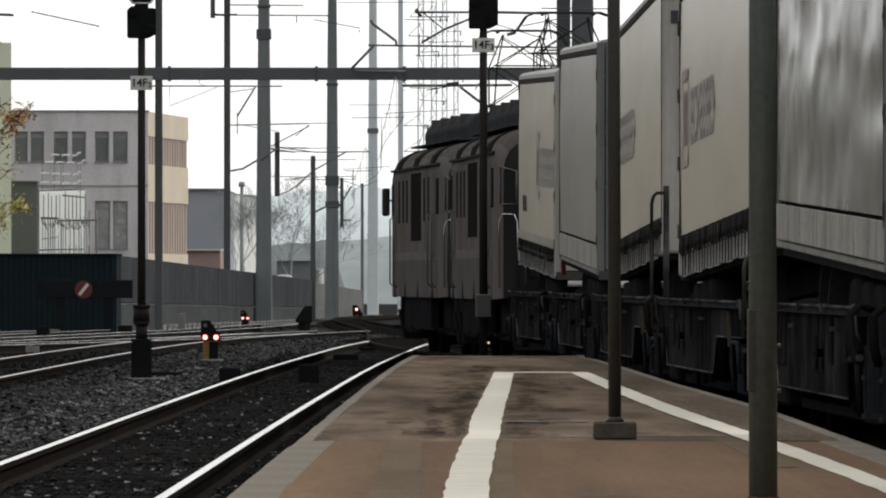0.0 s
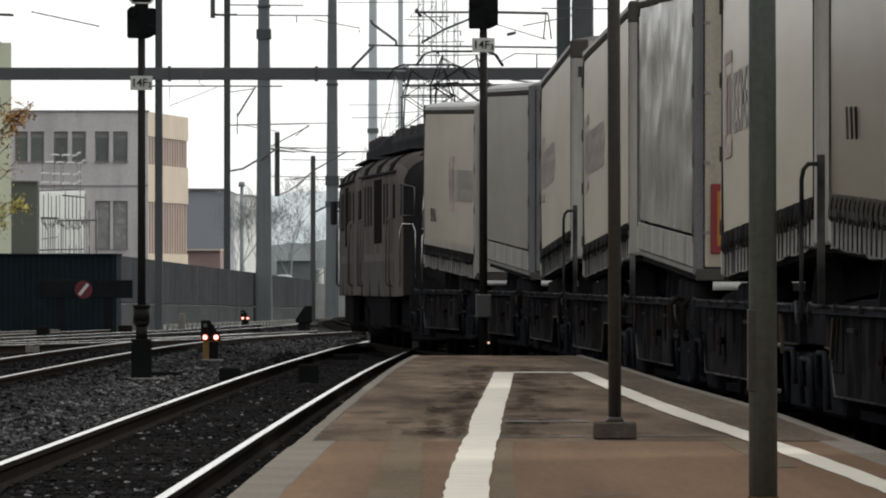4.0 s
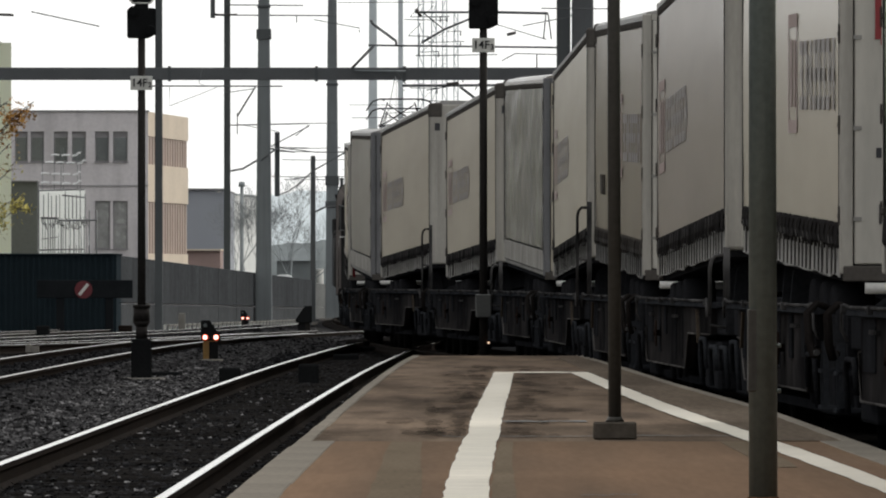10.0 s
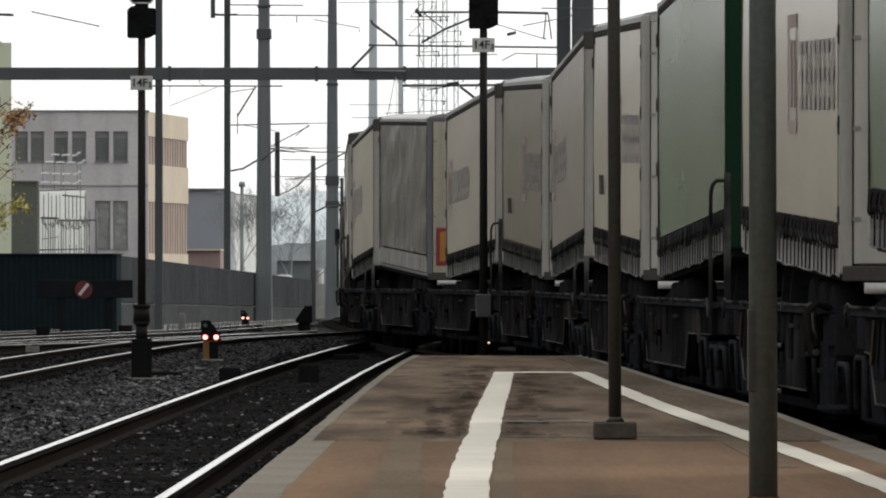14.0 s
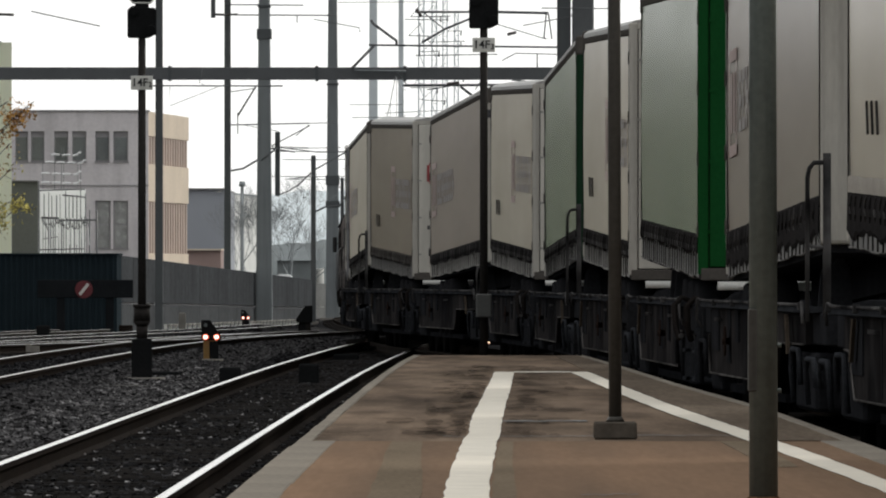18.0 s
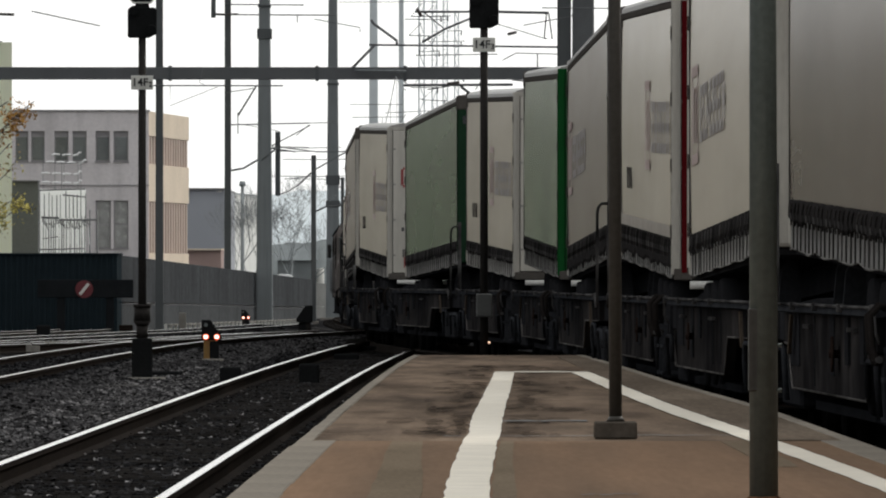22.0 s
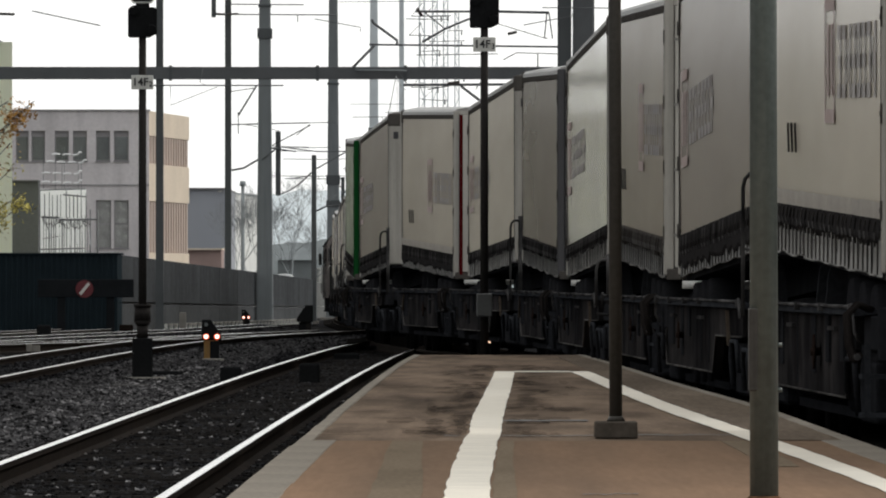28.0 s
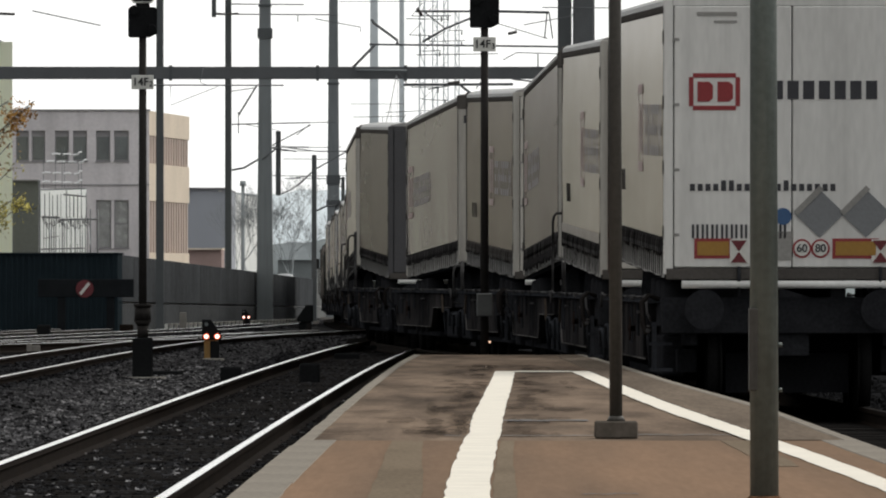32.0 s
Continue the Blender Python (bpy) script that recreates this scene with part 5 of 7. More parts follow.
            tube(bm, (x * 1.5, e * (hl + .5), 1.05), (x * 1.5, e * (hl + .56), 1.05), .23, n=18)
            part("buffer", bm, "loco_frame", ob)
            bm = bmesh.new()
            disc(bm, (x * 1.5, e * (hl + .02), 1.42), .11, .05 * e)
            part("headlight", bm, "loco_frame", ob)
        bm = bmesh.new()
        extrude(bm, [(-1.2, .22), (1.2, .22), (1.3, .75), (-1.3, .75)], "y", *sorted((e * (hl - .3), e * (hl + .1))))
        part("plough", bm, "loco_frame", ob)
        bm = bmesh.new()
        box(bm, -1.25, 1.25, *sorted((e * (hl - .4), e * (hl + .06))), .75, 1.15)
        part("buffer_beam", bm, "loco_frame", ob)
        y = e * 4.1
        boxpart("traction_motor", "loco_frame", ob, (-.64, .64, y - 1.1, y + 1.1, .13, .9), .03)
        bg = part("bogie", finish("bogie", bogie_frame(y), "loco_frame"), None, ob, "two-axle bogie")
        for side in (-1, 1):
            for dy in (-1.35, 1.35):
                bm = bmesh.new()
                tube(bm, (side * .68, y + dy, .63), (side * .84, y + dy, .63), .63, n=26)
                part("wheel", bm, "wheel_steel", bg)
                boxpart("axle_box", "loco_frame", bg, (*sorted((side * .95, side * 1.2)), y + dy - .25, y + dy + .25, .42, .86), .02)
    if front_mirror:
        for side in (-1, 1):
            bm = bmesh.new()
            box(bm, *sorted((side * 1.52, side * 1.66)), 5.95, 6.05, 2.42, 2.92)
            bevel(bm, .04, 3)
            mr = part("mirror", bm, "black", ob, "black rear-view mirror")
            tubepart("mirror_arm", "black", mr, (side * 1.40, 6.0, 2.7), (side * 1.56, 6.0, 2.7), .02, n=6)
    # pantograph
    y0 = -.9 if pan_up else -5.0     # both are raised
    z, top, mid = 4.20, 5.44, 4.86
    bm = bmesh.new()
    for x in (-.55, .55):
        bent(bm, [(x, y0 - .9, z), (x, y0 + .9, z)], .03)
        for y in (y0 - .8, y0 + .8):
            tube(bm, (x, y, z - .32), (x, y, z), .05, n=8)
    pan = part("pantograph", bm, "loco_roof", ob, "diamond pantograph")
    for e in (-1, 1):
        for x in (-.5, .5):
            bm = bmesh.new()
            bent(bm, [(x, y0 + e * .6, z), (x * .96, y0 + e * .95, mid), (x * .62, y0 + e * .12, top - .05)], .014)
            part("pantograph_arm", bm, "pan_steel", pan)
            tubepart("pantograph_brace", "pan_steel", pan, (x, y0 + e * .62, z + .02), (-x * .93, y0 + e * .93, mid), .009, n=5)
            tubepart("pantograph_brace", "pan_steel", pan, (x * .9, y0 + e * .9, mid), (-x * .60, y0 + e * .2, top - .1), .009, n=5)
        tubepart("pantograph_crossbar", "pan_steel", pan, (-.52, y0 + e * .95, mid), (.52, y0 + e * .95, mid), .014, n=6)
        tubepart("pantograph_insulator", "insulator", pan, (e * .62, y0 + .4, z - .34), (e * .62, y0 + .4, z - .05), .07, n=10)
    bm = bmesh.new()
    for dy in (-.2, .2):
        bent(bm, [(-.80, y0 + dy, top - .24), (-.66, y0 + dy, top - .03), (-.5, y0 + dy, top + .03), (.5, y0 + dy, top + .03), (.66, y0 + dy, top - .03), (.80, y0 + dy, top - .24)], .017)
    for x in (-.4, .4):
        bent(bm, [(x, y0 - .2, top), (x, y0 + .2, top)], .02)
    part("pantograph_head", bm, "loco_roof", pan)
    return ob


STYLES = {
    "white": dict(rods=False, print_doors=True, label="off-white curtain-sided semi-trailer with faded print and black hem"),
    "striped": dict(fold=True, rods=False, print_doors=True, rear_stripe=True, label="off-white curtain-sided semi-trailer with a dark red stripe on its tail"),
    "ragged": dict(skirt="skirt_dark", rear_stripe=True, fold=True, rag=1, rods=False, print_doors=True, label="off-white curtain-sided semi-trailer with a torn sagging black hem"),
    "white2": dict(skirt="skirt_dark", rods=False, print_doors=True, curtain="tarp_tan", hem="hem_brown", label="weathered greyish-tan curtain-sided semi-trailer with dark hem"),
    "pale": dict(curtain="tarp_white2", label="greyed off-white curtain-sided semi-trailer with black hem"),
    "dusty": dict(rag=1.1, skirt="skirt_dark", curtain="tarp_dusty", label="dusty beige curtain-sided semi-trailer with black hem"),
    "grey": dict(curtain="tarp_grey", panels=True, logo=0, edge="post_grey", post="post_grey", doors="post_grey", label="grey curtain-sided semi-trailer with white drop sides"),
    "silver": dict(curtain="tarp_silver", panels=True, logo=0, plate=True, doors="door_tan", post="post_grey", label="shiny silver-sheeted semi-trailer with an orange warning panel", roof="tarp_grey", curtain_label="crumpled silver plastic sheet"),
    "green": dict(skirt="skirt_dark", curtain="tarp_green", logo=0, doors="door_green", post="door_green", label="pale green curtain-sided semi-trailer with green doors"),
    "green2": dict(skirt="skirt_dark", curtain="tarp_green", logo=0, edge="door_green_dark", post="trailer_white", label="pale green curtain-sided semi-trailer with dark green bulkhead"),
    "gloss": dict(curtain="box_gloss", label="glossy white curtain-sided semi-trailer"),
    "greydoor": dict(skirt="skirt_dark", curtain="tarp_drab", logo=0, doors="door_grey", post="door_grey", label="dusty semi-trailer with dark grey rear doors"),
    "tail": dict(rods=False, print_doors=True, curtain="tarp_white", doors="door_tail", post="door_tail", label="off-white semi-trailer at the train's end with printed doors", logo=1),
}
# style, nose ahead (F) or behind (R), distance behind the first trailer's leading end
TRAIN = (("striped", "F", 0.0), ("grey", "F", 16.4), ("white", "R", 34.21), ("white", "R", 51.82), ("silver", "F", 67.59), ("white", "R", 85.83), ("white2", "F", 101.2),
         ("pale", "R", 118.97), ("white", "F", 134.85), ("green2", "R", 153.18), ("white", "F", 168.86), ("green", "F", 185.65), ("dusty", "R", 203.81), ("ragged", "F", 220.6),
         ("white", "R", 237.86), ("greydoor", "F", 253.72), ("gloss", "R", 272.04), ("white2", "F", 287.34), ("dusty", "R", 304.32), ("striped", "F", 320.02), ("tail", "F", 337.3))

MOVERS = []      # thing, distance of its middle behind the first trailer's leading end, flipped, tilt, half base
made = {}
wagons = {}
for k, (style, way, back) in enumerate(TRAIN):
    key = (style, way)
    if key in made:
        t = copy_thing(made[key], Matrix())
    else:
        t = made[key] = trailer(STYLES[style], -1 if way == "F" else 1, k + 1)
        if STYLES[style].get("print_doors") and way == "F":
            rear_marks(t)
    MOVERS.append((t, back + LONG, way == "R", 0.93, 5.0))
    kind = (way, k not in (3, 7, 16))
    if kind in wagons:
        w = copy_thing(wagons[kind], Matrix())
    else:
        w = wagons[kind] = wagon(5, -7.35, 7.3) if way == "F" else wagon(9, -6.6, 10.95, kind[1])
    MOVERS.append((w, back + LONG - (0.7 if way == "F" else 3.7), way == "R", 0.0, 6.0))
MOVERS.append((locomotive(False, True), -10.0, False, 0.0, 4.1))
MOVERS.append((locomotive(True, False), -25.4, False, 0.0, 4.1))


# ---------------------------------------------------------------- overhead line structures
def mast(name, x, d, w0, w1, top, material, label, group="overhead line masts", deep=None):
    """A tapered box mast standing on the ground; widths at foot and head."""
    z0 = rail_z(d) - .3
    ob = thing(name, (x, d, z0), label, "mast", group)
    bm = bmesh.new()
    h = top - z0
    q = [bm.verts.new(p) for p in ((-w0 / 2, -w0 / 2, 0), (w0 / 2, -w0 / 2, 0), (w0 / 2, w0 / 2, 0), (-w0 / 2, w0 / 2, 0))]
    r = [bm.verts.new(p) for p in ((-w1 / 2, -w1 / 2, h), (w1 / 2, -w1 / 2, h), (w1 / 2, w1 / 2, h), (-w1 / 2, w1 / 2, h))]
    for i in range(4):
        bm.faces.new((q[i], q[(i + 1) % 4], r[(i + 1) % 4], r[i]))
    bm.faces.new(q[::-1])
    bm.faces.new(r)
    bevel(bm, min(w0, w1) * .08, 1)
    part("shaft", bm, material, ob)
    boxpart("foundation", "concrete", ob, (-w0 * .9, w0 * .9, -w0 * .9, w0 * .9, -.1, .18), .02)
    return ob


def arm(ob, pts, r, material="beam", name="arm"):
    """A bracket of round bar through points of the place."""
    o = ob.location
    bm = bmesh.new()
    bent(bm, [Vector(p) - o for p in pts], r, 6)
    return part(name, bm, material, ob)


def collar(ob, z, w, h, material):
    o = ob.location
    boxpart("collar", material, ob, (-w / 2, w / 2, -w / 2, w / 2, z - o.z - h / 2, z - o.z + h / 2), .01)


m1 = mast("overhead_mast", -9.389, 330, .26, .23, 11.603, "mast", "dark grey-green steel mast carrying the cross beam")
arm(m1, [(-10.179, 329.6, 7.629), (-5.294, 329.6, 7.620)], .026)
arm(m1, [(-9.023, 329.6, 7.638), (-9.023, 329.6, 6.967), (-7.457, 329.6, 7.583)], .012)
arm(m1, [(-7.942, 329.6, 8.216), (-8.054, 329.6, 7.732), (-7.867, 329.6, 7.638)], .012)
m2 = mast("overhead_mast", -9.723, 450, .30, .28, 15.350, "mast", "dark grey-green steel mast with brackets")
arm(m2, [(-9.560, 449.5, 8.165), (-6.051, 449.5, 8.241)], .032)
arm(m2, [(-9.560, 449.5, 8.165), (-9.127, 449.5, 8.190), (-7.424, 449.5, 7.885)], .016)
arm(m2, [(-9.839, 449.5, 9.614), (-8.441, 449.5, 9.817)], .022)
arm(m2, [(-8.441, 449.5, 9.893), (-9.254, 449.5, 8.571)], .045)
arm(m2, [(-9.254, 449.5, 8.724), (-9.254, 449.5, 7.758)], .022)
arm(m2, [(-9.763, 449.5, 13.580), (-6.305, 449.5, 13.554)], .03)
arm(m2, [(-10.195, 449.5, 13.122), (-4.881, 449.5, 13.097)], .032)
arm(m2, [(-9.560, 449.5, 6.105), (-9.000, 449.5, 6.207), (-7.856, 449.5, 6.893)], .05)
arm(m2, [(-9.763, 449.5, 13.122), (-9.254, 449.5, 13.148)], .05, "insulator", "insulator")
m3 = mast("line_mast", -7.997, 446, .755, .465, 15.477, "mast_far", "broad pale grey-green tapered mast", "tall line masts")
collar(m3, 12.173, .66, .45, "mast")
collar(m3, 13.409, .58, .12, "mast")
arm(m3, [(-8.105, 445, 6.510), (-7.400, 445, 7.089)], .045)
m4 = mast("overhead_mast", -6.505, 500, .26, .24, 7.409, "mast", "slim dark mast with an overhead bracket")
arm(m4, [(-6.442, 499.5, 4.577), (-5.905, 499.5, 4.832), (-5.198, 499.5, 4.888), (-4.577, 499.5, 5.877)], .05)
arm(m4, [(-7.346, 499.5, 5.849), (-6.470, 499.5, 6.668), (-4.775, 499.5, 7.629)], .04)
arm(m4, [(-8.108, 499.5, 7.798), (-6.329, 499.5, 7.572), (-3.645, 499.5, 7.600)], .03)
arm(m4, [(-7.741, 499.5, 6.216), (-6.442, 499.5, 6.385)], .025)
m5 = mast("line_mast", -7.095, 640, .90, .52, 21.644, "mast_far", "broad pale grey-green tapered mast with dark collars", "tall line masts")
collar(m5, 7.526, .88, .6, "mast")
collar(m5, 6.006, .90, .42, "mast")
collar(m5, 13.680, .76, .14, "mast")
arm(m5, [(-10.264, 639, 11.131), (-6.939, 639, 11.203)], .03)
arm(m5, [(-8.602, 639, 11.058), (-9.433, 639, 10.372)], .03)
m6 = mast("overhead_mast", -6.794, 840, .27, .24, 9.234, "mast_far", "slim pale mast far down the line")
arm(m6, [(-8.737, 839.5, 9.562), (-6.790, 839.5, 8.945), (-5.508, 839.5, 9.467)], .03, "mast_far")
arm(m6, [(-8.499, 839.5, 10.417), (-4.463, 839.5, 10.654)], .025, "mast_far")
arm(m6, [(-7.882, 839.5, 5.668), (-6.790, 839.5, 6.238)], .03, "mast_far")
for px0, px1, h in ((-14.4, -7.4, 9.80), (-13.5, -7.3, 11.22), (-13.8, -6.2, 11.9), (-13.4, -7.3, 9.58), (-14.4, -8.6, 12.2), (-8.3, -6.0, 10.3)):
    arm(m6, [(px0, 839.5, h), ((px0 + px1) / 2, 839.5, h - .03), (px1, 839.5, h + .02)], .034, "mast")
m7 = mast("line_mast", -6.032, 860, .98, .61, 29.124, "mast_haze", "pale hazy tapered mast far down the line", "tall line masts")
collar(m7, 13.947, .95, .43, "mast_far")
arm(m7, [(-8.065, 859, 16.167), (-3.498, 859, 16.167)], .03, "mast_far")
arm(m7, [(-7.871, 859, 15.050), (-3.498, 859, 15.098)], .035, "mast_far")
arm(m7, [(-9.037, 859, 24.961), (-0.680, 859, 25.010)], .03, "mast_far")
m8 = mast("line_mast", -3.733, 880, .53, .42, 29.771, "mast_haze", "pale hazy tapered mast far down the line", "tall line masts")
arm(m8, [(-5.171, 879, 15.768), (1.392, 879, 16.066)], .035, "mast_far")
m9 = mast("portal_mast", 4.624, 331, .80, .70, 11.634, "beam", "broad dark green portal mast behind the train", "portal masts")
boxpart("flange", "mast", m9, (-.86, -.405, -.2, .2, 0, 12.2), .02, "lighter grey-green flange")

# cross beam over all tracks, with its hangers and registration arms
beam = thing("cross_beam", (0.000, 330, 8.038), "dark grey steel cross beam spanning the tracks", "gantry beam")
bm = bmesh.new()
box(bm, -16.127, 4.218, -.16, .16, -.205, .205)
bevel(bm, .012, 1)
part("girder", bm, "beam", beam)
for x in (-1.269, -9.034, -4.181):
    boxpart("splice_plate", "mast", beam, (x - .05, x + .05, -.18, .18, -.25, .25))
arm(beam, [(-2.294, 329.7, 8.946), (-3.021, 329.7, 8.200)], .05)
arm(beam, [(-2.387, 329.7, 9.804), (-2.312, 329.7, 9.673), (-1.548, 329.7, 9.114), (-1.548, 329.7, 8.964)], .05)
arm(beam, [(-2.462, 329.7, 8.974), (3.748, 329.7, 8.899)], .036)
arm(beam, [(-2.927, 329.6, 8.123), (-1.230, 329.6, 8.105)], .045, "mast_far")
arm(beam, [(-1.566, 329.6, 8.123), (-1.230, 329.6, 7.694)], .022)
arm(beam, [(-1.342, 329.6, 7.638), (2.274, 329.6, 7.657)], .05)
arm(beam, [(0.559, 329.6, 7.601), (1.268, 329.6, 7.061)], .05)
arm(beam, [(-0.932, 329.6, 10.062), (0.969, 329.6, 10.062)], .042)
arm(beam, [(1.752, 329.6, 10.062), (3.468, 329.6, 10.025)], .05)
arm(beam, [(3.393, 329.6, 10.006), (3.318, 329.6, 9.204), (3.579, 329.6, 9.167), (3.468, 329.6, 10.006)], .022)
arm(beam, [(-0.671, 329.6, 10.062), (0.019, 329.6, 9.503)], .022)
arm(beam, [(-0.708, 329.6, 9.055), (0.019, 329.6, 9.484), (0.969, 329.6, 9.876)], .042)
arm(beam, [(1.790, 329.6, 9.652), (3.393, 329.6, 9.167)], .016)
arm(beam, [(2.629, 329.6, 9.615), (4.213, 329.6, 9.913), (4.306, 329.6, 10.099)], .018)
arm(beam, [(3.244, 329.6, 10.192), (5.555, 329.6, 10.174)], .02)
arm(beam, [(2.107, 329.6, 9.316), (2.405, 329.6, 9.391)], .055, "insulator", "insulator")
arm(beam, [(1.939, 329.6, 8.459), (2.386, 329.6, 8.701), (3.766, 329.6, 8.664)], .018)
arm(beam, [(3.095, 329.6, 8.664), (3.095, 329.6, 8.235)], .02)
arm(beam, [(-13.590, 329.6, 10.081), (-11.335, 329.6, 9.596)], .022)
arm(beam, [(-14.709, 329.6, 9.987), (-14.168, 329.6, 9.969)], .05, "insulator", "insulator")
arm(beam, [(-4.269, 329.6, 9.820), (-2.759, 329.6, 9.540), (-2.759, 329.6, 9.391)], .016)
arm(beam, [(-4.828, 329.6, 9.969), (-4.828, 329.6, 9.708)], .016)
arm(beam, [(-0.895, 329.6, 10.174), (-0.727, 329.6, 9.913)], .06, "insulator", "insulator")
arm(beam, [(2.256, 329.6, 7.825), (3.840, 329.6, 7.638)], .03)
arm(beam, [(-0.913, 329.6, 8.627), (1.790, 329.6, 8.664)], .018, "mast_far")
arm(beam, [(-1.268, 329.6, 9.820), (0.112, 329.6, 9.801)], .016, "mast_far")
arm(beam, [(-0.783, 329.6, 9.354), (-0.783, 329.6, 8.608)], .018, "mast_far")
arm(beam, [(1.417, 329.6, 8.049), (1.044, 329.6, 7.489)], .016)
arm(beam, [(-0.541, 329.6, 7.489), (0.578, 329.6, 7.676)], .02)
arm(beam, [(0.112, 329.6, 7.676), (0.522, 329.6, 7.732)], .06, "insulator", "insulator")


boxpart("drop_tube", "mast", m3, (-7.517 - m3.location.x, -7.290 - m3.location.x, -.1, .1, 4.933 - m3.location.z, 7.808 - m3.location.z), .01, "dark square drop post")
arm(m3, [(-7.993, 445.8, 7.099), (-6.606, 445.8, 6.898)], .035)
arm(m3, [(-7.665, 445.8, 7.175), (-5.951, 445.8, 8.083)], .028)
arm(m3, [(-7.287, 445.8, 5.007), (-6.858, 445.8, 5.183), (-6.405, 445.8, 5.511)], .03)
arm(m3, [(-7.665, 445.8, 7.150), (-6.026, 445.8, 7.099)], .015)
boxpart("drop_tube", "mast", m5, (-6.588 - m5.location.x, -6.371 - m5.location.x, -.1, .1, 4.558 - m5.location.z, 7.707 - m5.location.z), .01, "dark square drop post")
arm(m5, [(-7.095, 640, 7.164), (-6.407, 640, 7.056)], .05)
arm(m5, [(-6.403, 639.6, 4.990), (-5.861, 639.6, 4.990)], .05)
boxpart("drop_tube", "mast", m2, (-10.461 - m2.location.x, -10.257 - m2.location.x, -.6, -.4, 12.983 - m2.location.z, 14.841 - m2.location.z), .01)
arm(m2, [(-10.348, 449.5, 13.148), (-9.865, 449.5, 13.122)], .06, "insulator", "insulator")


def lattice(x, d, w, z1):
    """A slender lattice pole: four corner bars with zigzag bracing."""
    z0 = rail_z(d) - .3
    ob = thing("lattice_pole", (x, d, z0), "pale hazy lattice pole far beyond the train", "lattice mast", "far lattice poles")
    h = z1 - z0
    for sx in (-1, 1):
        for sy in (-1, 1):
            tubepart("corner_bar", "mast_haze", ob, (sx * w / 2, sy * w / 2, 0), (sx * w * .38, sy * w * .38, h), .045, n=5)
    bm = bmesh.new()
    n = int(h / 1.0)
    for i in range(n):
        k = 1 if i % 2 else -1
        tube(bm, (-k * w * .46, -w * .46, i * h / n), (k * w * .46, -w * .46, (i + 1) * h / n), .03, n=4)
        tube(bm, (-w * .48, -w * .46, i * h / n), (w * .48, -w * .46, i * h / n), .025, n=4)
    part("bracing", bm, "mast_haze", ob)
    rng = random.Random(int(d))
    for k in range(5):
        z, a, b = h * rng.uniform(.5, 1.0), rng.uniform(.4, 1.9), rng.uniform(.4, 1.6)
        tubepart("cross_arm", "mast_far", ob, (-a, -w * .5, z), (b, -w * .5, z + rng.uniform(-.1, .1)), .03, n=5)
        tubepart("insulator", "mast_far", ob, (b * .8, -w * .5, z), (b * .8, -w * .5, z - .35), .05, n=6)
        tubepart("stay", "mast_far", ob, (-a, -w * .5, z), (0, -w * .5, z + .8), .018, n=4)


for x, d, top in ((-1.412, 640, 19.834), (-0.633, 700, 21.571), (0.129, 760, 23.739), (1.067, 820, 23.191)):
    lattice(x, d, .42, top)


def contact_line(path, d0, d1, label):
    """Contact wire and sagging carrier wire over one track."""
    ob = thing("overhead_wire", (0, 0, 0), label, "overhead wire", "overhead wires", "structure")
    for name, h, sag, r in (("contact_wire", 5.5, 0, .010), ("carrier_wire", 6.9, .9, .010)):
        bm = bmesh.new()
        pts = []
        d = d0
        while d <= d1:
            u = ((d - 30) % 60) / 60
            pts.append((line_at(path, d) + .2 * math.cos(d * math.pi / 60), d, rail_z(d) + h - sag * 4 * u * (1 - u)))
            d += 10
        bent(bm, pts, r, 4)
        part(name, bm, "wire", ob)
    for k in range(int((d1 - d0) / 12)):
        d = d0 + 6 + 12 * k
        u = ((d - 30) % 60) / 60
        x = line_at(path, d) + .2 * math.cos(d * math.pi / 60)
        tubepart("dropper", "wire", ob, (x, d, rail_z(d) + 5.5), (x, d, rail_z(d) + 6.9 - .9 * 4 * u * (1 - u)), .006, n=4)


contact_line(MAIN, 250, 560, "thin overhead contact wire above the main track")


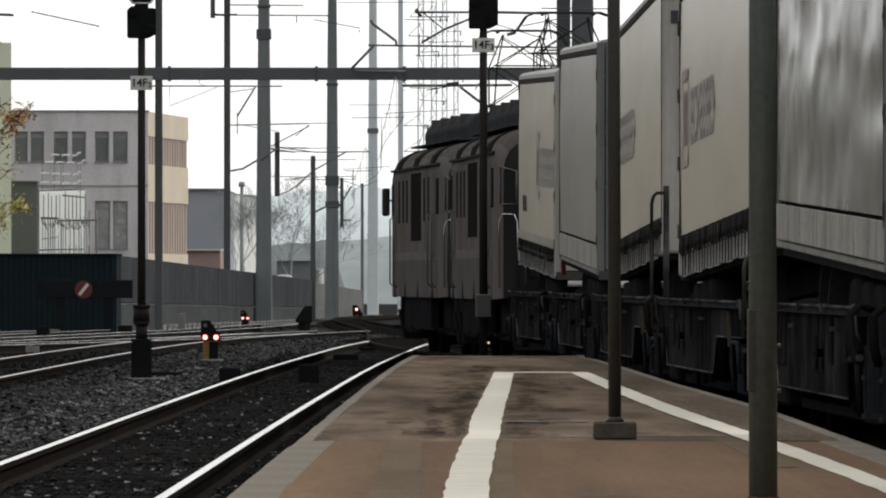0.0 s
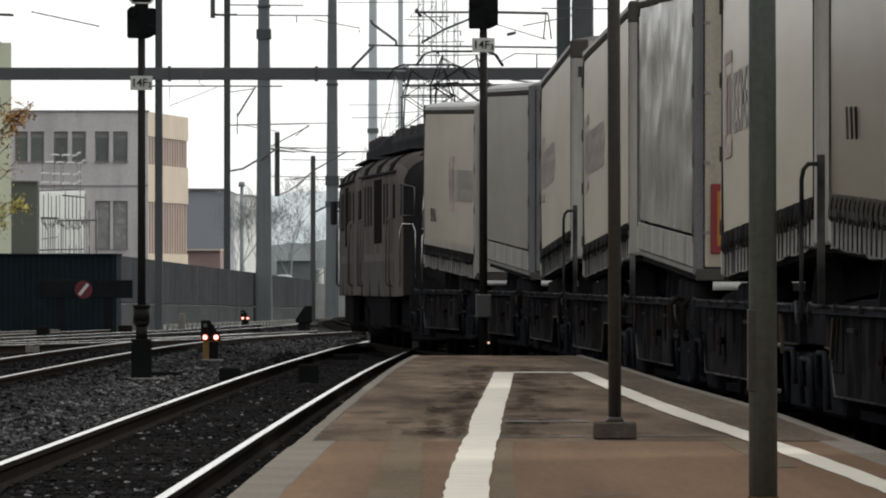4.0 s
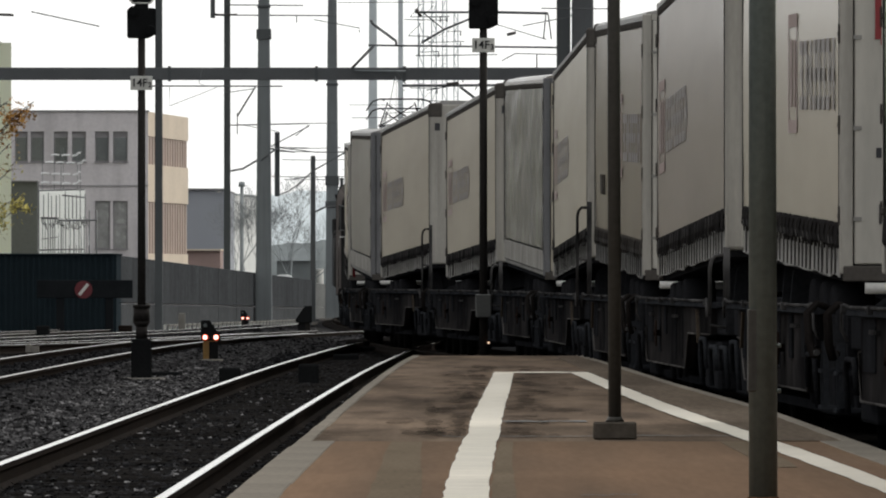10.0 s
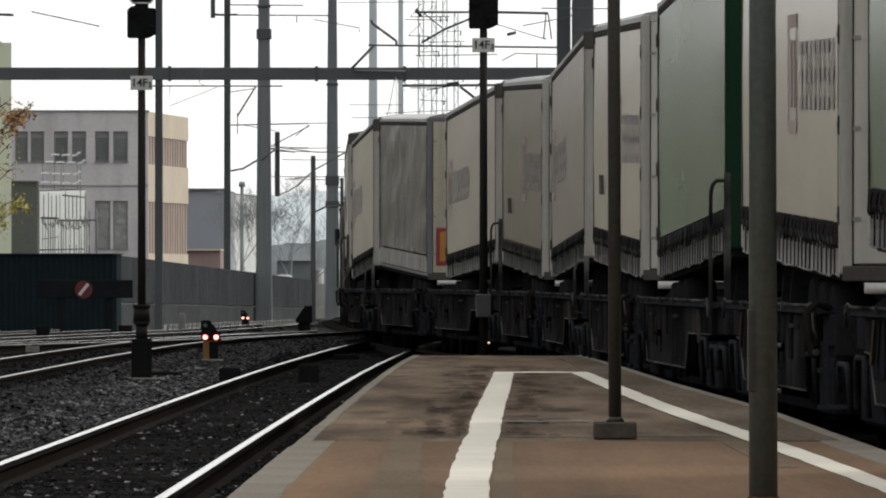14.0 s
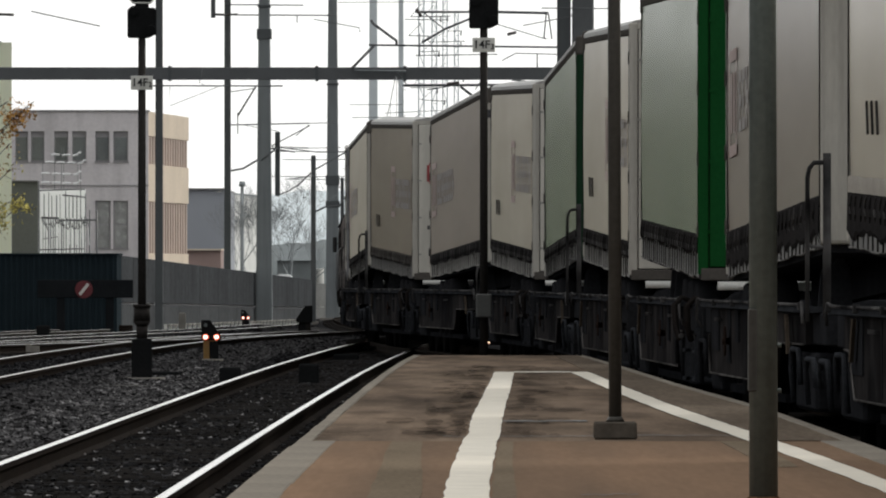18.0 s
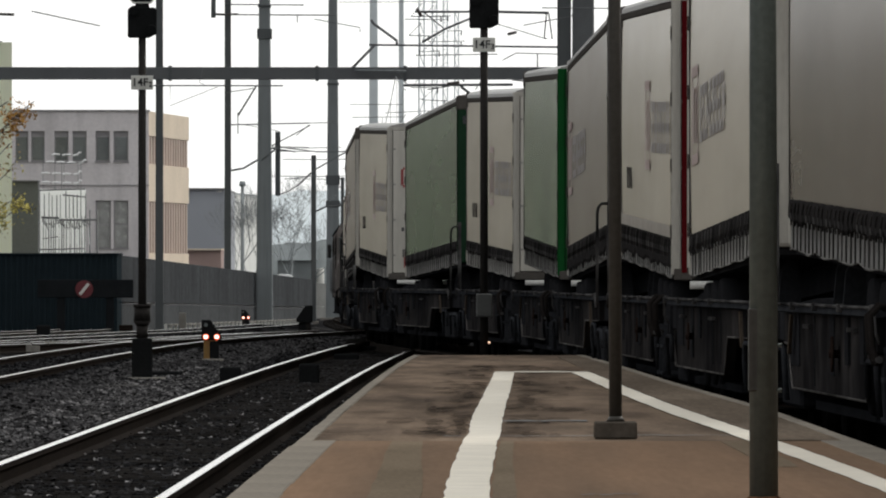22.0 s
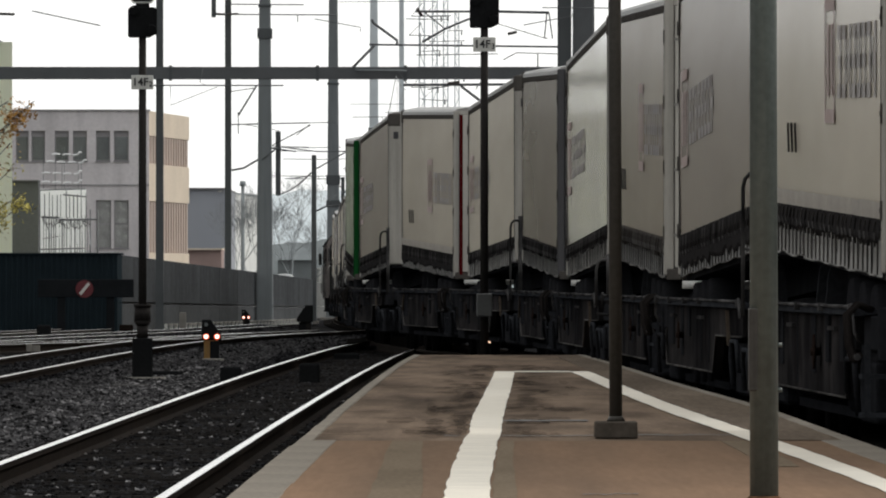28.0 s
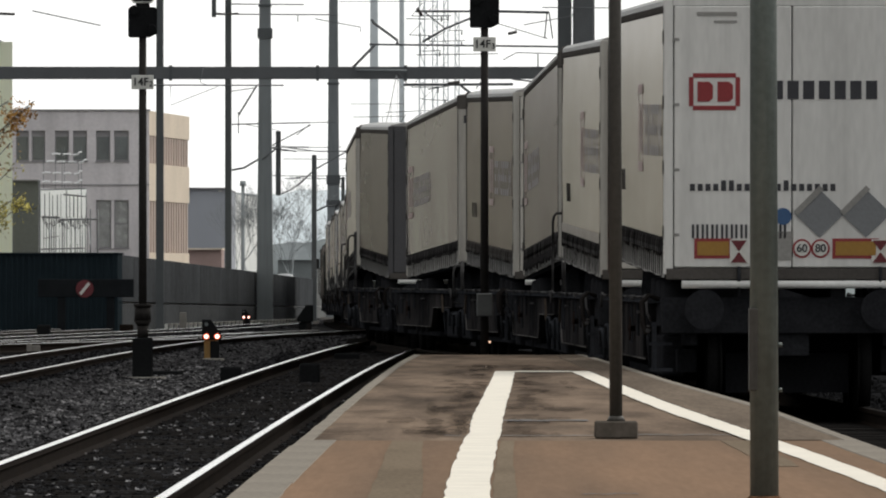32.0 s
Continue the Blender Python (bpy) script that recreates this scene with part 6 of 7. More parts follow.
# ---------------------------------------------------------------- signals
def main_signal(x, d, foot, digit, sign_z, head_z, tall_base):
    ob = thing("main_signal", (x, d, foot), "black colour-light signal on a dark post with a white number plate", "railway signal", "main signals")
    g = lambda z: z - foot
    tubepart("post", "signal_mast", ob, (0, 0, 0), (0, 0, g(head_z) + .3), .062, .055, 14)
    bm = bmesh.new()
    w, h = .215, .42
    z0 = g(head_z)
    extrude(bm, [(-w, z0 + .02), (-w, z0 + h), (-w + .03, z0 + h + .03), (w - .03, z0 + h + .03), (w, z0 + h), (w, z0 + .06), (w - .12, z0), (-w + .02, z0)], "y", -.09, .12)
    bevel(bm, .008, 1)
    head = part("lamp_case", bm, "signal_black", ob, "black lamp case")
    bm = bmesh.new()
    tube(bm, (.14, -.16, z0 + .11), (.14, -.08, z0 + .13), .07, n=14)
    part("hood", bm, "signal_black", head)
    bm = bmesh.new()
    tube(bm, (-.12, -.16, z0 + .40), (-.12, -.08, z0 + .41), .07, n=14)
    part("hood", bm, "signal_black", head)
    boxpart("neck", "signal_black", ob, (-.10, .10, -.07, .1, z0 + h + .03, z0 + h + .12))
    bm = bmesh.new()
    zz = z0 + h + .10
    extrude(bm, [(-.13, zz), (.13, zz), (.24, zz + .12), (.24, zz + .8), (-.24, zz + .8), (-.24, zz + .12)], "y", -.06, -.02)
    part("target_board", bm, "signal_black", ob, "black target board with a white rim")
    bm = bmesh.new()
    bent(bm, [(-.24, -.07, zz + .8), (-.24, -.07, zz + .12), (-.13, -.07, zz), (.13, -.07, zz), (.24, -.07, zz + .12), (.24, -.07, zz + .8)], .014)
    part("board_rim", bm, "plate_white", ob)
    sz = g(sign_z)
    bm = bmesh.new()
    box(bm, -.165, .165, -.085, -.065, sz - .105, sz + .105)
    bevel(bm, .006, 1)
    plate = part("number_plate", bm, "plate_white", ob, "white enamel plate marked 14F")
    letters("plate_text", "14F", .165, "black", plate, (-.03, -.090, sz))
    letters("plate_text", digit, .11, "black", plate, (.128, -.090, sz - .03))
    if tall_base:
        bm = bmesh.new()
        box(bm, -.15, .15, -.14, .14, 0, .60)
        bevel(bm, .015, 1)
        part("cable_case", bm, "signal_black", ob, "black cable case")
        bm = bmesh.new()
        tube(bm, (0, 0, .60), (0, 0, .78), .085, .085, 14)
        tube(bm, (0, 0, .78), (0, 0, .86), .085, .135, 14)
        tube(bm, (0, 0, .86), (0, 0, 1.06), .125, .115, 14)
        tube(bm, (0, 0, 1.06), (0, 0, 1.11), .13, n=14)
        part("pedestal", bm, "signal_mast", ob)
        boxpart("foundation", "concrete", ob, (-.35, .35, -.3, .3, -.12, .02), .02)
    else:
        bm = bmesh.new()
        box(bm, -.115, .115, -.16, -.05, .93, 1.27)
        bevel(bm, .02, 2)
        part("relay_case", bm, "signal_grey", ob, "light grey relay case")
        boxpart("foundation", "concrete", ob, (-.25, .25, -.25, .25, -.12, .03), .02)
        bm = bmesh.new()
        disc(bm, (.075, -.10, .56), .016, .04, 12)
        part("marker_light", bm, "lamp_white", ob, "small lit marker lamp")
    return ob


M["lamp_white"] = glow("lit_lamp", (1.0, 0.62, 0.42), 1.1)
M["lamp_warm"] = glow("lit_warm_lamp", (1.0, 0.66, 0.56), 3.0)
# red halo round the lit lamps, put in as a glowing ring
M["lamp_halo"] = glow("red_lamp_halo", (1.0, 0.16, 0.08), 0.8)
main_signal(-4.496, 149, -.21, "2", 4.203, 4.873, True)
main_signal(0.590, 146, -.21, "3", 4.698, 4.942, False)


def dwarf(x, d, z0, lit, turned, label, s=1.0):
    ob = thing("dwarf_signal", (x, d, z0), label, "dwarf signal", "dwarf signals")
    ob.rotation_euler, ob.scale = (0, 0, radians(turned)), (s, s, s)
    bm = bmesh.new()
    extrude(bm, [(-.18, .36), (.18, .36), (.18, .44), (-.02, .73), (-.18, .73)], "y", -.07, .16)
    bevel(bm, .015, 2)
    head = part("lamp_case", bm, "signal_black", ob, "black wedge-shaped lamp case")
    bm = bmesh.new()
    box(bm, -.14, .12, -.05, .1, 0, .36)
    bevel(bm, .01, 1)
    part("pedestal", bm, "yellow" if d < 200 else "signal_mast", ob, "yellow pedestal" if d < 200 else "")
    boxpart("pedestal_cover", "signal_black", ob, (-.03, .135, -.07, .11, 0, .34))
    spots = ((-.04, .30, True), (-.04, .58, True)) if lit == "stack" else ((-.10, .42, lit == "pair"), (.10, .42, lit == "pair"), (-.10, .64, False))
    for x0, zz, on in spots:
        # on a lit lamp the outer ring glows for the halo
        for r, material, dd in ((.054, "lamp_halo" if on else "signal_black", .10), (.036, "lamp_warm" if on else "glass_dark", .105)):
            bm = bmesh.new()
            disc(bm, (x0, -dd, zz), r, .06, 16)
            part("lens" if r < .05 else "lens_hood", bm, material, head)
    boxpart("foundation", "concrete", ob, (-.22, .22, -.2, .2, -.12, .02), .02)


dwarf(-4.254, 183, -.21, "pair", 0, "black dwarf signal with two lit lamps on a yellow pedestal")
dwarf(-7.919, 400, rail_z(400) - .22, "pair", 0, "small dwarf signal far off with two lit lamps")
dwarf(-3.965, 285, rail_z(285) - .24, "", 180, "black dwarf signal seen from behind", 1.3)
# twice its size, so the bloom of the lamps is in the lenses
dwarf(-5.98, 700, -2.08, "stack", 0, "far shunting signal with two red-lit lamps", 2.0)

# ---------------------------------------------------------------- things beside the tracks
def lineside_box(name, x, d, w, dp, h, material, label, z=-.26):
    bm = bmesh.new()
    box(bm, -w / 2, w / 2, -dp / 2, dp / 2, 0, h)
    bevel(bm, min(w, h) * .12, 2)
    ob = solid(name, bm, material, label, "trackside box", "trackside boxes")
    ob.location = (x, d, rail_z(d) + z)


lineside_box("track_magnet", -1.885, 140, .28, .5, .30, "signal_black", "black track magnet box between the rails", -.20)
lineside_box("cable_box", -3.03, 142, .30, .4, .27, "signal_black", "black cable box lying on the ballast", -.24)
lineside_box("cable_trough", -4.313, 155, .5, 1.2, .10, "signal_black", "flat black cable trough lid in the ballast", -.25)
lineside_box("cable_trough", -4.395, 139, .55, 1.4, .06, "concrete_dark", "flat grimy cable trough lid by the signal", -.25)
lineside_box("point_machine", -9.854, 310, .42, .5, .30, "rail_web", "rusty brown point machine beside the yard track", -.2)
lineside_box("marker_post", -8.362, 320, .22, .2, .72, "concrete", "grimy concrete marker post by the wall", -.25)
lineside_box("point_lever", -10.412, 260, .35, .3, .45, "signal_black", "black point lever box among yard rails", -.25)
lineside_box("point_lever", -9.531, 250, .4, .3, .2, "signal_black", "low black point lever box among yard rails", -.25)
lineside_box("point_machine", -8.804, 215, .5, .5, .18, "signal_black", "low black point machine among yard rails", -.22)
lineside_box("point_machine", -1.751, 180, .45, .8, .16, "signal_black", "low black point machine beside the siding", -.22)
lineside_box("point_machine", -1.496, 205, .5, 1.0, .14, "signal_black", "low black point machine beside the turnout", -.22)

# buffer stop at the end of the stub siding
bs = thing("buffer_stop", (-10.937, 305, rail_z(305) - .25), "dark timber buffer stop with a round red sign", "buffer stop")
boxpart("cross_timber", "tar_timber", bs, (-1.46, 1.46, -.15, .15, 0.679 - rail_z(305) + .25, 1.231 - rail_z(305) + .25), .02, "dark heavy cross timber")
for x in (-.75, .75):
    boxpart("upright", "tar_timber", bs, (x - .12, x + .12, -.1, .2, 0, 1.5), .02)
    bm = bmesh.new()
    extrude(bm, [(.2, 0), (.2, 1.4), (.35, 1.4), (2.0, .1), (2.0, 0)], "x", x - .06, x + .06)
    part("raking_strut", bm, "tar_timber", bs)
zc = 0.938 - rail_z(305) + .25
bm = bmesh.new()
disc(bm, (-.03, -.19, zc), .27, .03, 28)
sg = part("stop_disc", bm, "red", bs, "round red stop sign")
bm = bmesh.new()
extrude(bm, [(-.20, zc - .13), (-.13, zc - .19), (.14, zc + .14), (.07, zc + .20)], "y", -.20, -.185)
part("white_bar", bm, "plate_white", sg, "white diagonal bar")

# dark corrugated store behind the buffer stop
sh = thing("corrugated_store", (-13.406, 345, rail_z(345) - .3), "dark green corrugated metal store beside the yard", "shed")
w0, w1, hh = -2.6, 2.13, 2.139 - rail_z(345) + .3
boxpart("body", "shed", sh, (w0, w1, 0, 5.0, 0, hh - .06))
boxpart("roof_edge", "shed", sh, (w0 - .05, w1 + .05, -.1, 5.1, hh - .06, hh), .01)
for i in range(24):
    x = w0 + .1 + i * .195
    bm = bmesh.new()
    extrude(bm, [(x - .05, -.001), (x - .03, -.05), (x + .03, -.05), (x + .05, -.001)], "z", .05, hh - .07)
    part("rib", bm, "shed", sh)

# retaining wall of concrete panels, stepping down beside the descending line
wl = thing("retaining_wall", (0, 0, 0), "grey stained concrete panel wall beside the tracks", "wall", kind="structure")
n = 11
for i in range(n):
    u0, u1 = i * .88 / n, (i + .992) * .88 / n
    d0, d1 = 350 + 170 * u0, 350 + 170 * u1
    def wx(u):
        return -11.75 + 5.9 * u
    def wt(u):
        return 2.13 - 1.07 * u
    for lo, hi in ((-1.2, .40), (.425, 1.0)):
        bm = bmesh.new()
        q = []
        for u, d in ((u0, d0), (u1, d1)):
            z0 = rail_z(d) - .4 if lo < 0 else wt(u) - (wt(u) - rail_z(d) + .4) * (1 - lo)
            z1 = wt(u) - (wt(u) - rail_z(d) + .4) * (1 - hi)
            q.append([bm.verts.new(p) for p in ((wx(u), d, z0), (wx(u), d, z1), (wx(u) - .25, d + .1, z1), (wx(u) - .25, d + .1, z0))])
        for a in range(4):
            bm.faces.new((q[0][a], q[0][(a + 1) % 4], q[1][(a + 1) % 4], q[1][a]))
        bm.faces.new(q[0][::-1])
        bm.faces.new(q[1])
        part("wall_panel", bm, "wall_low" if lo < 0 else "wall_concrete", wl)
bm = bmesh.new()
q = [bm.verts.new(p) for p in ((-11.9, 350, 1.9), (-6.71, 499.6, .98), (-6.71, 499.6, -1.3), (-11.9, 350, -1))]
r = [bm.verts.new((v.co.x - .12, v.co.y, v.co.z)) for v in q]
for a in range(4):
    bm.faces.new((q[a], q[(a + 1) % 4], r[(a + 1) % 4], r[a]))
bm.faces.new(q), bm.faces.new(r[::-1])
part("joint_backing", bm, "frame_grey", wl)

# wing of the wall farther down the line, haze put into its paler colour
wg = thing("retaining_wall", (0, 0, 0), "concrete panel wall far down the line, paled by haze", "wall", kind="structure")
for i in range(5):
    u0, u1 = i / 5, (i + .99) / 5
    for lo, hi in ((0, .42), (.43, 1)):
        bm = bmesh.new()
        q = []
        for u in (u0, u1):
            x, d, top = -11.7 + 5.96 * u, 690 + 25 * u, 1.40 - 1.0 * u
            z0, z1 = -2 + (top + 2) * lo, -2 + (top + 2) * hi
            q.append([bm.verts.new(p) for p in ((x, d, z0), (x, d, z1), (x, d + .4, z1), (x, d + .4, z0))])
        for a in range(4):
            bm.faces.new((q[0][a], q[0][(a + 1) % 4], q[1][(a + 1) % 4], q[1][a]))
        bm.faces.new(q[0][::-1]), bm.faces.new(q[1])
        part("wall_panel", bm, "wall_pale", wg)

wb = thing("white_tank", (-9.042, 730, -1.5), "white tank standing beyond the pale wall", "tank")
bm = bmesh.new()
tube(bm, (0, 0, 0), (0, 0, 1.961 + 1.5), .32, n=16)
bevel(bm, .03, 1)
part("shell", bm, "plate_white", wb)
wb = thing("flat_white_roof", (-11.277, 725, -1.5), "small hut with a bright white roof beyond the wall", "hut")
boxpart("wall", "plaster_far", wb, (-.5, .5, 0, 2, 0, 1.300 + 1.5))
boxpart("roof", "bright_white", wb, (-.6, .6, -.1, 2.1, 1.300 + 1.5, 1.423 + 1.5), .01, "bright white roof")

# low pale railing in front of the wall
fn = thing("track_railing", (0, 0, 0), "low white post railing at the foot of the wall", "railing")
for i in range(40):
    u = i / 45
    d, x = 345 + 160 * u, -9.6 + 3.6 * u
    boxpart("post", "plate_white", fn, (x - .05, x + .05, d - .05, d + .05, rail_z(d) - .35, rail_z(d) + .05))
for i in range(13):
    u, v = i / 15, (i + 1) / 15
    tubepart("top_rail", "concrete", fn, (-9.6 + 3.6 * u, 345 + 160 * u, rail_z(345 + 160 * u) + .02), (-9.6 + 3.6 * v, 345 + 160 * v, rail_z(345 + 160 * v) + .02), .03, n=6)


# ---------------------------------------------------------------- buildings
def wall_run(ob, p, q, z0, z1, thick, material, name="wall", label=""):
    """A straight wall from p to q (plan), set back from its outer face by its thickness."""
    p, q = Vector(p), Vector(q)
    t = (q - p).normalized()
    nrm = Vector((-t.y, t.x))
    bm = bmesh.new()
    extrude(bm, [tuple(p), tuple(q), tuple(q + nrm * thick), tuple(p + nrm * thick)], "z", z0, z1)
    return part(name, bm, material, ob, label)


off = thing("office_building", (0, 0, 0), "grey flat-roofed office building with one cream louvred side", "building")
fx0, fx1, fd, ft = -20.742, -14.172, 480, 9.282
zrow = ((ft, 8.332), (6.866, 4.992), (2.685, -1.5))
for z1, z0 in zrow:
    wall_run(off, (fx0, fd), (fx1, fd), z0, z1, .35, "plaster", "wall_band", "grey plaster")
upper = (-20.579, -19.955, -19.819, -19.167, -18.706, -18.027, -17.837, -17.158, -16.724, -16.045, -15.855, -15.149)
lower = (-16.724, -15.991, -15.855, -15.149)
for xs, z0, z1, cross in ((upper, 6.866, 8.332, False), (lower, 2.685, 4.992, True)):
    edges = [fx0, *xs, fx1]
    for i in range(0, len(edges), 2):
        if edges[i + 1] - edges[i] > .02:
            wall_run(off, (edges[i], fd), (edges[i + 1], fd), z0, z1, .35, "plaster", "pier")
    for i in range(0, len(xs), 2):
        a, b = xs[i], xs[i + 1]
        win = boxpart("window", "frame_grey", off, (a, b, fd + .14, fd + .20, z0, z1), 0, "grey framed window")
        rowz = (z0 + .06, (z0 + z1) / 2 - .04, (z0 + z1) / 2 + .04, z1 - .06) if cross else (z0 + .07, z1 - .3)
        for k in range(0, len(rowz), 2):
            boxpart("pane", "reflect_glass" if cross else "glass_dark", win, (a + .06, b - .06, fd + .12, fd + .15, rowz[k], rowz[k + 1]))
        boxpart("sill", "frame_grey", win, (a - .04, b + .04, fd - .06, fd + .14, z0 - .05, z0))
boxpart("string_course", "frame_grey", off, (fx0, fx1, fd - .05, fd + .002, 5.698, 5.752))
boxpart("parapet", "frame_grey", off, (fx0 - .1, fx1 + .05, fd - .08, fd + .4, ft, ft + .07))
c0, c1 = (fx1, 480.0), (-12.70, 498.0)
for z1, z0 in ((ft, 8.114), (6.757, 4.965), (2.467, -1.5)):
    wall_run(off, c0, c1, z0, z1, .35, "cream", "side_band", "sunlit cream plaster")
for z1, z0 in ((8.114, 6.757), (4.965, 2.467)):
    a, b = Vector(c0), Vector(c1)
    t = (b - a).normalized()
    nr = Vector((-t.y, t.x))
    wall_run(off, a + nr * .2, b + nr * .2, z0, z1, .1, "louvre", "louvre_back")
    for i in range(16):
        s = a + (b - a) * ((i + .2) / 16)
        wall_run(off, s + nr * .04, s + t * .62 + nr * .04, z0, z1, .14, "louvre", "louvre")
bm = bmesh.new()
extrude(bm, [(fx0, fd + .35), (fx1 - .35, fd + .35), (-13.1, 498), (fx0, 498)], "z", ft - .5, ft - .3)
part("roof", bm, "roof_far", off)
wall_run(off, (fx0 + .35, 498), (fx0 + .35, fd + .35), -1.5, ft, .3, "plaster")
wall_run(off, (-12.9, 498), (fx0, 498), -1.5, ft, .3, "plaster")

lb = thing("pale_green_house", (0, 0, 0), "pale yellow-green stucco house at the yard's edge", "building")
bm = bmesh.new()
extrude(bm, [(-32, 440), (-19.014, 440), (-19.532, 452), (-32, 452)], "z", -1.5, 11.653)
part("wall", bm, "lime", lb)
boxpart("roof", "roof_far", lb, (-32.2, -19.532, 439.8, 452.2, 11.653, 11.728))
for i, z in enumerate((1.6, 4.7, 7.8)):
    w = boxpart("window", "frame_grey", lb, (-21.6, -20.2, 439.95, 440.02, z, z + 1.5))
    boxpart("pane", "glass_dark", w, (-21.5, -20.3, 439.93, 439.96, z + .1, z + 1.4))

an = thing("annex_building", (0, 0, 0), "dark grey flat-roofed annex behind the metal store", "building")
boxpart("wall", "annex", an, (-20.5, -18.478, 455, 457, -1.5, 5.675))
boxpart("roof", "roof_far", an, (-20.6, -18.452, 454.8, 457.2, 5.675, 5.726))

bb = thing("slate_hall", (0, 0, 0), "blue-grey sheet-clad hall far behind the wall", "building")
boxpart("wall", "blue_grey", bb, (-20, -13.571, 620, 650, -1.8, 6.736))
boxpart("roof_edge", "roof_far", bb, (-20.1, -13.536, 619.8, 650, 6.736, 6.841))
boxpart("lamp_bracket", "plate_white", bb, (-14.027, -13.782, 619.6, 619.8, 6.595, 6.665))
br = thing("brick_shed", (0, 0, 0), "low hazy brick shed with a pale roof edge", "building")
boxpart("wall", "brick_far", br, (-17, -13.371, 600, 608, -1.8, 2.929))
boxpart("roof_edge", "cream", br, (-17.1, -13.337, 599.7, 608, 2.929, 3.031))
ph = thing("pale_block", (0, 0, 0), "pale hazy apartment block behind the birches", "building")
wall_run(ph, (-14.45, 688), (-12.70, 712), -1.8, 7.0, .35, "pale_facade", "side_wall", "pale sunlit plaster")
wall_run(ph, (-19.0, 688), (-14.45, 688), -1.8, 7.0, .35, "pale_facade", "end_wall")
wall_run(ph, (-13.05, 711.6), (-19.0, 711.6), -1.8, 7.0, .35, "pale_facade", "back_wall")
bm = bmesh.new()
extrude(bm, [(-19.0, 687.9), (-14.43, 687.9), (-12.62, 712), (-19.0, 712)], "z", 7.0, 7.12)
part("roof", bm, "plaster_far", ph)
van = thing("parked_van", (-9.55, 600, rail_z(600) - .3), "white van parked behind the far wall", "van")
h = 1.49 - rail_z(600) + .3
bm = bmesh.new()
extrude(bm, [(-.55, .35), (.55, .35), (.55, h - .28), (.42, h - .05), (.2, h), (-.25, h), (-.46, h - .06), (-.55, h - .3)], "y", -.9, .9)
bevel(bm, .03, 1)
part("body", bm, "bright_white", van)
for x in (-.42, .42):
    for y in (-.55, .55):
        tubepart("wheel", "black", van, (x - .08, y, .32), (x + .08, y, .32), .32, n=14)
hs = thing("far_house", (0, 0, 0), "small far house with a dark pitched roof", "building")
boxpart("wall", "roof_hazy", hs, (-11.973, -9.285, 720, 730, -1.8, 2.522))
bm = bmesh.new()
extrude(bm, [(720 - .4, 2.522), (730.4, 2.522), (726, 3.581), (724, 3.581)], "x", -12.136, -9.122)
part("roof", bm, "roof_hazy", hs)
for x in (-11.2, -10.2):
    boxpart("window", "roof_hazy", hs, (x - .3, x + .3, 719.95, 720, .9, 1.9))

# rack of galvanised frames with white sheeting
rk = thing("storage_rack", (0, 0, 0), "galvanised storage rack with white sheeting and bent hoops", "rack")
boxpart("sheeting", "white_sheet", rk, (-17.414, -15.420, 430.4, 430.46, 2.321, 5.094), 0, "white plastic sheeting")
rng = random.Random(21)
for i in range(12):
    x = -17.365 + i * .178 + rng.uniform(-.04, .04)
    tubepart("upright", "steel_bar", rk, (x, 430, 3.854), (x, 430, 5.070 + rng.uniform(-.25, .02)), rng.uniform(.014, .024), n=6)
for i in range(19):
    x = -17.365 + i * .113 + rng.uniform(-.03, .03)
    tubepart("upright", "steel_bar", rk, (x, 430, rail_z(430) - .3), (x, 430, 3.854), rng.uniform(.012, .026), n=6)
for x in (-15.225, -14.909):
    tubepart("upright", "steel_bar", rk, (x, 430, rail_z(430) - .3), (x, 430, 4.219), .03, n=6)
for x0, x1, y0, y1, r in ((-17.317, -16.538, 3.878, 3.854, .05), (-16.538, -14.885, 3.756, 3.781, .04), (-17.414, -15.420, 5.045, 5.094, .03),
                          (-16.393, -15.420, 4.851, 4.754, .035), (-17.365, -15.420, 2.492, 2.540, .03), (-17.268, -16.587, 2.954, 3.051, .02)):
    tubepart("crossbar", "steel_bar", rk, (x0, 429.9, y0), (x1, 429.9, y1), r, n=6)
for i in range(22):
    x = -17.268 + i * .092 + rng.uniform(-.03, .03)
    bm = bmesh.new()
    z = 3.683 + rng.uniform(-.25, .05)
    bent(bm, [(x, 429.8, z + .2), (x + .03, 429.75, z), (x + .08, 429.75, z - .12), (x + .13, 429.8, z - .02)], .02, 5)
    part("hook", bm, "steel_bar", rk)
# shine on these bars is plain white colour
for i in range(7):
    x = -16.879 + i * .27 + rng.uniform(-.05, .05)
    tubepart("shiny_bar", "bright_white", rk, (x, 429.7, 2.711), (x + rng.uniform(-.05, .05), 429.7, 3.440), .018, n=5, label="bent bar, its shine put in as white")
# glints along the steel hoops, put in as white
for z, x0, n in ((6.553, -16.879, 3), (6.237, -17.122, 4), (5.751, -17.317, 4), (5.362, -17.317, 4)):
    for i in range(n):
        bm = bmesh.new()
        x, w = x0 + i * .46, .36
        bent(bm, [(x + w * k, 430, z + .02 + .03 * math.sin(3 * k) - .05 * i / 3 + (.12 if i == n - 1 and k > .7 else 0)) for k in (0, .25, .5, .75, 1)], .042, 5)
        part("hoop", bm, "bright_white", rk, "bent steel hoop, its glint put in as white")
for x in (-17.244, -16.733, -16.441, -16.344, -15.736, -15.614):
    tubepart("hoop_post", "mast_far", rk, (x, 430.1, 5.070), (x, 430.1, 6.894), .012, n=5)

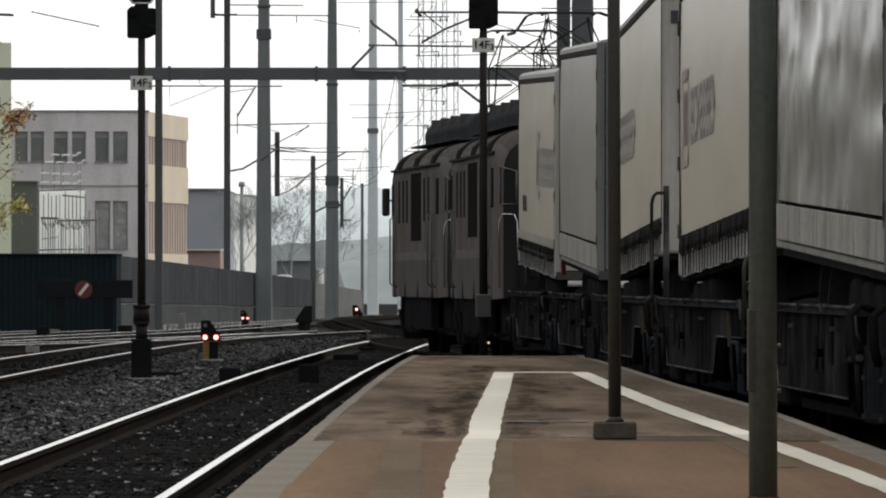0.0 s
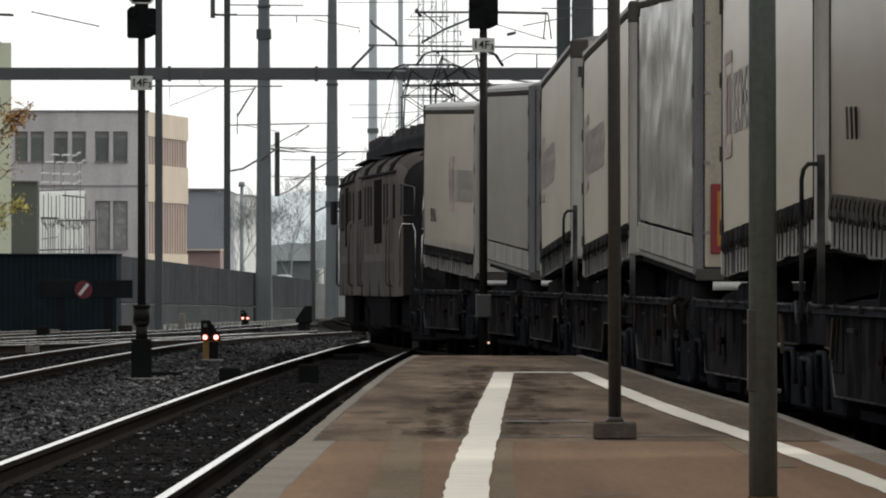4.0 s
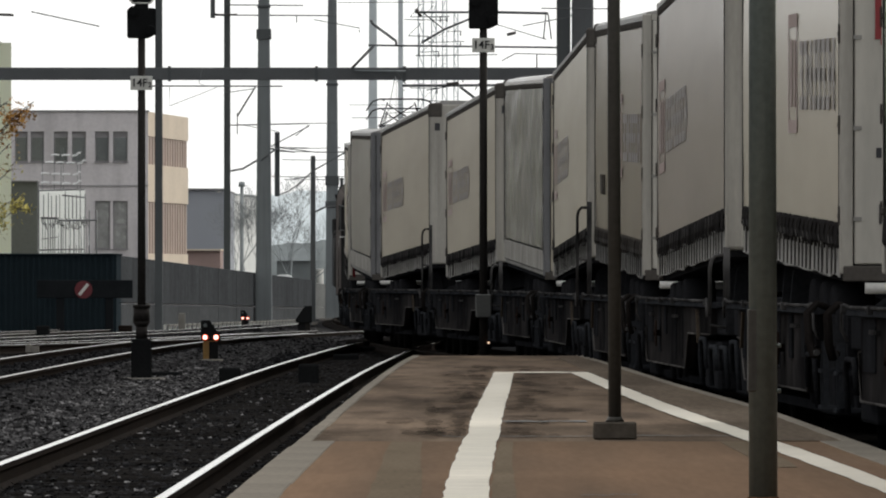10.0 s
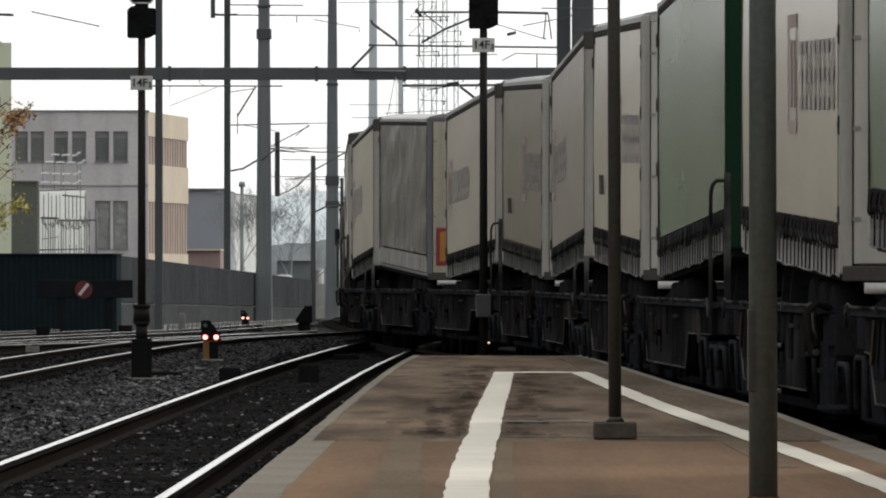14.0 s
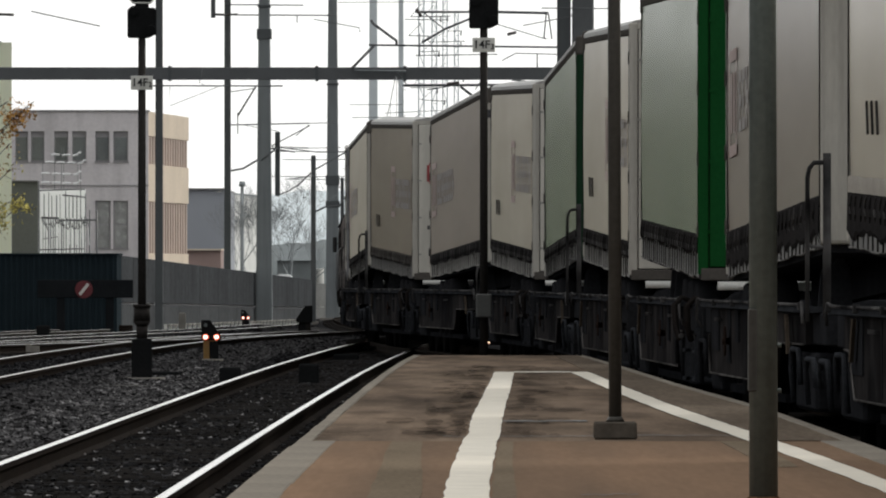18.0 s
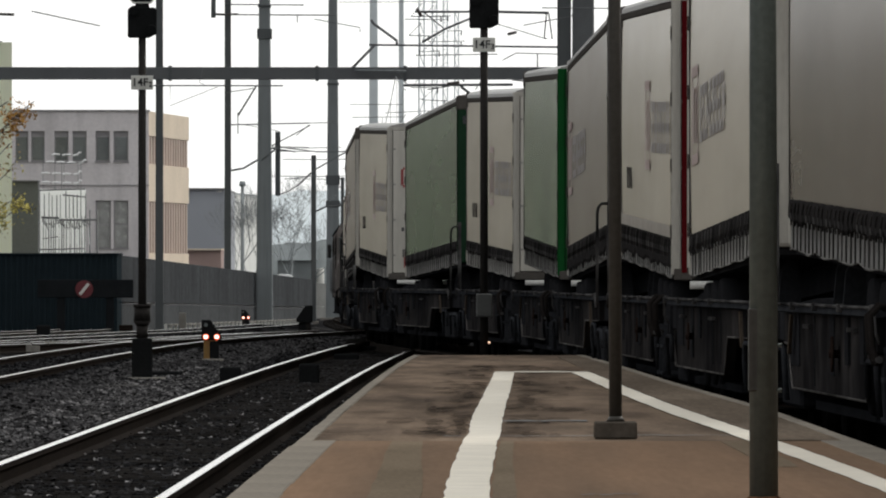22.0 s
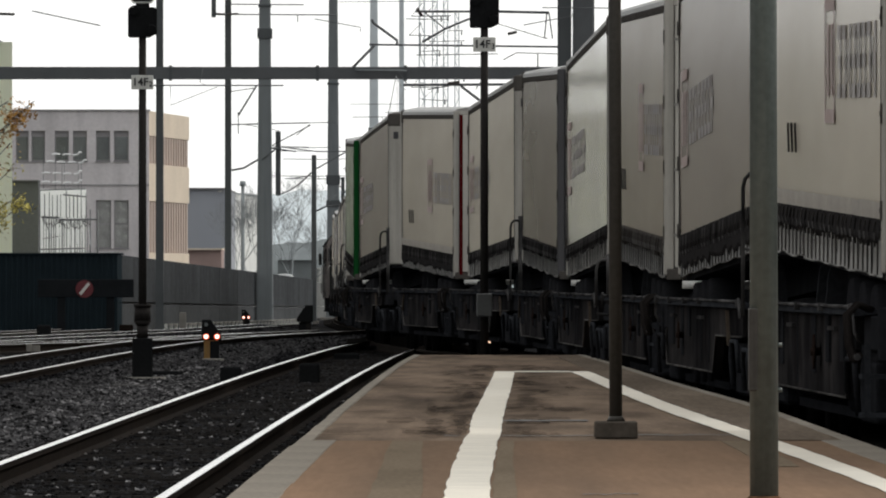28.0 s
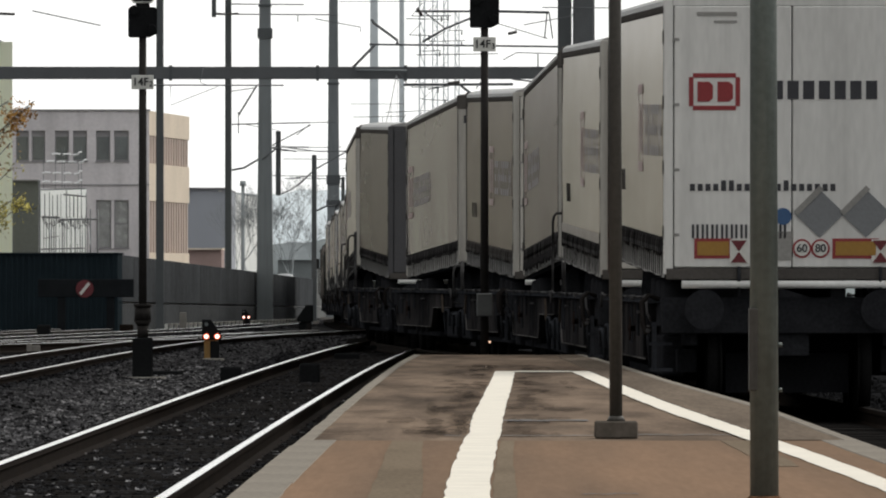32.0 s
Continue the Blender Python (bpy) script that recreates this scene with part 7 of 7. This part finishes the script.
# toothed rodding and pale blocks among the yard rails
rod = thing("point_rodding", (-8.121, 209, -.2), "toothed rusty point rodding lying among yard rails", "rodding")
boxpart("rod", "rail_web", rod, (-.55, .55, -.05, .05, 0, .12))
for i in range(11):
    boxpart("tooth", "concrete", rod, (-.50 + i * .094, -.45 + i * .094, -.12, -.04, .10, .17))
lineside_box("marker_block", -8.004, 196, .16, .2, .12, "concrete", "small pale concrete block among yard rails", -.14)
lineside_box("marker_block", -8.137, 196, .10, .2, .16, "concrete", "small pale concrete block among yard rails", -.14)
lineside_box("marker_block", -7.509, 222, .22, .3, .10, "concrete_dark", "small grimy concrete block among yard rails", -.12)


# ---------------------------------------------------------------- trees and distance
def tree(x, d, height, spread, seed, bark, leaf=None, leaves=0, label="", leaf_zone=(0.2, 1.0), twig=0.012, depth=5):
    rng = random.Random(seed)
    z0 = rail_z(d) - .3
    ob = thing("tree", (x, d, z0), label, "tree", "trees")
    bm = bmesh.new()
    tips = []

    def limb(p, v, r, lvl):
        q = p + v
        tube(bm, p, q, r, r * .68, 7 if lvl < 2 else 4, caps=False)
        if lvl >= depth:
            tips.append(q)
            return
        for _ in range(3 if lvl in (1, 2, 3, 4) else 2):
            w = Vector((rng.gauss(0, .62), rng.gauss(0, .62), rng.uniform(.0, .75))) * spread
            nv = (v.normalized() * .75 + w * .55).normalized() * v.length * rng.uniform(.62, .86)
            limb(q, nv, max(twig, r * rng.uniform(.45, .62)), lvl + 1)
        tips.append(q)
    limb(Vector((0, 0, 0)), Vector((rng.uniform(-.1, .1), 0, 1)).normalized() * height * .26, height * .0085, 0)
    part("trunk", bm, bark, ob, "branching trunk and limbs")
    if leaf:
        bm = bmesh.new()
        for _ in range(leaves):
            c = rng.choice(tips) + Vector((rng.gauss(0, .25), rng.gauss(0, .25), rng.gauss(-.05, .22)))
            if not leaf_zone[0] <= c.z / height <= leaf_zone[1]:
                continue
            s = rng.uniform(.05, .10)
            a, b = Vector((rng.gauss(0, 1), rng.gauss(0, 1), rng.gauss(0, 1))).normalized() * s, Vector((rng.gauss(0, 1), rng.gauss(0, 1), rng.gauss(0, 1))).normalized() * s * .7
            bm.faces.new([bm.verts.new(c + k) for k in (a, b, -a, -b)])
        part("crown", bm, leaf, ob, "sparse autumn leaves")["kind"] = "stuff"
    return ob


def autumn_tree(boughs):
    """A tree at the yard's edge whose boughs reach out with a few leaf clumps."""
    rng = random.Random(8)
    base = Vector((-19.000, 398, rail_z(398) - .3))
    ob = thing("tree", base, "autumn tree with sparse orange and yellow-green leaves", "tree", "trees")
    bm = bmesh.new()
    tube(bm, (0, 0, 0), (.1, 0, 4.5), .16, .12, 9)
    tube(bm, (.1, 0, 4.4), (-.1, .1, 10), .12, .04, 8)
    part("trunk", bm, "bark", ob, "dark slender trunk")
    for tip, start, leaf, count, size in boughs:
        p, q = Vector((0, 0, start)), Vector(tip) - base
        side = Vector((0, rng.uniform(-.4, .4), .5))
        pts = [p.lerp(q, k / 6) + side * math.sin(math.pi * k / 6) * .5 for k in range(7)]
        bm = bmesh.new()
        bent(bm, pts, .016, 5)
        ends = []
        for _ in range(9):
            k = rng.uniform(2.5, 6)
            i = min(5, int(k))
            a = pts[i].lerp(pts[i + 1], k - i)
            e = a + Vector((rng.uniform(-.1, .5), rng.uniform(-.3, .3), rng.uniform(-.35, .4)))
            tube(bm, a, e, .010, .005, 4)
            ends += [e, a.lerp(e, .6)]
        part("bough", bm, "bark", ob)
        bm = bmesh.new()
        for _ in range(int(count * 1.7)):
            c = rng.choice(ends) + Vector((rng.gauss(0, size), rng.gauss(0, size), rng.gauss(0, size)))
            r = rng.uniform(.05, .115)
            u, v = [Vector((rng.gauss(0, 1), rng.gauss(0, 1), rng.gauss(0, 1))).normalized() * r for _ in range(2)]
            bm.faces.new([bm.verts.new(c + k) for k in (u, v * .6, -u, -v * .6)])
        part("leaves", bm, leaf, ob, "autumn leaves")["kind"] = "stuff"


autumn_tree((((-16.523, 398, 8.098), 6.0, "leaf", 150, .12), ((-16.703, 398, 7.761), 6.6, "leaf", 90, .12), ((-16.613, 398, 4.722), 3.4, "leaf_green", 90, .12), ((-16.793, 398, 4.159), 2.8, "leaf_green", 60, .12), ((-17.334, 398, 8.324), 7.4, "leaf", 34, .2),
             ((-17.289, 398, 6.635), 4.8, "leaf", 30, .2), ((-17.244, 398, 5.622), 4.0, "leaf_green", 24, .2), ((-17.379, 398, 3.934), 2.6, "leaf_green", 40, .2), ((-16.298, 398, 8.324), 6.3, "leaf", 40, .08)))
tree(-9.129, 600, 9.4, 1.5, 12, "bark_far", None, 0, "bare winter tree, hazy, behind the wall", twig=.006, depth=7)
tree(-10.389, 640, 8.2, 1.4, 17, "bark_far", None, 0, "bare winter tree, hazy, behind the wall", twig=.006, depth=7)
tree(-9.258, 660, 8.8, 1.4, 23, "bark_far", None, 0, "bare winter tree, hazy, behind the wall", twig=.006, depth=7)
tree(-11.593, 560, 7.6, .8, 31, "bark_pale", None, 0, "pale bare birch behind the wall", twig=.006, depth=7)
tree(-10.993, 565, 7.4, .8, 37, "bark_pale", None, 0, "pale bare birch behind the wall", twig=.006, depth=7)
tubular = thing("chimney_pipe", (-11.679, 580, -1.6), "pale slim chimney pipe beyond the wall", "chimney")
tubepart("pipe", "plaster_far", tubular, (0, 0, 0), (0, 0, 6.779 + 1.6), .12, .10, 12)
tubepart("cowl", "plaster_far", tubular, (0, 0, 6.582 + 1.6), (0, 0, 6.877 + 1.6), .2, .16, 12)


def ridge(name, d, pts, material, label, depth):
    """Wooded ground rising behind the town, with an uneven skyline."""
    bm = bmesh.new()
    prev = None
    rng = random.Random(d)
    x0, x1 = pts[0][0], pts[-1][0]
    n = 220
    for i in range(n + 1):
        x = x0 + (x1 - x0) * i / n
        top = spline([p[0] for p in pts], [p[1] for p in pts], x)
        top += (noise.noise((x * .35, 3, d)) * .9 + noise.noise((x * 1.6, 7, d)) * .45) * d / 1400
        row = [bm.verts.new((x, d, -3)), bm.verts.new((x, d + depth * .3, top * .55 - 1)), bm.verts.new((x, d + depth, top))]
        if prev:
            for a in range(2):
                bm.faces.new((prev[a], prev[a + 1], row[a + 1], row[a])).smooth = True
        prev = row
    solid(name, bm, material, label, "hillside", kind="structure")


# no haze in the air: each ridge farther back has a paler colour
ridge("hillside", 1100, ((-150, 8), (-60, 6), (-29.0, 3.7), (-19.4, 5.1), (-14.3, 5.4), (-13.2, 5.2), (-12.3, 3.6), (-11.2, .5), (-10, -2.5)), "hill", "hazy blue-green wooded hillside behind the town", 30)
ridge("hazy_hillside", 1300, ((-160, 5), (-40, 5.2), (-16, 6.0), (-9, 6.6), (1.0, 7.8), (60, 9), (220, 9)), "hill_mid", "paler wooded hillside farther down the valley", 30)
ridge("far_ridge", 3400, ((-600, 34), (-115.6, 25.1), (-76.0, 29.0), (-44.3, 31.8), (-18.6, 33.4), (23.0, 31.4), (700, 30)), "hill_far", "far mountain ridge, haze put into its pale colour", 100)
# added hill out of view; its reflection darkens the lower curtains
ridge("town_hillside", 900, ((-2300, 72), (-900, 40), (-400, 31), (-200, 28), (-90, 26), (-52, 20)), "hill_brown", "added brown hill out of view, reflected in the curtains", 30)
# bluish haze low in the sky, put in as one more pale ridge
ridge("faint_mountain", 5600, ((-900, 62), (-188.3, 73.5), (-117.4, 76.7), (-72.2, 75.5), (-30.3, 77.4), (37.4, 75.5), (900, 58)), "hill_faint", "faint bluish band for the haze low over the horizon", 150)


# ---------------------------------------------------------------- how the train runs
def on_line(d, base):
    """Pose on the main track at distance d: y forward along the chord between the two pivots."""
    a, b = [Vector((line_at(MAIN, q), q, rail_z(q))) for q in (d - base, d + base)]
    c = (a + b) / 2
    f = (b - a).normalized()
    r = f.cross(Vector((0, 0, 1))).normalized()
    u = r.cross(f)
    return Matrix(((r.x, f.x, u.x, c.x), (r.y, f.y, u.y, c.y), (r.z, f.z, u.z, c.z), (0, 0, 0, 1)))


def motions():
    times = [i * 0.8 for i in range(41)]
    for ob, back, flipped, tilt, base in MOVERS:
        rows = []
        for t in times:
            m = on_line(run(t) - back, base)
            if flipped:
                m = m @ pose(0, 0, 0, 0, 0, 180)
            rows.append((t, m @ pose(0, 0, 0, tilt, 0, 0)))
        walk(ob, rows)


motions()
